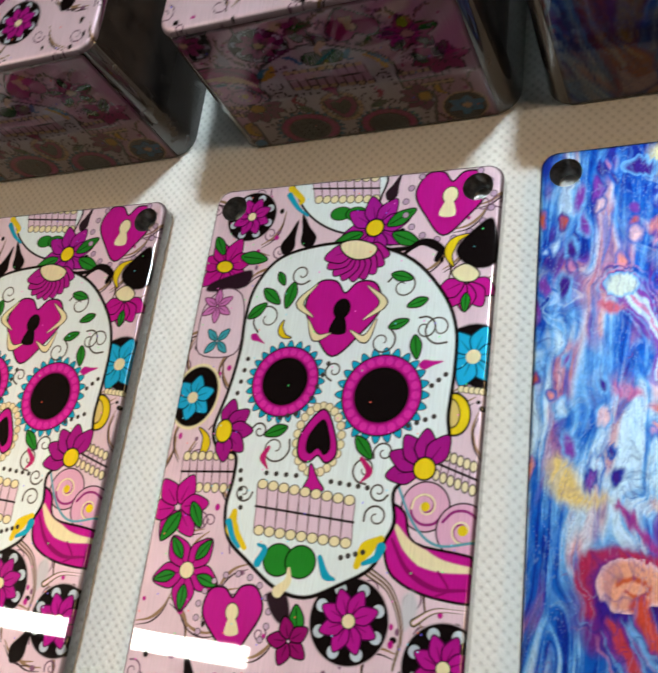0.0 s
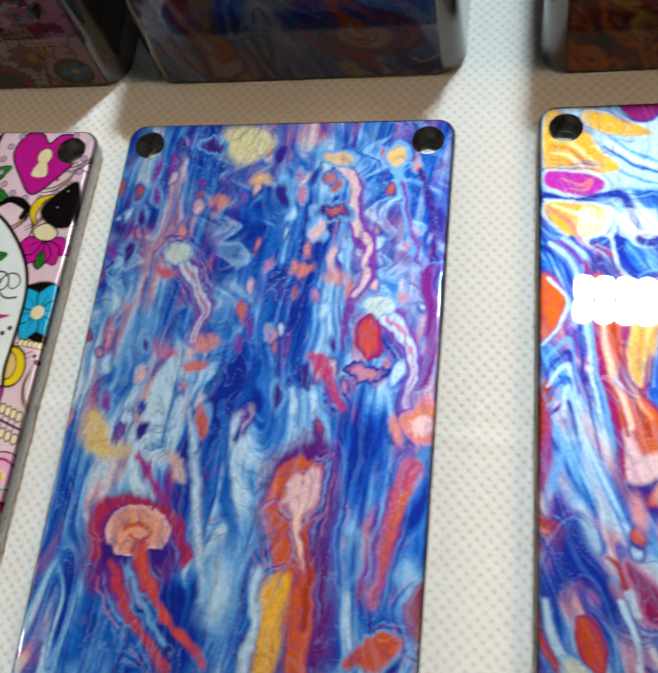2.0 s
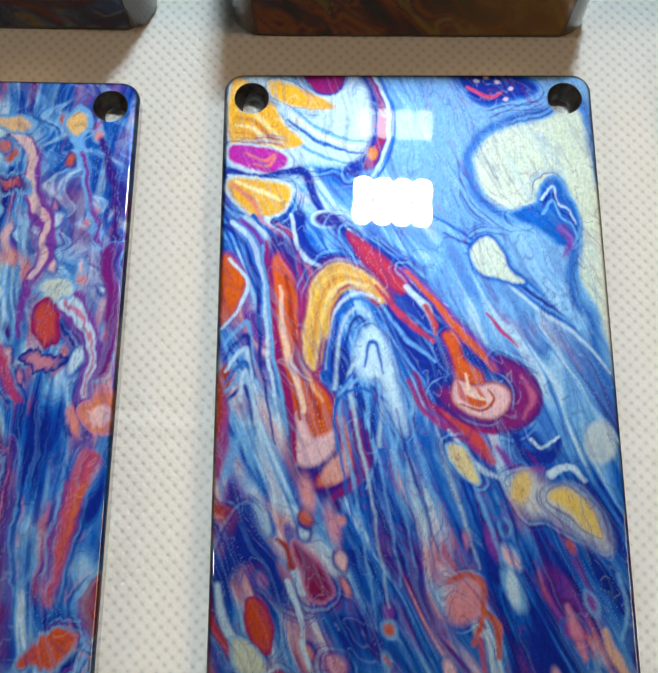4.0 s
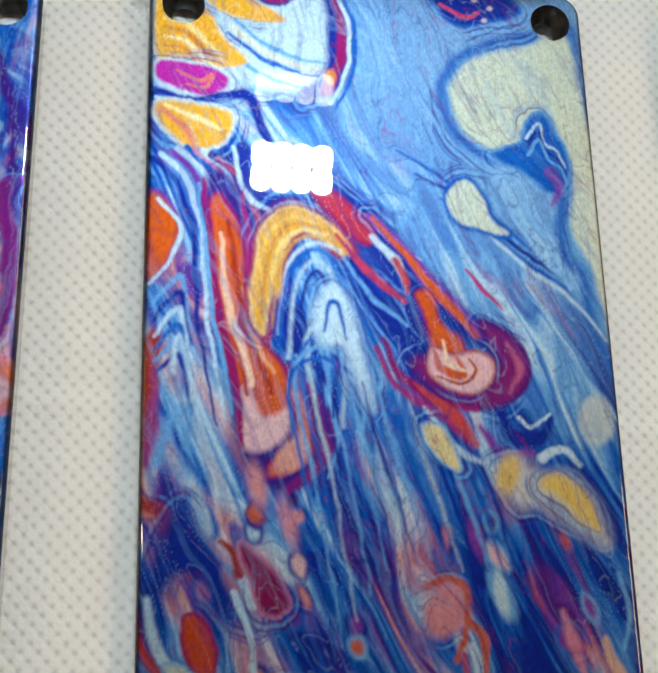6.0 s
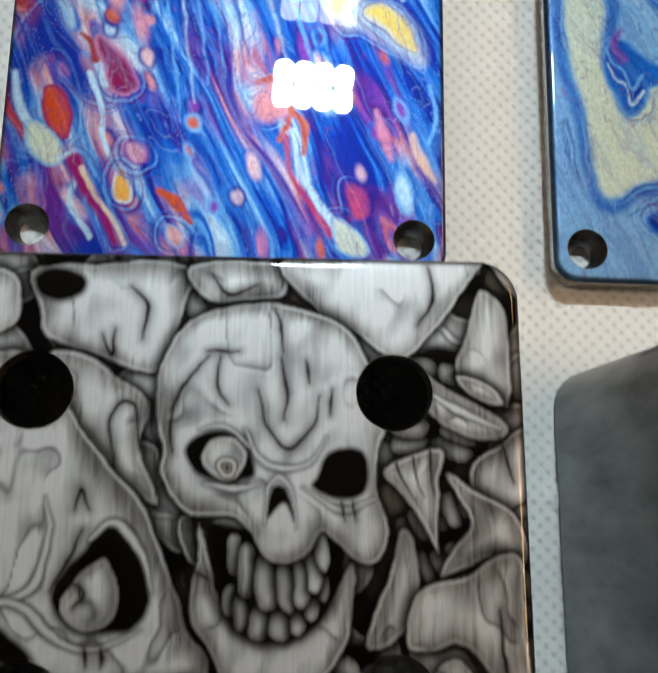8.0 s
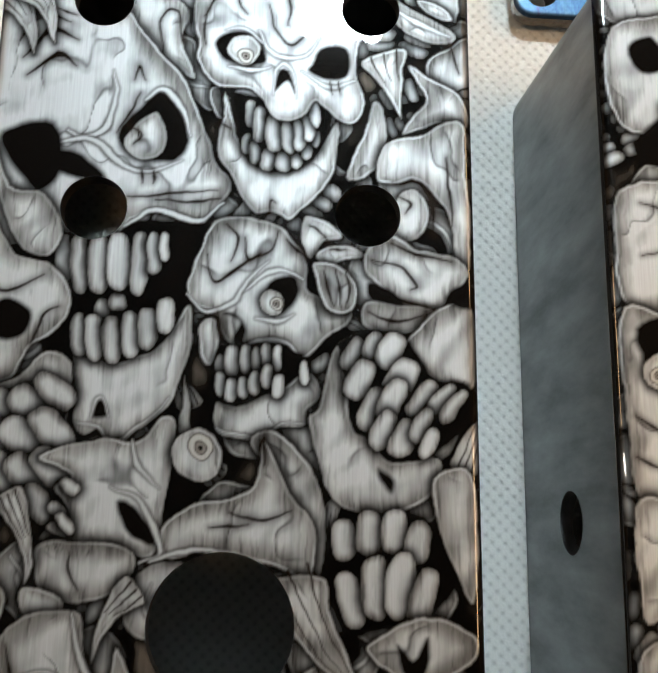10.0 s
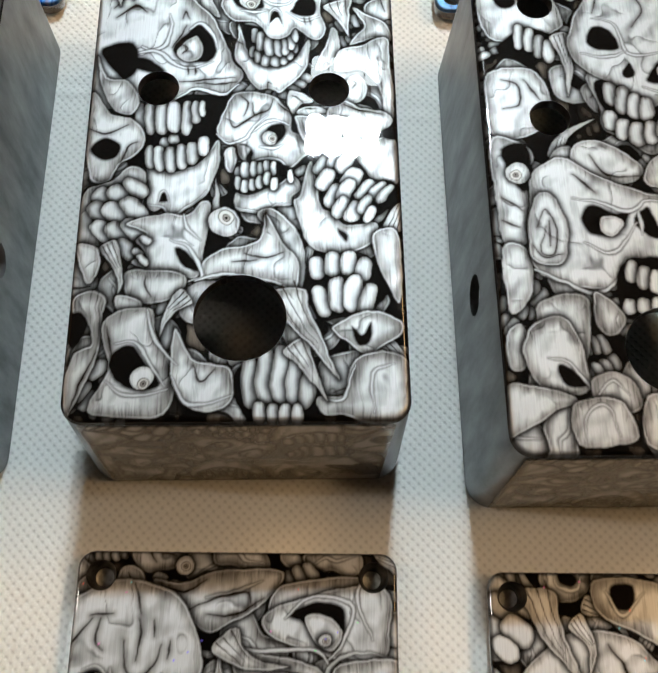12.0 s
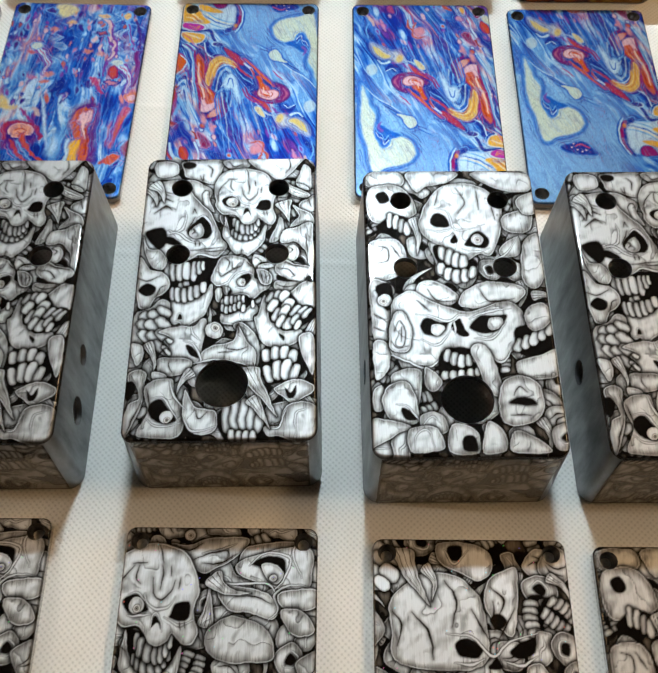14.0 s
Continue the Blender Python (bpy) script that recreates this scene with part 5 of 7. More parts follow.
    fangs(sh, ((31.1, 65.3, 1.1, 3.0, -2), (32.4, 64.5, 1.5, 3.9, -2), (34.1, 64.2, 1.2, 3.5, -2), (35.5, 64.4, 1.2, 3.5, -2), (36.8, 64.1, 1.2, 3.9, -2), (38.0, 64.1, 0.9, 3.5, -1), (31.0, 67.4, 1.1, 2.8, -2), (32.4, 68.0, 1.3, 2.8, -2), (33.9, 67.7, 1.2, 2.8, -2), (35.3, 67.1, 1.2, 3.0, -2), (36.8, 66.3, 1.2, 3.0, -2), (38.3, 67.6, 1.2, 2.8, -1), (41.6, 65.9, 1.0, 3.0, -1),))
    ridge(sh, [(31.0, 72.8), (33.0, 73.6), (36.5, 74.0), (39.1, 72.3), (41.8, 72.1)], w=0.35)
    # right side: a beaked head over a clenched row of teeth
    bones(sh, [(51.9, 34.5), (56.5, 33.3), (60.6, 30.9), (62.7, 31.6), (63.0, 38.1), (63.4, 51.1), (61.2, 50.9), (60.9, 45.7), (58.8, 41.6), (55.9, 39.3), (52.8, 40.0), (51.0, 39.4)], [(53.9, 41.5), (56.4, 40.9), (57.9, 44.1), (56.3, 47.5), (53.2, 47.7)], [(49.7, 49.4), (53.0, 47.1), (56.3, 48.9), (61.0, 50.1), (62.9, 52.5), (59.7, 56.4), (58.0, 57.6), (53.9, 56.4), (49.8, 52.9)], [(49.5, 56.6), (53.9, 56.6), (58.0, 57.4), (56.2, 59.6), (52.5, 60.4), (49.0, 59.2)], [(54.5, 61.3), (58.5, 57.4), (63.3, 56.4), (63.6, 66.1), (61.1, 67.7), (57.4, 65.7), (55.2, 64.5)])
    crease(sh, [(53.1, 39.8), (56.4, 39.7), (58.3, 42.6), (58.3, 46.9)], [(53.8, 41.7), (55.4, 42.7), (54.5, 44.1)], [(50.4, 50.6), (54.4, 51.5), (56.2, 54.0), (55.3, 54.5)], [(50.2, 55.0), (53.9, 55.9), (58.0, 57.4)], [(60.4, 36.1), (60.7, 41.1), (60.9, 45.4)], [(53.0, 48.2), (56.3, 49.6), (60.5, 50.7)], [(49.7, 57.8), (52.9, 58.6), (56.6, 58.1)], w=0.5)
    pit(sh, [(59.7, 56.5), (60.9, 54.4), (63.8, 53.9), (63.9, 56.7)], 0.4)
    pit(sh, [(49.9, 54.1), (53.0, 55.0), (53.9, 56.6), (50.2, 56.2)], 0.4)
    pit(sh, [(45.6, 63.2), (49.3, 60.5), (54.3, 60.9), (57.9, 65.7), (62.5, 67.0), (62.8, 71.4), (57.7, 75.7), (51.5, 76.5), (47.9, 72.3)], 0.6)
    bone(sh, [(42.4, 72.3), (43.5, 70.2), (45.6, 62.3), (47.0, 66.2), (47.6, 72.5), (50.6, 73.8), (52.8, 76.7), (58.6, 76.1), (58.6, 79.0), (55.9, 82.3), (51.5, 83.1), (45.4, 81.5)], 1.0, 2.4)
    fangs(sh, ((47.9, 63.2, 2.0, 4.3, 22), (50.3, 62.3, 2.0, 4.0, 22), (52.5, 62.9, 2.7, 5.2, 25), (48.5, 66.7, 2.6, 5.2, 24), (53.8, 66.7, 3.2, 5.7, 29), (50.2, 70.3, 2.7, 5.3, 23), (52.6, 69.3, 2.6, 5.4, 27), (56.6, 68.9, 2.1, 5.5, 34), (58.8, 69.3, 1.8, 5.5, 36), (60.6, 69.9, 1.5, 4.9, 36), (51.6, 72.8, 2.3, 4.5, 23), (54.2, 73.8, 2.6, 4.7, 26), (56.4, 72.3, 1.9, 4.3, 30), (57.4, 74.4, 1.6, 3.9, 30),))
    pit(sh, [(51.2, 77.4), (53.1, 79.1), (52.7, 80.5), (51.6, 79.3)], 0.5)
    # left side, half way
    pit(sh, [(1.7, 34.3), (8.1, 33.1), (9.7, 39.7), (7.0, 42.5), (3.1, 38.7)], 0.6)
    bones(sh, [(1.0, 36.3), (3.4, 41.8), (7.9, 43.0), (10.7, 48.4), (8.9, 51.4), (5.2, 49.5), (2.4, 43.6)], [(0.8, 45.8), (4.9, 50.8), (9.8, 52.6), (12.1, 56.6), (11.0, 60.9), (7.7, 63.1), (5.4, 67.4), (1.7, 66.7), (0.7, 58.9)], [(0.3, 80.4), (0.6, 69.9), (6.1, 67.1), (9.7, 63.5), (12.6, 64.9), (12.7, 71.8), (14.3, 76.6), (13.1, 84.1), (5.5, 81.8)])
    pit(sh, [(1.6, 59.7), (4.0, 56.8), (7.3, 58.4), (6.7, 61.7), (3.6, 62.3)], 0.5)
    crease(sh, [(0.7, 54.8), (4.4, 55.8), (8.6, 53.7)], [(7.5, 62.9), (9.0, 59.4), (10.8, 57.8)], w=0.5)
    fangs(sh, ((5.4, 71.3, 3.6, 6.1, -50), (8.6, 71.0, 3.4, 7.0, -48), (10.9, 68.7, 2.7, 5.6, -48), (5.1, 74.7, 3.4, 7.1, -50), (8.3, 75.2, 3.5, 7.8, -48), (11.1, 73.7, 3.2, 7.3, -46), (5.8, 78.7, 3.1, 6.7, -48), (9.0, 79.6, 3.3, 7.8, -46), (11.6, 78.5, 2.9, 6.9, -44), (10.2, 82.6, 2.6, 5.4, -45),))
    # the snarling profile above the large hole
    bones(sh, [(9.7, 76.6), (16.7, 74.2), (21.7, 74.8), (24.0, 71.7), (26.0, 72.7), (25.4, 80.3), (24.8, 85.2), (23.5, 88.6), (18.1, 87.0), (11.5, 85.5), (13.8, 83.2), (11.9, 80.6), (13.6, 79.0)], [(10.0, 87.6), (14.8, 86.4), (21.6, 87.9), (20.2, 92.2), (15.3, 93.7), (10.7, 92.4)], [(35.2, 74.8), (38.6, 73.4), (43.0, 78.4), (44.5, 84.0), (43.9, 91.3), (40.7, 87.7), (40.0, 82.2)], [(24.8, 85.2), (27.8, 82.4), (32.8, 81.4), (35.7, 79.9), (37.0, 74.6), (40.3, 81.2), (43.3, 85.0), (42.8, 91.3), (38.7, 89.5), (30.4, 87.7), (25.6, 88.6)])
    pit(sh, [(19.4, 82.0), (22.1, 83.0), (24.5, 86.6), (21.4, 86.1)], 0.4)
    eyeball(sh, *(28.8, 76.1), 3.2, (0.15, -0.35))
    ridge(sh, [(18.6, 80.4), (22.4, 82.2), (24.9, 87.7), (22.3, 89.1)], [(23.5, 89.1), (27.2, 87.7), (32.9, 87.7)], [(20.9, 74.7), (21.8, 77.5), (24.4, 80.3)], w=0.6)
    crease(sh, [(14.1, 87.7), (13.8, 89.6), (15.2, 92.2)], [(32.8, 83.1), (37.0, 84.1), (40.3, 83.1)], [(30.4, 85.0), (35.3, 84.5)], [(36.9, 73.6), (36.9, 77.5)], w=0.45)
    fangs(sh, ((12.6, 83.2, 1.2, 2.6, -58), (13.7, 80.4, 1.2, 2.6, -58), (13.6, 84.5, 1.2, 2.7, -48),))
    tusk(sh, [(22.0, 92.2), (18.9, 95.1), (17.4, 100.6)], 3.6)
    tusk(sh, [(6.3, 81.3), (8.8, 86.4), (8.9, 92.2)], 3.4)
    bones(sh, [(0.4, 81.5), (4.3, 81.8), (5.2, 85.9), (3.7, 89.7), (2.3, 88.7)], [(8.7, 92.2), (13.2, 93.1), (13.0, 96.2), (9.8, 95.8)], fade=1.2)
    # near edge
    bones(sh, [(0.9, 92.4), (4.6, 91.2), (7.2, 93.6), (6.5, 96.8), (6.4, 101.8), (4.5, 109.3), (1.3, 116.2), (0.6, 110.2), (1.7, 103.7), (4.8, 101.8), (3.3, 96.8), (1.0, 95.9)], [(6.7, 97.5), (14.9, 94.5), (16.6, 100.1), (19.2, 104.6), (21.0, 110.2), (17.5, 116.3), (7.0, 115.7), (5.3, 113.6), (8.2, 107.0)], [(20.2, 98.8), (23.4, 104.6), (27.7, 105.9), (30.6, 107.0), (31.2, 112.7), (28.0, 114.9), (23.4, 114.5), (19.8, 108.6)])
    pit(sh, [(0.3, 96.5), (2.6, 95.6), (3.8, 98.5), (2.3, 102.0), (0.6, 102.0)], 0.5)
    pit(sh, [(8.2, 106.5), (9.5, 103.1), (12.8, 102.5), (15.6, 106.7), (18.1, 110.4), (12.3, 110.6)], 0.5)
    eyeball(sh, *(14.7, 108.6), 2.2, (0.2, 0.5))
    ridge(sh, [(8.2, 109.0), (12.1, 112.0), (19.5, 111.2)], [(9.4, 101.8), (13.0, 101.8), (16.0, 106.1), (18.9, 110.6)], [(20.0, 108.6), (23.3, 113.9), (31.0, 112.3)], [(14.5, 94.9), (16.5, 101.0), (20.7, 106.1)], w=0.6)
    crease(sh, [(1.9, 115.0), (3.7, 108.5), (5.6, 103.5)], [(7.6, 98.4), (8.8, 104.4)], [(23.8, 106.1), (25.5, 109.4), (27.8, 106.9)], w=0.5)
    pit(sh, [(31.7, 107.0), (43.5, 103.6), (46.7, 108.7), (46.6, 116.9), (34.2, 117.2)], 0.5)
    fangs(sh, ((34.6, 109.9, 3.1, 9.8, -7), (37.4, 108.5, 3.3, 10.4, -1), (40.2, 108.0, 3.3, 10.7, -0), (42.7, 109.1, 2.8, 9.9, 4), (45.1, 110.3, 2.4, 8.2, 10), (36.1, 115.4, 1.9, 4.0, -1), (38.5, 115.6, 1.9, 4.0, -0), (40.8, 115.6, 1.9, 4.0, -0), (43.1, 115.6, 1.9, 4.0, 0),))
    pit(sh, [(44.6, 87.7), (52.0, 83.1), (59.4, 85.9), (59.9, 93.2), (50.9, 96.7), (46.8, 96.7)], 0.5)
    fangs(sh, ((46.9, 86.3, 2.5, 4.7, -12), (49.9, 85.4, 2.8, 5.1, -4), (52.9, 85.4, 2.8, 5.1, 1), (55.7, 86.8, 2.7, 5.1, 11), (47.8, 93.3, 2.5, 6.3, -16), (50.8, 91.9, 3.0, 7.1, -4), (53.8, 91.7, 3.0, 7.2, 5), (56.5, 93.1, 2.5, 6.6, 15),))
    bones(sh, [(49.4, 98.9), (51.7, 96.9), (56.8, 95.1), (62.6, 97.2), (62.7, 100.2), (59.6, 102.1), (56.5, 104.3), (53.2, 102.1)], [(57.8, 78.8), (62.3, 77.4), (63.5, 84.0), (62.6, 93.6), (60.1, 89.1), (58.2, 84.0)], [(46.6, 112.4), (51.4, 112.0), (53.2, 106.2), (56.3, 103.8), (63.5, 105.4), (63.4, 117.4), (51.3, 116.1), (47.8, 115.7)])
    pit(sh, [(53.1, 98.3), (55.2, 100.0), (57.2, 97.4), (56.8, 101.5), (54.4, 101.9)], 0.4)
    ridge(sh, [(56.7, 115.3), (57.2, 107.9), (61.0, 106.2)], [(47.8, 112.8), (51.3, 112.8), (53.9, 106.2)], w=0.5)
    tusk(sh, [(42.4, 101.9), (45.1, 106.6), (48.4, 112.8)], 5.0)
    tusk(sh, [(40.3, 90.0), (42.9, 95.8), (46.8, 101.9), (50.8, 109.1)], 8.0)
    return sh


def bone_a(u, v):
    return bone_sheet(heap(u, v, 21)).rgb


def bone_b(u, v):
    sh = heap(u, v, 57)
    # small skull and plates along the left side
    bones(sh, [(1.2, 1.8), (13.6, 1.1), (14.4, 7.8), (2.1, 8.4)], [(16.8, 1.1), (35.6, 1.4), (31.2, 6.4), (23.3, 7.9), (19.3, 10.3)], [(40.8, 1.5), (64.1, 2.6), (61.5, 10.9), (50.2, 9.1)], [(2.1, 9.2), (13.1, 7.8), (18.9, 15.2), (18.3, 21.6), (9.3, 24.6), (1.9, 22.9)], [(1.9, 33.7), (11.2, 32.3), (14.9, 39.9), (12.5, 47.1), (7.5, 49.9), (1.6, 49.1), (0.9, 41.1)], [(1.5, 49.8), (9.7, 52.8), (7.9, 61.1), (7.0, 73.2), (2.3, 74.4), (1.3, 63.7)], [(2.3, 74.4), (6.8, 75.8), (6.7, 84.7), (2.5, 89.6), (1.3, 82.1)])
    pit(sh, [(4.9, 11.7), (7.8, 10.5), (9.5, 13.8), (7.4, 15.8), (5.2, 14.7)], 0.4)
    pit(sh, [(4.2, 26.0), (10.8, 21.4), (16.9, 23.1), (16.4, 29.3), (6.5, 29.9)], 0.5)
    fangs(sh, ((9.4, 23.8, 2.0, 6.2, 4), (11.6, 24.6, 2.0, 6.2, 4), (13.7, 26.2, 2.0, 6.2, 5), (15.6, 27.5, 2.0, 6.2, 5),))
    tusk(sh, [(18.2, 23.1), (19.4, 30.9), (18.7, 38.4)], 4.0)
    crease(sh, [(4.9, 35.2), (8.4, 36.8), (8.1, 41.2), (4.4, 42.6)], [(9.8, 35.3), (12.5, 39.8)], [(2.4, 63.8), (6.3, 66.5)], [(2.1, 69.1), (5.5, 70.5)], w=0.5)
    pit(sh, [(3.2, 52.7), (8.6, 51.4), (9.3, 58.4), (6.6, 62.5)], 0.5)
    eyeball(sh, *(6.3, 58.3), 2.6, (-0.2, 0.2))
    # the tilted skull
    bone(sh, [(22.8, 34.0), (25.1, 41.5), (25.1, 47.3), (30.2, 50.3), (34.6, 53.2), (38.5, 50.4), (40.2, 41.7), (38.6, 40.2), (31.5, 38.6), (26.0, 32.5)], 1.0, 1.8)
    pit(sh, [(24.5, 35.5), (29.4, 35.6), (39.6, 41.7), (37.9, 46.1), (30.7, 46.0), (26.1, 43.0)], 0.4)
    bone(sh, [(19.8, 25.5), (23.3, 15.3), (28.4, 8.8), (36.4, 6.4), (45.1, 9.0), (50.6, 15.6), (50.5, 25.2), (48.0, 34.4), (44.8, 39.6), (41.2, 38.8), (36.0, 41.7), (31.3, 40.1), (28.1, 35.6), (22.4, 31.7)], 1.0, 2.0)
    fangs(sh, ((27.8, 38.6, 2.5, 5.8, -2), (30.1, 40.1, 2.7, 6.8, 6), (32.6, 41.6, 2.7, 6.8, 7), (34.9, 42.4, 2.4, 6.5, 7), (26.9, 45.2, 2.5, 4.9, -1), (29.3, 47.4, 2.6, 5.2, 6), (32.2, 48.6, 2.9, 5.5, 7), (35.2, 48.2, 2.6, 5.2, 7), (37.8, 46.8, 2.1, 5.0, 15),))
    pit(sh, [(24.0, 24.8), (25.9, 20.9), (29.6, 21.7), (31.0, 26.4), (26.6, 26.7)], 0.4)
    pit(sh, [(36.3, 34.2), (41.3, 28.9), (45.2, 32.1), (44.1, 35.8), (39.2, 35.8)], 0.5)
    eyeball(sh, *(41.1, 32.5), 2.2)
    pit(sh, [(31.1, 33.4), (33.0, 30.3), (33.9, 33.4), (32.2, 34.4)], 0.3)
    ridge(sh, [(26.1, 18.5), (31.0, 20.2), (32.7, 27.3), (37.6, 28.1), (44.2, 25.9)], [(22.7, 27.9), (28.9, 28.7), (32.7, 27.3)], [(35.4, 36.5), (40.1, 38.0), (45.3, 35.9)], w=0.6)
    crease(sh, [(28.2, 10.4), (26.3, 16.9)], [(34.8, 8.9), (37.9, 15.5), (34.8, 20.2)], [(42.3, 10.6), (42.6, 18.7)], [(46.8, 15.6), (48.2, 23.6)], w=0.4)
    bones(sh, [(51.0, 22.0), (61.5, 19.0), (61.5, 26.9), (57.3, 29.9), (51.3, 28.3)], [(49.0, 35.9), (55.8, 31.5), (55.9, 39.0), (49.6, 40.4)], [(57.2, 14.1), (65.4, 11.0), (63.8, 20.6), (58.7, 20.6)], [(58.1, 33.0), (64.8, 30.1), (66.6, 40.7), (60.8, 53.6), (55.5, 49.3)])
    ridge(sh, [(45.7, 41.8), (51.0, 38.9), (55.8, 31.5)], w=0.6)
    # the scowling face
    bones(sh, [(18.1, 51.5), (24.2, 50.2), (31.9, 56.0), (30.2, 60.1), (23.1, 60.7), (18.1, 58.5)], [(34.4, 54.6), (43.3, 50.5), (53.9, 52.1), (55.6, 56.4), (48.9, 61.1), (40.6, 61.7), (32.5, 60.9)])
    bone(sh, [(7.3, 69.2), (9.3, 58.4), (15.5, 54.3), (22.2, 58.6), (28.9, 61.5), (35.8, 63.0), (43.2, 60.3), (50.4, 59.1), (54.3, 64.7), (52.6, 75.3), (47.2, 80.4), (43.4, 82.9), (39.6, 77.7), (34.8, 80.2), (27.1, 77.5), (21.9, 83.8), (16.3, 83.7), (11.9, 82.3), (7.6, 79.7)], 1.0, 2.4)
    bone(sh, [(7.2, 70.6), (8.8, 63.9), (11.9, 62.6), (14.4, 66.7), (14.9, 74.6), (13.4, 78.5), (9.9, 79.1), (7.3, 77.1)], 1.0, 1.4)
    crease(sh, [(8.9, 70.6), (10.9, 66.6), (12.8, 72.0), (11.9, 76.5), (9.6, 75.8), (10.6, 70.6)], [(11.3, 69.3), (11.4, 74.6)], [(8.0, 74.5), (10.1, 77.2), (13.6, 76.6)], w=0.4)
    pit(sh, [(17.9, 68.7), (20.3, 65.7), (24.8, 66.9), (28.2, 67.6), (24.3, 72.2), (19.7, 72.1)], 0.5)
    bone(sh, [(22.1, 68.4), (24.7, 67.7), (26.6, 69.6), (24.2, 72.4), (21.8, 71.5)], 1.0, 1.2)
    pit(sh, [(34.9, 69.7), (39.0, 65.1), (44.9, 64.5), (48.4, 64.6), (45.3, 69.9), (40.4, 71.8)], 0.5)
    bone(sh, [(42.4, 65.8), (46.0, 65.2), (46.8, 67.9), (43.5, 70.5), (41.4, 69.2)], 1.0, 1.2)
    pit(sh, [(28.6, 69.6), (31.9, 65.6), (33.2, 69.7), (34.6, 72.4), (32.2, 73.0)], 0.4)
    ridge(sh, [(17.0, 64.0), (22.7, 65.2), (28.3, 66.9), (31.5, 64.3), (35.0, 64.3)], [(18.4, 74.0), (23.9, 76.1), (29.2, 69.6)], [(35.4, 65.7), (42.8, 63.1), (50.0, 61.8)], [(36.7, 73.7), (42.5, 73.8), (48.0, 67.3)], [(7.6, 80.3), (13.1, 82.3), (18.4, 85.0), (23.2, 82.5), (26.0, 77.4)], [(30.0, 66.9), (30.0, 72.3)], [(39.6, 77.7), (44.6, 82.9), (50.1, 76.6)], w=0.7)
    crease(sh, [(21.5, 53.7), (24.5, 58.7), (31.6, 58.8)], [(39.4, 53.3), (43.3, 59.0), (51.8, 57.7)], [(17.5, 58.5), (21.8, 62.7)], w=0.6)
    pit(sh, [(24.7, 78.7), (35.1, 77.6), (41.2, 82.8), (37.9, 90.3), (24.6, 90.0)], 0.5)
    fangs(sh, ((26.8, 80.3, 2.0, 4.6, 6), (28.9, 81.6, 2.3, 4.8, 7), (31.3, 82.4, 2.3, 5.1, 7), (33.9, 82.1, 2.0, 4.8, 7), (36.4, 80.8, 1.8, 4.4, 7), (25.4, 87.6, 2.0, 3.2, 6), (28.2, 87.6, 2.2, 3.2, 7), (31.0, 87.4, 2.2, 3.2, 7), (33.9, 87.1, 2.0, 3.3, 7), (36.4, 86.5, 1.8, 3.3, 8),))
    bones(sh, [(35.1, 77.6), (39.8, 76.4), (43.1, 85.4), (43.9, 95.3), (39.6, 94.0), (37.3, 86.6)], [(7.0, 88.5), (12.8, 84.9), (17.2, 86.2), (17.0, 93.6), (14.6, 101.9), (9.3, 100.6)], [(18.4, 85.0), (21.7, 86.3), (24.6, 90.0), (22.0, 93.7), (18.8, 92.4)])
    pit(sh, [(51.1, 70.0), (63.1, 67.5), (63.5, 78.1), (51.7, 80.5)], 0.5)
    fangs(sh, ((51.2, 76.6, 2.5, 5.3, 17), (53.9, 75.3, 2.5, 5.9, 18), (56.9, 73.8, 2.5, 6.2, 18), (60.0, 72.1, 2.2, 6.0, 18), (62.7, 70.2, 2.0, 5.5, 18),))
    bones(sh, [(50.2, 83.0), (57.4, 80.6), (64.7, 78.1), (63.4, 88.3), (54.8, 89.4), (50.5, 88.0)], [(54.5, 63.3), (61.0, 59.3), (64.8, 64.8), (60.3, 70.2), (55.7, 70.1)])
    # near edge
    bones(sh, [(42.6, 96.5), (44.6, 90.4), (49.4, 88.0), (54.8, 89.4), (57.3, 94.3), (56.6, 101.5), (50.9, 106.1), (43.4, 105.4)], [(1.1, 93.3), (4.0, 91.5), (4.8, 95.8), (3.4, 100.5), (0.9, 99.9)], [(3.7, 95.8), (6.8, 91.0), (12.4, 89.8), (15.2, 96.0), (15.5, 104.3), (8.9, 105.3), (4.9, 101.7)])
    pit(sh, [(45.7, 97.7), (49.3, 96.0), (53.6, 96.7), (54.3, 99.1), (48.8, 99.0)], 0.7)
    crease(sh, [(47.7, 95.4), (49.8, 92.4), (52.3, 94.2)], [(46.1, 102.5), (52.6, 102.6)], w=0.5)
    pit(sh, [(10.0, 99.5), (13.1, 100.7), (15.0, 103.7), (11.2, 103.6)], 0.4)
    ridge(sh, [(8.4, 98.2), (12.7, 99.5), (15.9, 105.4), (10.9, 107.1)], [(0.3, 106.3), (6.8, 104.7), (13.1, 106.5)], w=0.6)
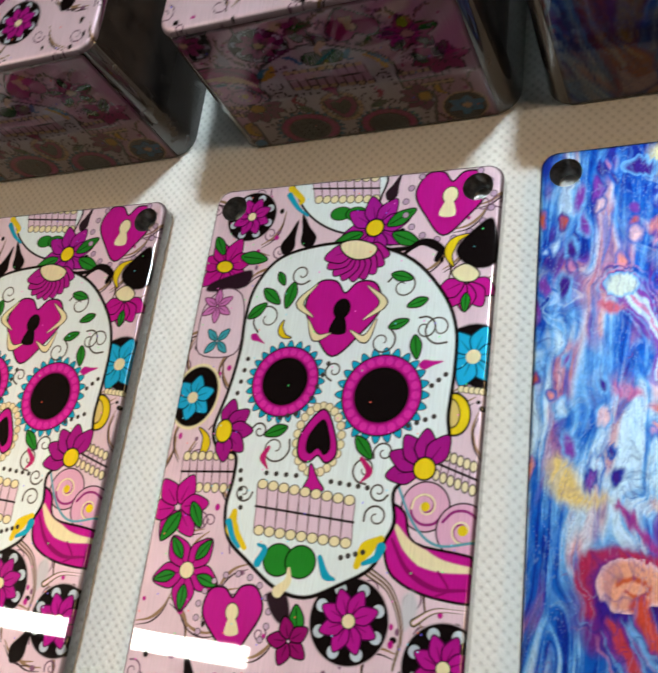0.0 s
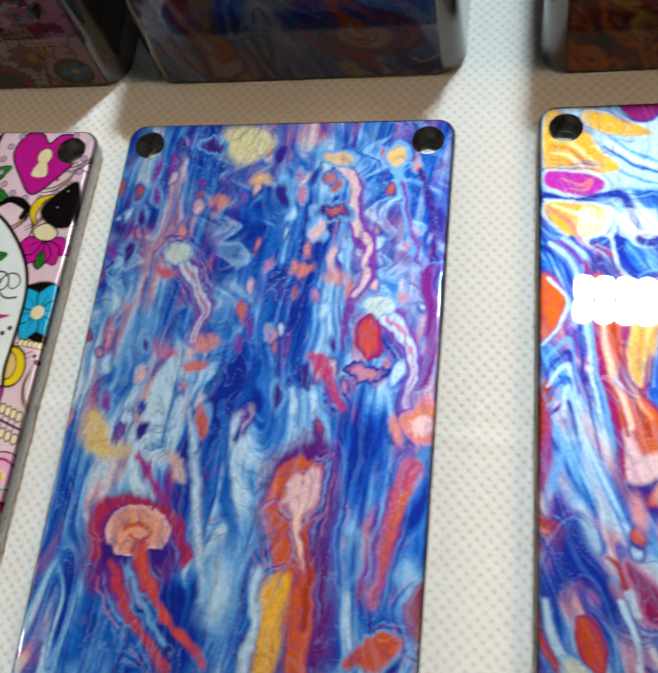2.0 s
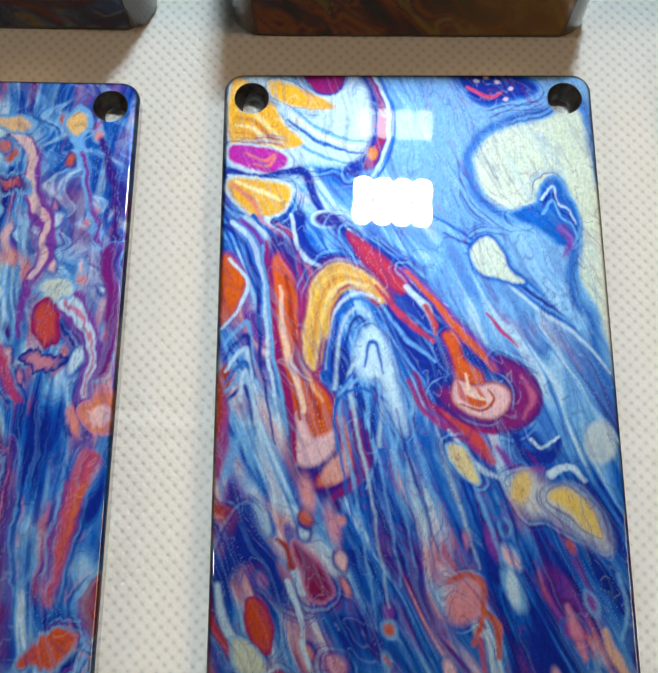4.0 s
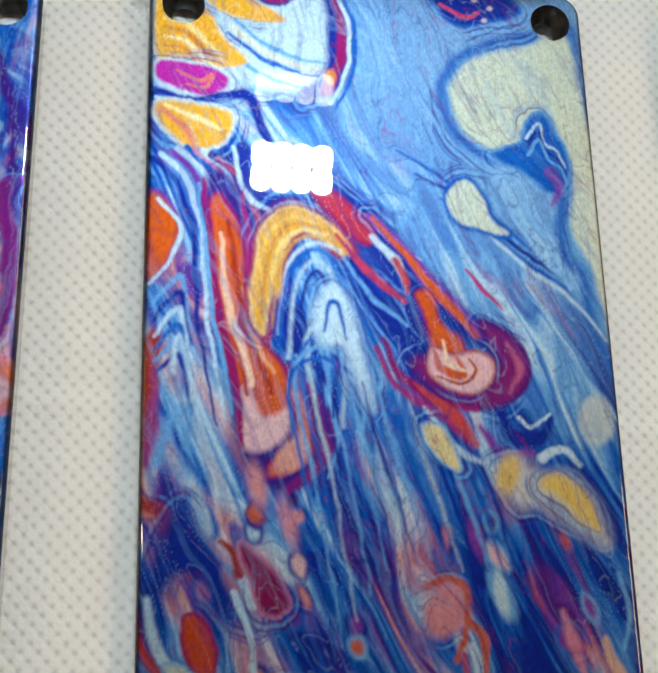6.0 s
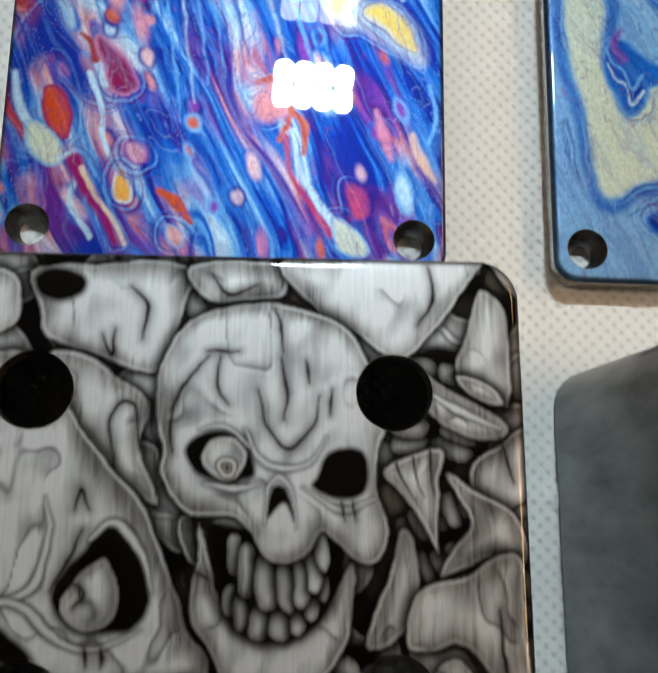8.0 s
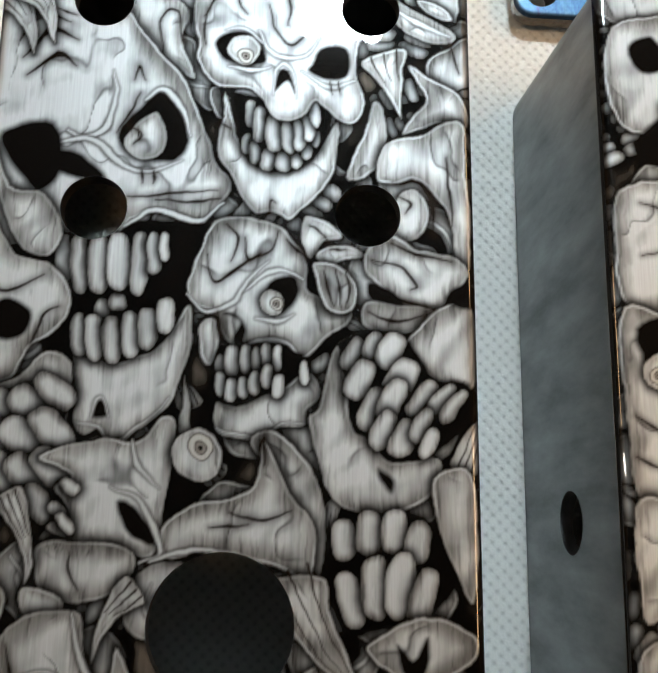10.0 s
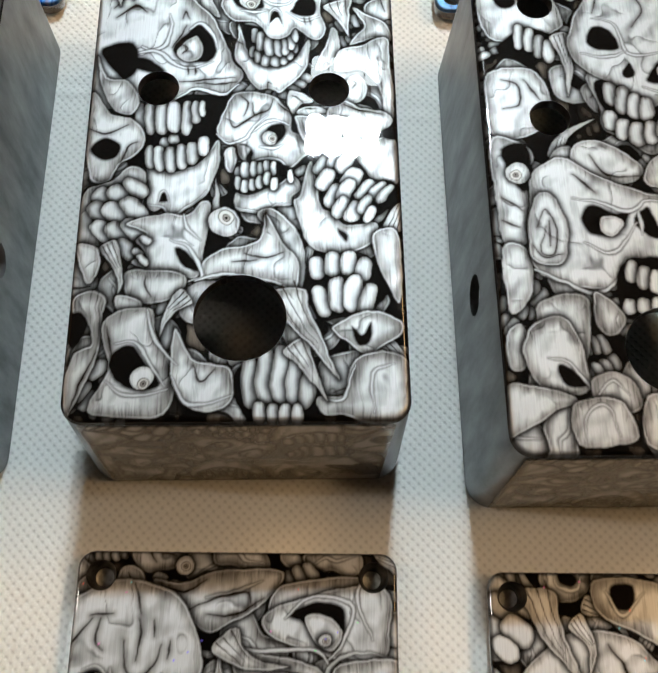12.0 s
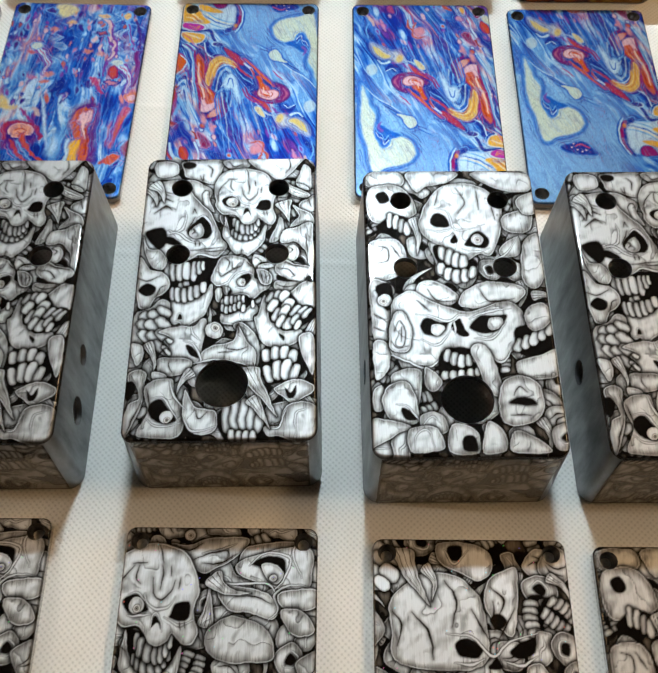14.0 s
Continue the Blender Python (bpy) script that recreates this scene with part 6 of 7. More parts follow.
    bones(sh, [(-0.1, 104.0), (7.9, 104.1), (13.1, 106.5), (8.6, 108.8), (3.1, 112.1), (-0.2, 113.1)], [(16.2, 102.5), (20.2, 100.8), (24.2, 103.3), (24.8, 107.9), (20.4, 109.0), (16.3, 106.6)], [(11.9, 107.7), (16.4, 106.0), (21.6, 107.3), (23.6, 113.6), (19.7, 115.2), (12.3, 115.1)], [(26.1, 105.6), (33.5, 106.9), (34.5, 115.5), (25.0, 115.3)], [(38.1, 104.7), (43.0, 108.3), (43.0, 115.1), (35.6, 115.5)], [(46.2, 108.3), (52.5, 109.6), (57.9, 115.4), (45.1, 115.4)])
    ridge(sh, [(13.5, 114.5), (15.0, 108.9), (18.4, 107.8), (19.9, 113.5)], [(17.0, 105.5), (20.0, 102.6), (22.9, 105.6)], w=0.5)
    pit(sh, [(29.3, 114.8), (29.9, 110.3), (33.1, 109.8), (34.1, 114.9)], 0.4)
    return sh.rgb


def bone_c(u, v):
    sh = heap(u, v, 83)
    bones(sh, [(0.7, 5.8), (6.9, 4.7), (8.5, 10.4), (6.5, 12.6), (2.0, 12.6)], [(9.1, 3.5), (13.1, 4.1), (14.1, 8.1), (11.3, 9.8), (8.3, 8.1)], [(-0.5, 9.2), (5.1, 10.4), (4.5, 14.9), (0.2, 17.1)], [(15.6, 5.8), (21.9, 6.4), (27.6, 4.2), (34.5, 3.6), (41.4, 3.6), (42.2, 5.9), (38.2, 10.5), (32.7, 13.9), (27.1, 16.1), (21.1, 10.4)], [(41.5, 7.1), (49.5, 5.4), (56.5, 4.8), (61.1, 6.0), (56.5, 9.4), (47.3, 10.5), (39.4, 12.8)], [(38.3, 12.8), (46.2, 9.4), (54.2, 7.1), (63.4, 7.2), (64.5, 15.1), (62.1, 23.9), (56.6, 22.8), (52.1, 20.6), (40.7, 17.2)], [(31.8, 19.4), (40.8, 20.5), (49.9, 22.7), (53.3, 28.1), (51.1, 31.3), (43.4, 29.1), (36.7, 28.0)])
    eyeball(sh, *(22.2, 3.0), 1.8)
    pit(sh, [(43.4, 12.8), (48.5, 10.0), (54.2, 10.6), (55.4, 15.1), (53.2, 19.5), (49.8, 17.3), (46.3, 13.9)], 0.6)
    bone(sh, [(46.8, 12.8), (51.9, 12.8), (54.8, 16.2), (52.6, 19.5), (49.2, 17.8)], 1.0, 1.4)
    eyeball(sh, *(51.2, 17.3), 1.3)
    ridge(sh, [(42.9, 13.3), (48.5, 8.8), (56.5, 10.6), (54.8, 17.8), (51.5, 21.7)], [(30.6, 17.7), (36.3, 19.4), (43.1, 19.4), (49.8, 19.5), (53.2, 23.8)], [(52.1, 23.8), (54.9, 20.6), (61.0, 21.7)], [(50.0, 31.3), (53.3, 28.1), (52.1, 22.7), (58.8, 19.5), (64.4, 20.6)], [(26.7, 9.3), (32.4, 8.2), (38.0, 5.9)], [(58.8, 4.9), (57.6, 9.4), (61.0, 17.3)], w=0.7)
    crease(sh, [(23.4, 11.6), (29.0, 9.3), (34.7, 8.2), (35.9, 10.5)], [(26.9, 12.7), (32.6, 12.7), (38.2, 9.4)], [(17.4, 7.0), (22.1, 8.2), (26.5, 5.9)], [(38.7, 23.8), (45.4, 23.8), (51.0, 26.0)], [(10.3, 4.7), (11.7, 7.6)], w=0.6)
    bones(sh, [(53.2, 22.7), (61.0, 20.6), (66.1, 21.7), (65.5, 27.1), (59.9, 28.1), (54.4, 27.1)], [(54.4, 28.1), (61.0, 28.1), (65.4, 34.5), (61.0, 36.5), (56.6, 34.4)])
    tusk(sh, [(29.3, 33.2), (30.0, 26.9), (30.2, 19.9)], 5.0)
    tusk(sh, [(30.6, 17.2), (35.3, 21.6), (43.2, 22.7)], 6.0)
    bone(sh, [(30.4, 34.3), (36.8, 30.1), (43.4, 31.2), (50.1, 34.4), (52.3, 40.5), (50.3, 44.5), (35.3, 44.4), (29.7, 40.4)], 1.0, 3.4)
    # the same grinning skull again, larger
    o, far = np.array((6.0, 26.8)), np.array((20.9, 26.9))
    size = np.linalg.norm(far - o) / 11.7
    kept = sh.u, sh.v
    sh.u, sh.v = (sh.u - o[0]) / size + 32.9, (sh.v - o[1]) / size + 21.5
    grinning_skull(sh)
    sh.u, sh.v = kept
    bones(sh, [(6, 66), (16, 62), (26, 70), (24, 84), (10, 86)], [(34, 58), (48, 54), (60, 64), (56, 80), (40, 80)], [(8, 90), (28, 88), (34, 104), (20, 114), (6, 108)], [(40, 86), (58, 84), (62, 104), (48, 114), (38, 104)])
    eyeball(sh, 47, 66, 3.0)
    pit(sh, [(12, 70), (18, 68), (20, 76), (14, 77)])
    return flecks(sh, 5).rgb * 1.4


def bone_d(u, v):
    sh = heap(u, v, 111)
    bones(sh, [(-17.4, 8.3), (-13.4, 7.2), (-13.6, 16.1), (-11.5, 20.4), (-13.8, 24.7), (-17.6, 22.6)], [(-12.3, 11.7), (-7.6, 7.2), (-3.2, 9.5), (-1.1, 14.0), (-4.7, 18.3), (-10.3, 19.4), (-13.6, 18.3)], [(-17.5, 16.1), (-12.4, 15.0), (-9.2, 20.5), (-10.5, 26.9), (-17.2, 28.9)], [(-10.3, 20.5), (-4.7, 19.4), (0.6, 24.8), (3.6, 31.1), (-2.2, 37.2), (-8.6, 35.2), (-12.8, 31.0)], [(22.7, 1.6), (34.3, 1.7), (39.7, 5.2), (40.2, 10.9), (35.2, 14.2), (27.6, 10.8), (22.2, 7.4)], [(5.3, 21.6), (10.1, 16.2), (17.2, 11.8), (26.3, 11.9), (32.7, 16.4), (36.4, 22.9), (35.3, 41.5), (8.4, 41.3), (5.8, 31.1)], [(38.6, 14.2), (43.6, 10.9), (48.8, 10.9), (46.4, 31.4), (41.2, 29.3), (37.0, 22.9)])
    pit(sh, [(-11.9, 16.1), (-9.0, 14.5), (-5.7, 16.1), (-9.1, 17.8)], 0.4)
    ridge(sh, [(-13.7, 19.4), (-8.1, 19.4), (-4.6, 16.1), (-2.2, 12.8)], [(-12.2, 7.2), (-13.0, 13.9), (-11.4, 19.4)], [(-10.3, 20.5), (-3.9, 25.8), (1.5, 29.0)], w=0.7)
    fangs(sh, ((-5.4, 8.3, 1.6, 4.1, 42), (-3.8, 10.0, 1.6, 4.1, 42), (-2.7, 12.3, 1.5, 4.1, 42), (-1.2, 4.9, 4.2, 6.7, -49), (2.3, 3.8, 4.0, 7.2, -49), (-0.8, 8.4, 4.0, 7.3, -49), (3.2, 7.8, 4.2, 7.8, -49), (7.3, 6.1, 4.0, 7.1, -49), (1.3, 11.7, 3.9, 7.0, -49), (5.6, 11.8, 4.2, 7.2, -49), (2.8, 15.3, 3.4, 6.1, -49),))
    eyeball(sh, *(-4.9, 30.0), 3.0)
    pit(sh, [(26.1, 2.8), (30.7, 2.8), (29.7, 7.4), (25.7, 6.8)], 0.5)
    ridge(sh, [(24.8, 3.9), (27.8, 8.5), (32.9, 4.0)], w=0.6)
    tusk(sh, [(9.9, 2.7), (11.7, 9.6), (15.2, 16.3), (19.1, 22.8)], 8.0)
    tusk(sh, [(17.4, 9.6), (20.5, 14.1), (19.9, 20.6)], 4.0)
    crease(sh, [(6.2, 24.8), (9.2, 29.1), (7.7, 35.3)], [(23.9, 14.1), (27.7, 20.7), (25.8, 29.2)], [(39.5, 16.4), (43.4, 20.8), (41.6, 26.1)], [(12.8, 24.9), (17.9, 31.2), (19.3, 39.4)], w=0.8)
    pit(sh, [(38.2, 27.2), (41.8, 25.1), (44.2, 27.7), (41.1, 30.3)], 0.5)
    pit(sh, [(26.3, 34.7), (30.6, 33.1), (35.3, 36.0), (33.6, 39.3), (28.1, 38.7)], 0.5)
    pit(sh, [(44.2, 37.3), (48.0, 33.9), (53.0, 33.2), (51.8, 37.9), (46.8, 39.6)], 0.5)
    pit(sh, [(36.8, 42.6), (39.2, 39.3), (41.0, 42.6)], 0.4)
    ridge(sh, [(23.7, 31.4), (32.0, 32.7), (38.5, 38.6), (44.5, 33.9), (53.9, 31.1)], [(25.9, 40.7), (31.4, 41.3), (35.7, 39.3)], [(42.5, 40.6), (48.0, 41.5), (53.1, 38.5)], w=0.8)
    crease(sh, [(32.6, 23.7), (35.1, 29.2), (37.6, 33.3)], [(46.9, 23.6), (43.5, 29.2), (41.1, 33.3)], [(40.0, 20.8), (39.9, 30.6)], w=0.7)
    bones(sh, [(4, 58), (18, 54), (28, 66), (20, 82), (6, 80)], [(32, 56), (50, 58), (62, 70), (54, 86), (36, 82)], [(6, 88), (26, 86), (32, 104), (18, 114), (5, 108)], [(38, 90), (56, 90), (62, 106), (48, 114)])
    eyeball(sh, 14, 66, 3.0)
    return flecks(sh, 6).rgb * 1.4


def shaded_bone_front(u, v):
    """The near wall: the same drawing, carried on over the edge, its brownish shade put into the ink."""
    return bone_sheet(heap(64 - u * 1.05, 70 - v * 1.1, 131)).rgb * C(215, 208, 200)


# -- sugar skulls --
BLACK, HOT, DUSTY, WHITE = C(14, 8, 10), C(190, 24, 142), C(238, 212, 226), C(226, 238, 240)
TEAL, GREEN, BUTTER, LEMON, WINE = C(20, 160, 195), C(36, 130, 40), C(232, 222, 180), C(226, 200, 30), C(140, 14, 100)


def petals(sh, x, y, r, n, colour, line=BLACK, start=0.0, fat=0.36, from_turn=0, to_turn=360):
    for k in range(n):
        a = from_turn + (to_turn - from_turn) * (k + 0.5) / n + start
        sh.blob(at(x, y, a, r, [(0.12, 0), (0.5, -fat * 0.8), (0.85, -fat * 0.5), (1.05, 0), (0.85, fat * 0.5), (0.5, fat * 0.8)]), colour, 0.12, line, 0.28)
        sh.stroke(at(x, y, a, r, [(0.25, 0), (0.7, 0)]), colour * 0.35, 0.3, 0.1)


def disc_flower(sh, x, y, r):
    sh.oval(x, y, r, r, BLACK, 0, 0.15, DUSTY * 0.6, 0.2)
    for k in range(8):
        a = 2 * math.pi * (k + 0.5) / 8
        sh.oval(x + 0.78 * r * math.cos(a), y + 0.78 * r * math.sin(a), r * 0.15, r * 0.15, C(190, 205, 215), 0, 0.12)
    petals(sh, x, y, r * 0.72, 8, C(176, 24, 140), C(70, 4, 60), 0, 0.34)
    sh.oval(x, y, r * 0.16, r * 0.16, BUTTER, 0, 0.12, BLACK, 0.2)


def heart(sh, x, y, r, turn, colour, hole):
    sh.blob(at(x, y, turn, r, [(0, 1.05), (-0.55, 0.5), (-0.95, -0.15), (-0.75, -0.75), (-0.3, -0.8), (0, -0.5), (0.3, -0.8), (0.75, -0.75), (0.95, -0.15), (0.55, 0.5)]), colour, 0.15, BLACK, 0.4)
    sh.oval(*at(x, y, turn, r, [(0, -0.12)])[0], r * 0.2, r * 0.24, hole, turn, 0.12, BLACK, 0.2)
    sh.blob(at(x, y, turn, r, [(-0.08, 0), (0.08, 0), (0.22, 0.48), (-0.22, 0.48)]), hole, 0.1)


def spiral(sh, x, y, r, turn, colour=None, wide=0.42):
    pts = [(x + r * (1 - k / 15) * math.cos(radians(turn + 38 * k)), y + r * (1 - k / 15) * math.sin(radians(turn + 38 * k))) for k in range(13)]
    sh.stroke(pts, C(70, 66, 60) if colour is None else colour, wide, wide * 0.6, 0.12)


def leaf(sh, x, y, r, turn):
    sh.blob(at(x, y, turn, r, [(-1, 0), (-0.3, -0.42), (0.4, -0.35), (1.05, 0), (0.4, 0.35), (-0.3, 0.42)]), GREEN, 0.12, BLACK, 0.3)
    sh.stroke(at(x, y, turn, r, [(-0.8, 0), (0.8, 0)]), C(14, 60, 16), 0.3, 0.15)


def moon(sh, x, y, r, turn, colour=LEMON):
    sh.blob(at(x, y, turn, r, [(0.1, -1), (0.75, -0.6), (1, 0), (0.75, 0.6), (0.1, 1), (0.45, 0.5), (0.5, 0), (0.45, -0.5)]), colour, 0.12, BLACK, 0.25)


def drop(sh, x, y, r, turn, colour=BLACK):
    sh.blob(at(x, y, turn, r, [(0, -1.1), (0.22, -0.2), (0.42, 0.5), (0, 0.95), (-0.42, 0.5), (-0.22, -0.2)]), colour, 0.15)


def lollipop(sh, x, y, r, turn):
    sh.oval(x, y, r, r, C(222, 170, 200), 0, 0.15, BLACK, 0.3)
    spiral(sh, x, y, r * 0.85, turn, C(150, 40, 120), 0.55)
    spiral(sh, x, y, r * 0.6, turn + 150, BUTTER, 0.45)
    sh.oval(x, y, r * 0.2, r * 0.2, LEMON, 0, 0.1)


def ringed_eye(sh, x, y, r):
    n = 24
    for k in range(n):
        a = 360 * k / n
        sh.blob(at(x, y, a, r, [(0.75, -0.12), (1.05, -0.09), (1.2, 0), (1.05, 0.09), (0.75, 0.12)]), TEAL, 0.1, C(10, 60, 80), 0.2)
    sh.oval(x, y, r, r, HOT, 0, 0.15, BLACK, 0.3)
    for k in range(22):
        a = 2 * math.pi * k / 22
        sh.oval(x + 0.87 * r * math.cos(a), y + 0.87 * r * math.sin(a), r * 0.1, r * 0.1, C(216, 50, 165), 0, 0.15)
    sh.oval(x, y, r * 0.7, r * 0.7, BLACK, 0, 0.15, WINE, 0.3)


def tooth_bar(sh, a, b, c, d, n, colour, tip):
    """A row of upright teeth between the corners a, b (far) and d, c (near)."""
    a, b, c, d = (np.array(q) for q in (a, b, c, d))
    for k in range(n):
        s0, s1 = (k + 0.1) / n, (k + 0.9) / n
        q = [a + (b - a) * s0, a + (b - a) * s1, d + (c - d) * s1, d + (c - d) * s0]
        mid = [(q[0] + q[3]) / 2, (q[1] + q[2]) / 2]
        sh.blob([q[0], q[1], mid[1], q[2], q[3], mid[0]], colour, 0.12, C(120, 90, 100), 0.2)
        for e in ((q[0] + q[1]) / 2, (q[2] + q[3]) / 2):
            sh.oval(e[0], e[1], np.linalg.norm(b - a) / n * 0.42, 0.85, tip, 0, 0.12, BLACK, 0.18)
    sh.stroke([(a + d) / 2 * 1.0, ((a + b + c + d) / 4), (b + c) / 2], BLACK, 0.45, 0.45)


def sugar_art(u, v):
    sh = Sheet(u, v, DUSTY)
    wash = cloud(u / 9, v / 9, 3)[:, None]
    sh.rgb *= 0.80 + 0.16 * wash
    rnd = random.Random(4)
    for k in range(330):
        x, y = rnd.uniform(0, 66), rnd.uniform(0, 118)
        kind = k % 5
        if kind == 0:
            spiral(sh, x, y, rnd.uniform(1.2, 2.6), rnd.uniform(0, 360), C(120, 84, 110), 0.35)
        elif kind == 1:
            a = rnd.uniform(0, 360)
            sh.stroke(at(x, y, a, 4.5, [(-1, 0), (-0.3, 0.22), (0.4, 0.1), (1, -0.3)]), C(150, 120, 90), 0.2, 0.2, 0.1, 0.7)
            sh.stroke(at(x, y + 0.9, a, 4.2, [(-1, 0), (-0.3, 0.22), (0.4, 0.1), (1, -0.3)]), C(60, 40, 46), 0.15, 0.15, 0.1, 0.4)
        else:
            sh.oval(x, y, rnd.uniform(0.35, 0.7), rnd.uniform(0.35, 0.7), (BLACK, C(130, 90, 120), HOT)[k % 3], 0, 0.15)
    # what surrounds the skull
    sh.blob([(20.6, -2.2), (39.7, -0.8), (40.0, 6.3), (39.3, 13.3), (32.5, 12.9), (26.0, 9.5), (21.4, 4.1)], WHITE, 0.15, BLACK, 0.5)
    tooth_bar(sh, (23.4, -1.0), (39.5, 0.7), (40.1, 5.8), (25.0, 4.6), 8, C(222, 196, 214), BUTTER)
    sh.stroke([(18.8, 1.3), (21.9, 4.2), (21.6, 5.2)], LEMON, 1.6, 0.8)
    sh.stroke([(18.6, 2.9), (21.1, 6.2), (23.8, 8.4)], TEAL, 1.4, 0.6)
    sh.oval(*(31.7, 8.6), 2.2, 1.5, GREEN, 0, 0.15, BLACK, 0.2)
    sh.oval(*(35.2, 8.9), 2.2, 1.5, GREEN, 0, 0.15, BLACK, 0.2)
    disc_flower(sh, *(10.0, 7.5), 6.0)
    drop(sh, *(20.7, 13.7), 4.2, 15)
    drop(sh, *(24.3, 12.4), 4.4, -20)
    drop(sh, *(43.2, 3.5), 3.4, 20, C(40, 24, 34))
    petals(sh, *(40.1, 12.5), 7.0, 8, C(168, 30, 150), BLACK, 10, 0.34)
    for x, y, a in ((*(34.3, 14.8), 160), (*(45.5, 10.7), -30), (*(47.0, 15.6), 25)):
        leaf(sh, x, y, 3.2, a)
    sh.oval(*(39.9, 12.6), 1.8, 1.8, LEMON, 0, 0.12, BLACK, 0.4)
    heart(sh, *(55.4, 7.3), 7.6, 4, HOT, BUTTER)
    for k in range(16):
        a = radians(20 + 340 * k / 16)
        q = (55.2, 7.8)
        sh.oval(q[0] + 9.2 * math.sin(a), q[1] - 8.6 * math.cos(a), 0.6, 0.6, C(190, 160, 190), 0, 0.15, BLACK, 0.15)
    sh.blob([(57.7, 19.0), (61.5, 14.0), (64.9, 12.7), (66.1, 21.7), (61.4, 22.9)], BLACK, 0.3)
    moon(sh, *(59.1, 19.1), 3.6, 200)
    petals(sh, *(60.5, 25.6), 6.0, 5, HOT, BLACK, 0, 0.4, 10, 170)
    sh.blob([(57.5, 23.6), (60.0, 22.1), (62.7, 24.0), (61.8, 25.6), (59.1, 25.5)], BUTTER, 0.15, BLACK, 0.3)
    leaf(sh, *(60.6, 30.1), 1.8, 90)
    sh.blob([(59.3, 35.9), (66.1, 35.6), (67.5, 46.7), (62.5, 46.7), (59.9, 43.2)], BLACK, 0.3)
    petals(sh, *(63.1, 41.1), 5.8, 6, C(30, 170, 215), C(6, 50, 70), 20, 0.4)
    sh.oval(*(63.1, 41.2), 1.4, 1.4, BUTTER, 0, 0.12)
    for k in range(7):
        sh.oval((61.4, 47.5)[0] + k * 1.0, (61.4, 47.5)[1] + 0.12 * k, 0.6, 0.6, BUTTER, 0, 0.12, BLACK, 0.15)
    sh.oval(*(60.4, 52.3), 2.9, 3.8, LEMON, -10, 0.15, BLACK, 0.35)
    sh.oval(*(59.8, 52.1), 1.6, 2.6, C(214, 190, 120), -10, 0.15, BLACK, 0.2)
    tooth_bar(sh, (58.1, 59.4), (65.5, 62.1), (65.7, 66.3), (57.5, 63.4), 6, C(222, 196, 214), BUTTER)
    lollipop(sh, *(56.8, 69.4), 4.3, 20)
    lollipop(sh, *(63.9, 73.2), 4.6, 200)
    sh.stroke([(51.1, 65.5), (54.8, 72.4), (59.5, 76.0), (66.5, 75.0)], C(90, 160, 175), 0.5, 0.5)
    # roses
    sh.blob([(49.9, 70.2), (52.9, 70.9), (55.4, 76.1), (67.0, 78.3), (67.8, 84.4), (60.8, 84.7), (54.2, 82.9), (50.7, 79.3)], HOT, 0.2, BLACK, 0.5)
    sh.stroke([(51.7, 73.2), (54.8, 76.9), (60.0, 79.3), (67.2, 79.8)], BUTTER, 0.8, 0.8, 0.2, 3.0)
    sh.stroke([(51.2, 75.5), (54.6, 80.6), (59.8, 83.3), (65.3, 83.1)], WINE, 0.5, 0.5, 0.2, 1.0)
    sh.stroke([(60.2, 80.4), (62.2, 83.2), (60.0, 84.6)], WINE, 0.4, 0.4, 0.15)
    # left border
    sh.oval(*(4.4, 49.3), 5.2, 6.6, BLACK, 10, 0.2, BUTTER, 0.5)
    petals(sh, *(4.0, 49.6), 4.6, 6, C(30, 170, 215), C(6, 50, 70), 10, 0.4)
    sh.oval(*(3.8, 49.6), 1.2, 1.2, BUTTER, 0, 0.12)
    petals(sh, *(5.6, 19.3), 6.6, 7, HOT, BLACK, 12, 0.36)
    sh.oval(*(5.4, 19.5), 1.9, 1.3, LEMON, 10, 0.12, BLACK, 0.3)
    leaf(sh, *(12.4, 17.8), 3.2, 10)
    leaf(sh, *(3.3, 14.2), 2.4, 60)
    sh.blob([(2.6, 23.4), (7.7, 21.6), (12.6, 20.8), (11.5, 24.7), (2.6, 25.4)], C(40, 22, 34), 0.3)
    sh.blob([(2.8, 28.3), (6.5, 25.0), (11.0, 26.6), (12.6, 33.4), (11.7, 39.9), (3.3, 39.7), (2.0, 33.1)], C(228, 206, 222), 0.2, C(90, 60, 80), 0.3)
    petals(sh, *(5.5, 28.9), 3.6, 6, C(205, 120, 190), C(120, 60, 100), 0, 0.26)
    petals(sh, *(7.1, 37.0), 3.4, 4, C(60, 160, 180), C(30, 80, 90), 0, 0.26)
    moon(sh, *(6.6, 59.5), 3.4, 0)
    tooth_bar(sh, (4.4, 62.1), (16.6, 61.5), (17.8, 68.1), (4.8, 68.4), 7, C(220, 192, 208), BUTTER)
    petals(sh, *(5.4, 72.5), 6.6, 6, HOT, BLACK, 20, 0.38)
    leaf(sh, *(4.6, 76.2), 3.2, 120)
    leaf(sh, *(10.0, 73.6), 2.6, 60)
    petals(sh, *(10.2, 84.4), 7.2, 5, C(186, 24, 140), BLACK, -18, 0.4)
    for a in (18, 90, 162, 234, 306):
        q = (10.2, 84.4)
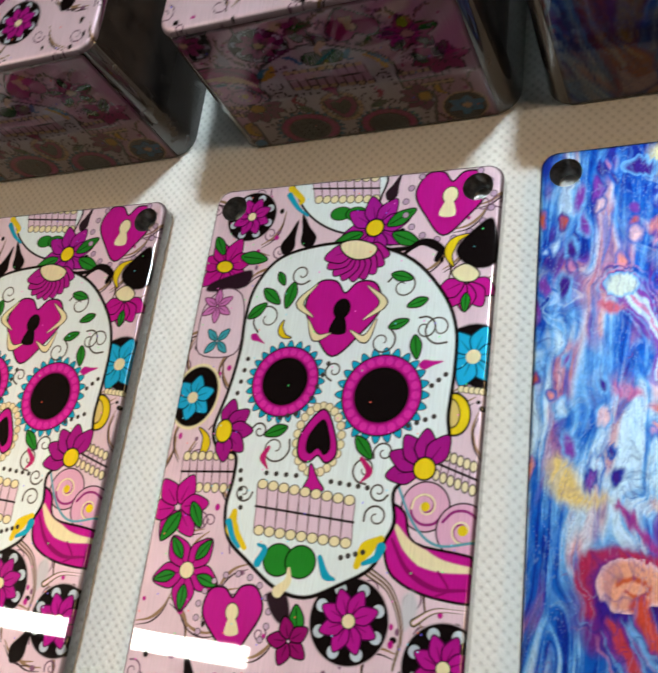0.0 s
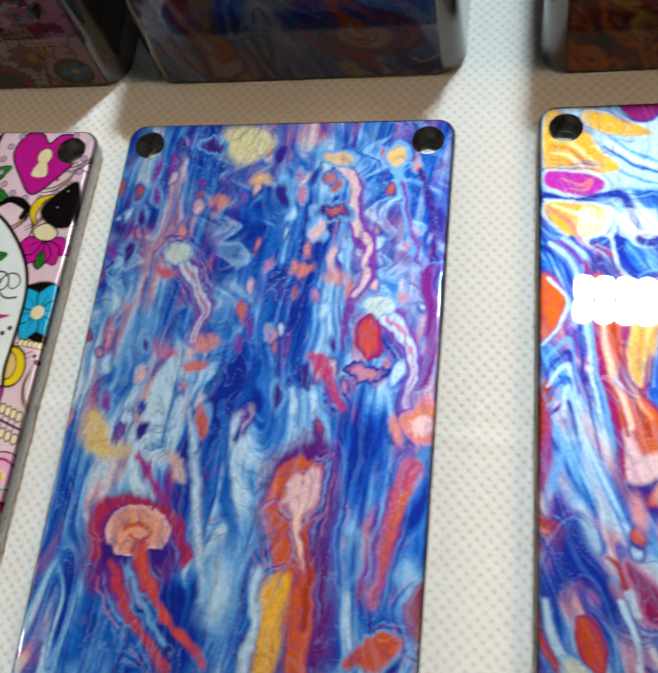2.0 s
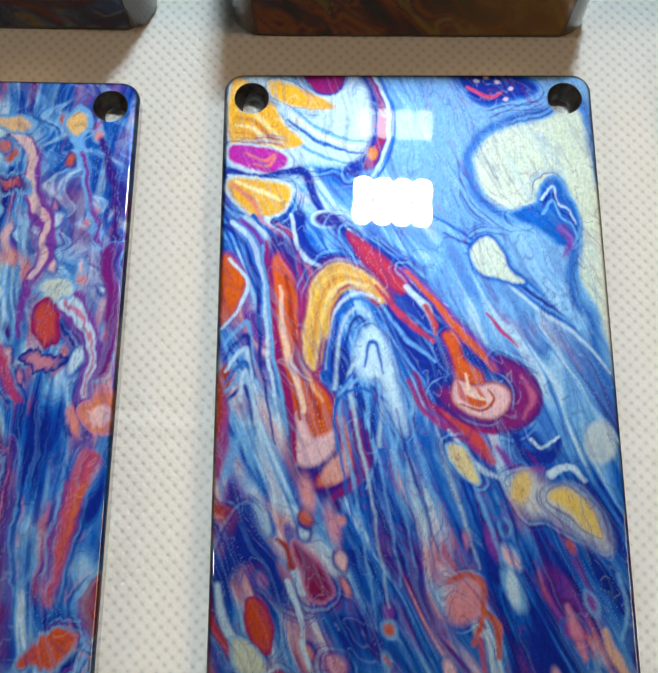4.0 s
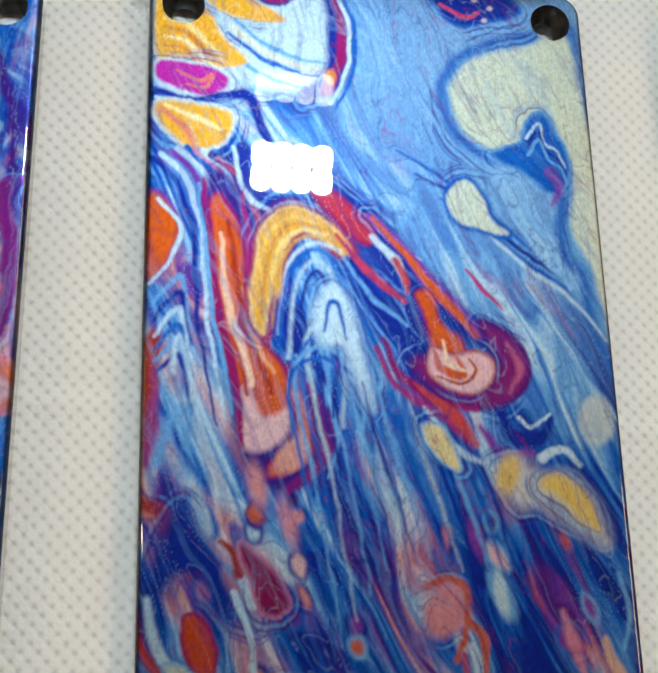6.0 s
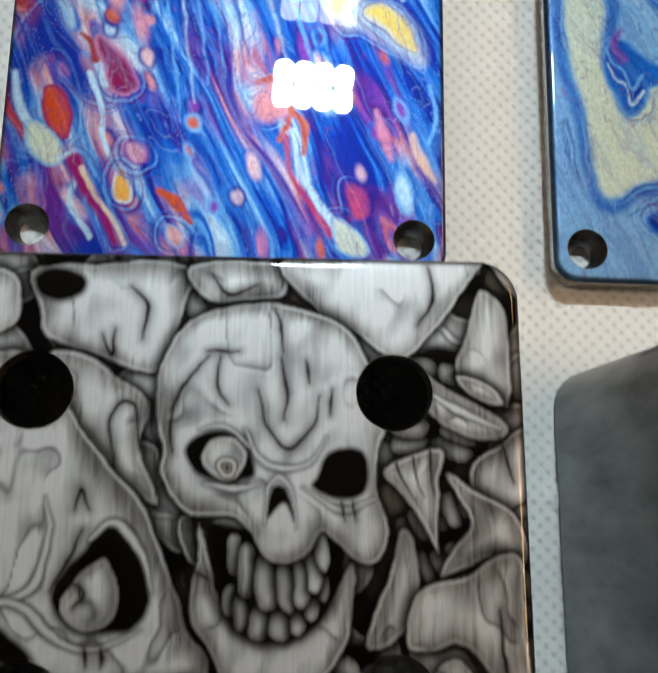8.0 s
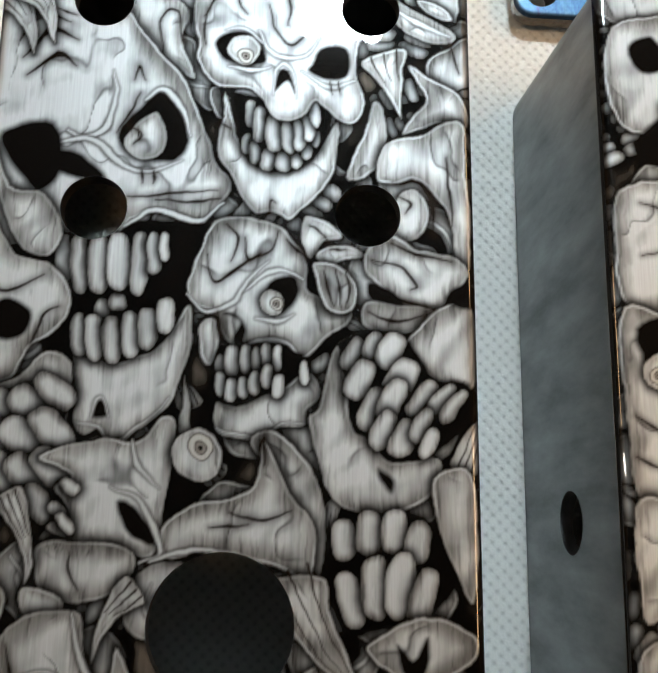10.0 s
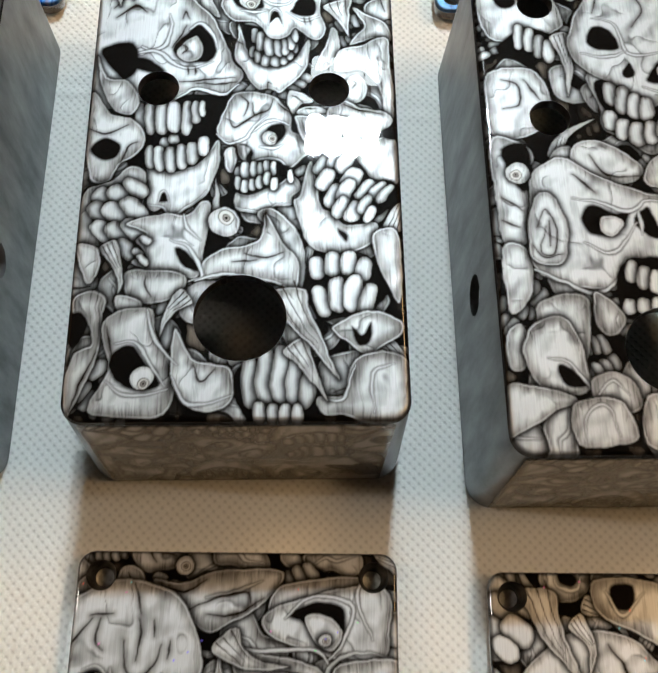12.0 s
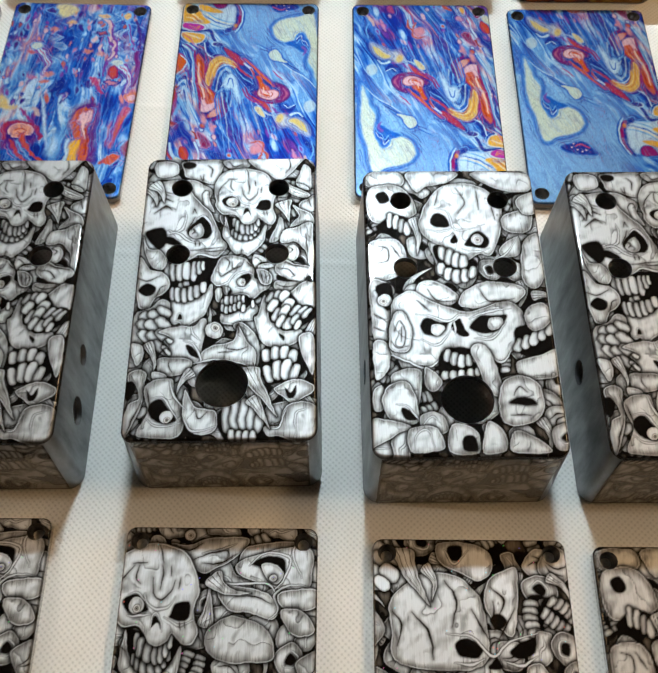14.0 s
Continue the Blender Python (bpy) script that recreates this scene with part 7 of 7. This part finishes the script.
        leaf(sh, q[0] + 5.0 * math.cos(radians(a)), q[1] + 5.0 * math.sin(radians(a)), 2.2, a)
    sh.oval(*(10.2, 84.4), 1.5, 1.5, BUTTER, 0, 0.12, BLACK, 0.2)
    heart(sh, *(21.7, 91.8), 6.4, -8, HOT, BUTTER)
    for k in range(14):
        q = (21.6, 91.5)
        a = radians(-140 + 280 * k / 14)
        sh.oval(q[0] + 7.6 * math.sin(a), q[1] - 7.4 * math.cos(a), 0.5, 0.5, C(196, 170, 196), 0, 0.12, BLACK, 0.15)
    disc_flower(sh, *(44.9, 90.2), 7.4)
    disc_flower(sh, *(62.6, 95.9), 7.2)
    sh.blob([(54.3, 85.8), (56.0, 84.2), (57.3, 87.1), (55.1, 90.7)], C(200, 200, 208), 0.6)
    for k in range(4):
        sh.stroke([(47.3, 81.3), (52.0, 84.4), (54.7, 90.8), (53.9, 97.1)], (BLACK, C(150, 130, 100), DUSTY, C(120, 100, 80))[k], 1.8 - 0.45 * k, 0.4, 0.12)
    for k in range(3):
        sh.stroke([(56.8, 89.2), (60.4, 86.9), (65.8, 86.6)], (BLACK, C(160, 140, 100), DUSTY)[k], 1.5 - 0.45 * k, 0.4, 0.12)
    sh.blob([(28.2, 87.0), (32.1, 86.8), (33.5, 91.2), (31.5, 92.0), (29.3, 89.9)], C(40, 24, 34), 0.3)
    leaf(sh, *(35.0, 91.5), 3.0, 80)
    petals(sh, *(33.9, 94.8), 4.0, 5, WINE, BLACK, 0, 0.4)
    sh.stroke([(45.3, 20.8), (50.2, 16.7), (54.5, 18.4), (54.0, 20.7)], BLACK, 0.4, 1.2, 0.15, 2.0)
    sh.stroke([(43.0, 18.3), (49.4, 17.6)], BLACK, 1.6, 0.6)
    drop(sh, *(54.9, 100.8), 5.0, 25)
    drop(sh, *(15.0, 103.5), 5.0, -20)
    disc_flower(sh, *(40.8, 105.5), 6.0)
    # the skull
    sh.blob([(30.3, 16.0), (40.0, 17.0), (49.0, 20.9), (55.7, 28.2), (58.9, 35.4), (59.4, 44.1), (59.0, 52.5), (59.5, 57.8), (56.5, 62.2), (50.4, 66.3), (50.9, 72.5), (49.3, 76.3), (47.6, 80.6), (42.0, 84.0), (35.8, 86.7), (29.6, 85.5), (23.2, 81.3), (18.3, 77.4), (16.7, 71.8), (17.3, 66.1), (16.7, 61.1), (12.4, 59.8), (10.7, 56.0), (12.5, 48.0), (13.6, 39.0), (13.4, 32.4), (14.5, 24.8), (19.5, 18.4)], WHITE, 0.2, BLACK, 0.75)
    petals(sh, *(36.7, 17.2), 7.0, 9, C(176, 30, 140), BLACK, 0, 0.36, 5, 175)
    sh.blob([(32.9, 15.9), (36.4, 15.3), (40.7, 17.0), (39.9, 19.1), (36.7, 19.5), (34.0, 18.1)], BUTTER, 0.15, BLACK, 0.35)
    heart(sh, *(35.0, 31.6), 8.6, 4, HOT, BLACK)
    for a, b, c in (((28.7, 24.9), (25.4, 29.0), (28.7, 32.1)), ((40.2, 25.8), (43.9, 29.6), (40.1, 33.1)), ((27.9, 32.8), (30.1, 36.6), (33.3, 35.9)), ((42.9, 33.2), (40.9, 37.2), (37.6, 35.4))):
        sh.stroke([a, b, c], BLACK, 0.5, 0.5, 0.12, 2.1)
        sh.stroke([a, b, c], BUTTER, 0.2, 0.2, 0.12, 1.5)
    ringed_eye(sh, *(24.8, 46.0), 7.2)
    ringed_eye(sh, *(45.8, 48.7), 7.9)
    for k in range(22):
        a = radians(360 * k / 22)
        q = (34.1, 57.7)
        sh.oval(q[0] + 4.7 * math.sin(a), q[1] - 6.6 * math.cos(a), 0.75, 0.75, BUTTER, 0, 0.12, C(130, 120, 90), 0.2)
    sh.blob([(34.3, 51.9), (37.1, 56.3), (38.0, 60.4), (36.3, 62.1), (34.4, 60.7), (32.5, 62.1), (30.4, 60.9), (30.4, 56.7)], HOT, 0.15, BLACK, 0.4)
    sh.blob([(34.6, 53.7), (36.3, 56.7), (36.8, 59.6), (35.6, 60.8), (34.2, 59.6), (32.7, 60.7), (31.6, 59.6), (32.0, 56.7)], BLACK, 0.15)
    sh.blob([(33.3, 62.7), (34.9, 65.4), (36.4, 67.5), (32.7, 67.3), (33.2, 65.4)], HOT, 0.15, BLACK, 0.3)
    tooth_bar(sh, (22.5, 66.8), (43.3, 69.2), (43.6, 76.9), (23.3, 75.7), 9, C(222, 196, 214), BUTTER)
    for x, y, a in ((*(29.4, 80.9), 0), (*(34.0, 80.9), 0)):
        sh.oval(x, y, 2.9, 2.8, GREEN, a, 0.15, BLACK, 0.3)
    sh.stroke([(31.9, 82.3), (32.0, 84.6), (30.3, 86.5)], BUTTER, 0.6, 2.2)
    sh.stroke([(18.5, 72.6), (18.6, 75.8), (21.9, 79.2)], LEMON, 1.2, 1.0, 0.15, 2.8)
    sh.stroke([(17.6, 74.6), (19.0, 77.4), (20.6, 79.1)], TEAL, 1.4, 0.8)
    sh.stroke([(49.2, 75.6), (46.6, 77.6), (45.1, 80.7)], LEMON, 1.2, 1.2, 0.15, 2.8)
    sh.stroke([(49.4, 77.1), (48.6, 79.0), (46.3, 80.2)], TEAL, 1.8, 0.8)
    for q, r, a in (((24.8, 22.3), 2.6, 40), ((47.6, 26.2), 3.4, 200), ((18.4, 32.1), 3.6, 120), ((56.0, 35.3), 3.4, 60), ((44.6, 37.8), 3.0, 300), ((35.3, 43.8), 2.1, 100), ((25.0, 59.7), 3.4, 330), ((47.8, 59.9), 2.2, 150), ((19.7, 68.7), 2.0, 0), ((47.7, 71.8), 2.4, 160), ((21.0, 56.4), 1.8, 200), ((44.4, 63.2), 2.8, 80), ((47.6, 67.1), 2.0, 20), ((53.1, 35.3), 2.6, 240)):
        spiral(sh, *q, r, a)
    for q, r, a in (((18.5, 27.1), 2.6, 40), ((22.9, 27.0), 2.8, 100), ((15.6, 30.4), 2.4, -40), ((20.2, 23.1), 1.6, 60), ((47.2, 24.0), 2.2, 15), ((51.1, 29.8), 2.0, 160), ((51.7, 39.0), 2.3, 80), ((24.7, 56.3), 2.4, 160), ((43.6, 59.0), 2.6, 50), ((47.6, 34.2), 2.0, -20)):
        leaf(sh, *q, r, a)
    drop(sh, *(16.8, 36.7), 2.0, 120, HOT)
    drop(sh, *(54.9, 42.5), 2.4, 80, HOT)
    moon(sh, *(23.6, 34.6), 2.2, 150)
    sh.stroke([(23.6, 59.7), (22.7, 61.8), (24.1, 63.9)], C(190, 30, 110), 0.8, 0.3, 0.12, 1.4)
    sh.stroke([(43.5, 61.2), (45.3, 63.6), (43.9, 65.6)], C(190, 30, 110), 0.8, 0.3, 0.12, 1.4)
    sh.stroke([(25.2, 81.8), (26.3, 79.1), (24.8, 78.4)], TEAL, 1.6, 0.6)
    sh.stroke([(37.8, 79.8), (39.3, 82.8), (41.1, 83.4)], TEAL, 1.0, 0.6, 0.12, 1.6)
    petals(sh, *(12.8, 56.4), 6.2, 5, C(160, 24, 130), BLACK, 0, 0.36, -100, 100)
    sh.oval(*(12.8, 56.6), 1.7, 2.2, LEMON, 0, 0.15, BLACK, 0.3)
    petals(sh, *(55.9, 62.6), 7.0, 5, C(160, 24, 130), BLACK, 0, 0.36, 150, 320)
    sh.oval(*(55.9, 62.6), 1.9, 1.9, LEMON, 0, 0.15, BLACK, 0.35)
    for row, (a, b, n) in enumerate((((23.0, 64.7), (31.6, 65.0), 4), ((37.0, 65.7), (46.3, 66.7), 5), ((30.8, 50.7), (34.3, 41.1), 4), ((14.2, 49.8), (15.6, 39.9), 4), ((51.1, 55.0), (57.5, 52.5), 4), ((55.0, 47.4), (58.8, 44.1), 3), ((29.3, 52.5), (24.1, 53.8), 3), ((18.1, 63.6), (19.8, 72.6), 5), ((41.2, 79.7), (46.7, 78.0), 4))):
        for k in range(n):
            s = (k + 0.5) / n
            sh.oval(a[0] + (b[0] - a[0]) * s, a[1] + (b[1] - a[1]) * s, 0.5, 0.5, C(60, 56, 54), 0, 0.15)
    return flecks(sh, 7, 130).rgb


def shaded_sugar_front(u, v):
    # power and tint darken the print: the near wall's shade put into its colours
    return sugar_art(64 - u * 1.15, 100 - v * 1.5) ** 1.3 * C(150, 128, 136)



# ---- the room, closed round the table ----
def room():
    tagged(slab("floor", 6.4, 6.4, 0.1, (0, 0, -0.80), MAT_FLOOR), "brown floorboards under the table", "floor", kind="structure")
    tagged(slab("ceiling", 6.4, 6.4, 0.1, (0, 0, 2.05), MAT_CEILING), "plain dim ceiling with lamps", "ceiling", kind="structure")
    for name, w, d, at in (("wall_north", 6.4, 0.1, (0, 3.15, 0.625)), ("wall_south", 6.4, 0.1, (0, -3.15, 0.625)), ("wall_east", 0.1, 6.2, (3.15, 0, 0.625)), ("wall_west", 0.1, 6.2, (-3.15, 0, 0.625))):
        tagged(slab(name, w, d, 2.75, at, MAT_WALL), "warm beige painted wall", "wall", kind="structure")


def table():
    base = tagged(new("table"), "wooden table covered with a white cloth", "table")
    base.location = (0, -0.1, -0.75)
    part("tabletop", box_bm(1.7, 1.1, 0.03, (0, 0, 0.7315), 0.003), MAT_WOOD, base)
    for sx in (-1, 1):
        for sy in (-1, 1):
            part("leg", box_bm(0.05, 0.05, 0.7165, (0.78 * sx, 0.48 * sy, 0.35825), 0.004), MAT_WOOD, base)


def cloth():
    """One sheet with soft waves and pressed fold lines, hanging over the table's edges."""
    folds_y, folds_x = (-0.0615, -0.142, 0.151), (-0.30, 0.245)
    ys = np.unique(np.concatenate([np.linspace(-0.78, 0.58, 190)] + [f + np.linspace(-0.006, 0.006, 25) for f in folds_y]))
    xs = np.unique(np.concatenate([np.linspace(-0.95, 0.95, 260)] + [f + np.linspace(-0.006, 0.006, 25) for f in folds_x]))
    nx, ny = len(xs), len(ys)
    x, y = np.meshgrid(xs, ys)
    z = 0.00025 * np.sin(x * 23 + 1.3 * np.sin(y * 17)) * np.sin(y * 19) - 0.0004
    for axis, lines in ((y, folds_y), (x, folds_x)):
        for line in lines:
            z = z + 0.00034 * np.exp(-((axis - line) / 0.0016) ** 2) - 0.00018 * np.exp(-((axis - line - 0.003) / 0.002) ** 2)
    over = np.maximum(np.abs(x) - 0.855, 0) + np.maximum(np.abs(y + 0.1) - 0.555, 0)
    z = z - over * 1.6
    i = np.arange(nx * ny).reshape(ny, nx)
    faces = np.stack([i[:-1, :-1], i[:-1, 1:], i[1:, 1:], i[1:, :-1]], -1).reshape(-1, 4)
    ob = mesh_object("tablecloth", np.stack([x, y, z], -1).reshape(-1, 3), faces.tolist(), [MAT_CLOTH], True)
    tagged(ob, "white dimpled non-woven tablecloth with faint fold lines", "tablecloth")


def led(name, w, l, r, x, y, mat, base):
    """One flat LED module with rounded corners."""
    verts, faces = loft([[(a + x, b + y, c) for a, b, c in rounded_ring(w, l, r, z)] for z in (0.0018, 0.0040)], True)
    ob = mesh_object(name, verts, faces, [mat])
    ob.parent = base


def work_lamp():
    base = tagged(new("work_lamp"), "black hanging work lamp with bright white LED chips", "lamp")
    base.location = LAMP_AT
    part("housing", box_bm(0.14, 0.20, 0.018, (0, 0.045, 0.013), 0.004), MAT_HOUSING, base)
    part("cable", box_bm(0.006, 0.006, 1.23, (0, 0.045, 0.635)), MAT_HOUSING, base)
    for col in range(4):
        for row in range(2):
            led("led_chip", 0.0205, 0.0285, 0.0092, -0.0315 + col * 0.021, -0.012 + row * 0.025, MAT_LED, base)
        led("dim_led_chip", 0.0195, 0.036, 0.008, -0.0315 + col * 0.021, 0.092, MAT_LED_DIM, base)


def ceiling_tube():
    base = tagged(new("tube_light"), "long white fluorescent ceiling tube light", "ceiling light")
    base.location = (-1.80, -0.115, 1.955)
    part("housing", box_bm(1.30, 0.07, 0.05, (0, 0, 0.015), 0.004), MAT_HOUSING, base)
    part("tube", box_bm(1.22, 0.052, 0.02, (0, 0, -0.021), 0.006), MAT_TUBE, base)


def warm_panels():
    for x, y in ((1.7, -0.1), (1.7, 0.9), (-2.6, 0.3)):
        base = tagged(new("panel_light"), "square warm white ceiling panel light", "ceiling light", "ceiling panel lights")
        base.location = (x, y, 1.98)
        part("frame", box_bm(0.64, 0.64, 0.03, (0, 0, 0), 0.003), MAT_HOUSING, base)
        part("diffuser", box_bm(0.58, 0.58, 0.008, (0, 0, -0.018)), MAT_PANEL, base)
        lamp = bpy.data.lights.new("panel_light_glow", "AREA")
        lamp.shape, lamp.size, lamp.energy, lamp.color = "SQUARE", 0.58, WARM_WATTS, (1.0, 0.63, 0.31)
        ob = new("panel_light_glow", lamp)
        ob.location = (x, y, 1.95)


room()
table()
cloth()
work_lamp()
ceiling_tube()
warm_panels()


# ---- the goods on the table ----
LID_W, LID_L, LID_H = 0.066, 0.1175, 0.0045
BOX_W, BOX_L, BOX_H = 0.064, 0.1172, 0.0395
FOOT_W, FOOT_L = 0.0668, 0.1200


def lid(art, look_of, step, edge_mat=None):
    base = tagged(new("enclosure_lid"), look_of, "box lid", "printed lids")
    holes = [(sx * (LID_W / 2 - 0.0050), sy * (LID_L / 2 - 0.0050), 0.0031) for sx in (-1, 1) for sy in (-1, 1)]
    p = printed_panel("printed_face", LID_W, LID_L, 0.0035, 0.0009, step, holes, art, base, "glossy lacquered print")
    p.location = (0, 0, LID_H)
    verts, faces = loft([rounded_ring(LID_W - 0.0012, LID_L - 0.0012, 0.0032, 0.0), rounded_ring(LID_W - 0.0002, LID_L - 0.0002, 0.0035, 0.0008), rounded_ring(LID_W - 0.00002, LID_L - 0.00002, 0.0035, LID_H - 0.0009)])
    rim = mesh_object("rim", verts, faces, [edge_mat or MAT_EDGE], True)
    rim.parent = base
    tagged(rim, "dark lacquered edge")
    for hx, hy, hr in holes:
        part("screw_hole", tube_bm(hr, 0.0019, 0.0040, (hx, hy, LID_H - 0.00002), lip=0.0002), MAT_BORE, base, "countersunk screw hole")
    return base


def enclosure(art, front_art, look_of, step, holes, side_holes, side_mat, front_step=0.0005):
    base = tagged(new("pedal_enclosure"), look_of, "metal box", "printed enclosures")
    top = printed_panel("printed_top", BOX_W, BOX_L, 0.0045, 0.0013, step, holes, art, base, "glossy lacquered print")
    top.location = (0, 0, BOX_H)
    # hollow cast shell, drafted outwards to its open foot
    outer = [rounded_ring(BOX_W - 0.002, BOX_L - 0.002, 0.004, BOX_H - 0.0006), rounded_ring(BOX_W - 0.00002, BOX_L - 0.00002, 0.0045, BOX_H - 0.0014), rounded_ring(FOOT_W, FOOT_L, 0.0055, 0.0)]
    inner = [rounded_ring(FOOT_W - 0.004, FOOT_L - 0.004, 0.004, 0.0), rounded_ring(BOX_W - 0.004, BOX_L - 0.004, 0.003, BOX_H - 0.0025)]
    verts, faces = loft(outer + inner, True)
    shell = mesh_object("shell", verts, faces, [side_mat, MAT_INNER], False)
    cutters = []
    for hx, hy, hr in holes:
        v, f = loft([[(hx + hr * math.cos(a), hy + hr * math.sin(a), z) for a in np.linspace(0, 2 * math.pi, 33)[:-1]] for z in (BOX_H - 0.01, BOX_H + 0.01)], True)
        cutters.append((v, f))
    for side, y, z, r in side_holes:
        ring = [(0, y + r * math.cos(a), z + r * math.sin(a)) for a in np.linspace(0, 2 * math.pi, 29)[:-1]]
        lo, hi = sorted((side * (BOX_W / 2 - 0.008), side * (BOX_W / 2 + 0.008)))
        cutters.append(loft([[(lo, b, c) for _, b, c in ring], [(hi, b, c) for _, b, c in ring]], True))
    verts, faces = [], []
    for v, f in cutters:
        faces += [tuple(k + len(verts) for k in q) for q in f]
        verts += v
    drill = mesh_object("drill", verts, faces, [MAT_BORE])
    cut = shell.modifiers.new("cut", "BOOLEAN")
    cut.object, cut.operation, cut.solver = drill, "DIFFERENCE", "EXACT"
    graph = bpy.context.evaluated_depsgraph_get()
    done = bpy.data.meshes.new_from_object(shell.evaluated_get(graph))
    shell.modifiers.clear()
    shell.data = done
    bpy.data.objects.remove(drill)
    done.polygons.foreach_set("use_smooth", [True] * len(done.polygons))
    done.set_sharp_from_angle(angle=radians(28))
    shell.parent = base
    tagged(shell, "plain grey metallic side walls")
    for hx, hy, hr in holes:
        part("hole_edge", tube_bm(hr - 0.00003, hr - 0.00003, 0.0024, (hx, hy, BOX_H - 0.00005), 40), MAT_BORE, base, "drilled hole edge")
    # printed near wall; the front art holds the wall's shade in its colours
    lean = math.atan2((FOOT_L - BOX_L) / 2, BOX_H)
    height = BOX_H - 0.0012
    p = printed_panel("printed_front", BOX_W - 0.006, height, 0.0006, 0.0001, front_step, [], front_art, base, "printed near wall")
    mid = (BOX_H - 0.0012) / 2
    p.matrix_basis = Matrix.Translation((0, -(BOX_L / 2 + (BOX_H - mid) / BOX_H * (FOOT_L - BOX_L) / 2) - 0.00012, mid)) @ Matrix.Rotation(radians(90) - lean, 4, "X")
    return base


def place(thing, x, y, turn):
    thing.matrix_basis = pose(x, y, 0, 0, 0, turn)
    return thing


POTS = [(-0.0182, 0.0440, 0.0040), (0.0182, 0.0440, 0.0040), (-0.0178, 0.0140, 0.0043), (0.0178, 0.0140, 0.0043), (0.0002, -0.0380, 0.0088)]
JACKS = [(1, -0.0165, 0.0205, 0.0040), (1, -0.0375, 0.0180, 0.0052), (-1, -0.0185, 0.021, 0.0046)]

S_LABEL = "drilled enclosure with black and white skull print on white cloth"
first = place(enclosure(bone_a, shaded_bone_front, S_LABEL, 0.00019, POTS, JACKS, MAT_SIDE), 0.0262, -0.1805, 4.16)
place(enclosure(bone_b, shaded_bone_front, S_LABEL, 0.00024, POTS, JACKS, MAT_SIDE), 0.1082, -0.1813, 3.9)
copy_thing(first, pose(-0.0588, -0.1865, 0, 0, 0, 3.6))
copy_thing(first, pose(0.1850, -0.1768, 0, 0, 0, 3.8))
A_LABEL = "lid with black and white skull print on white cloth"
first = place(lid(bone_c, A_LABEL, 0.00022), 0.0335, -0.3153, 2.9)
place(lid(bone_d, A_LABEL, 0.00024), 0.1184, -0.3144, 3.0)
copy_thing(first, pose(-0.0588, -0.3172, 0, 0, 0, 3.0))
place(lid(bone_b, A_LABEL, 0.0004), 0.1938, -0.3125, 3.0)
C_LABEL = "lid with blue, orange and purple fluid swirl print on cloth"
place(lid(swirl_b, C_LABEL, 0.00019), 0.0172, -0.0544, 3.1)
place(lid(swirl_a, C_LABEL, 0.00021), -0.0648, -0.0599, 2.0)
place(lid(swirl_c, C_LABEL, 0.00026), 0.0994, -0.0502, 3.2)
place(lid(swirl_d, C_LABEL, 0.00032), 0.1740, -0.0488, 3.2)
B_LABEL = "lid with pink and white sugar skull print on white cloth"
first = place(lid(sugar_art, B_LABEL, 0.00018), -0.1389, -0.0629, 0.9)
copy_thing(first, pose(-0.2190, -0.0650, 0, 0, 0, 0.9))
D_LABEL = "enclosure with blue and orange fluid swirl print on white cloth"
first = place(enclosure(swirl_c, shaded_swirl_front, D_LABEL, 0.0008, [], [], MAT_EDGE), -0.0690, 0.0725, 2.0)
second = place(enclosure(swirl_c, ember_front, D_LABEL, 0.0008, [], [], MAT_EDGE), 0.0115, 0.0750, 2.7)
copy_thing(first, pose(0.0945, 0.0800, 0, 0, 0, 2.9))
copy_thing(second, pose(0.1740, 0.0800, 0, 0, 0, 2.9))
F_LABEL = "enclosure with pink sugar skull print on white cloth"
first = place(enclosure(sugar_art, shaded_sugar_front, F_LABEL, 0.0004, [], [], MAT_EDGE), -0.1410, 0.0702, 1.8)
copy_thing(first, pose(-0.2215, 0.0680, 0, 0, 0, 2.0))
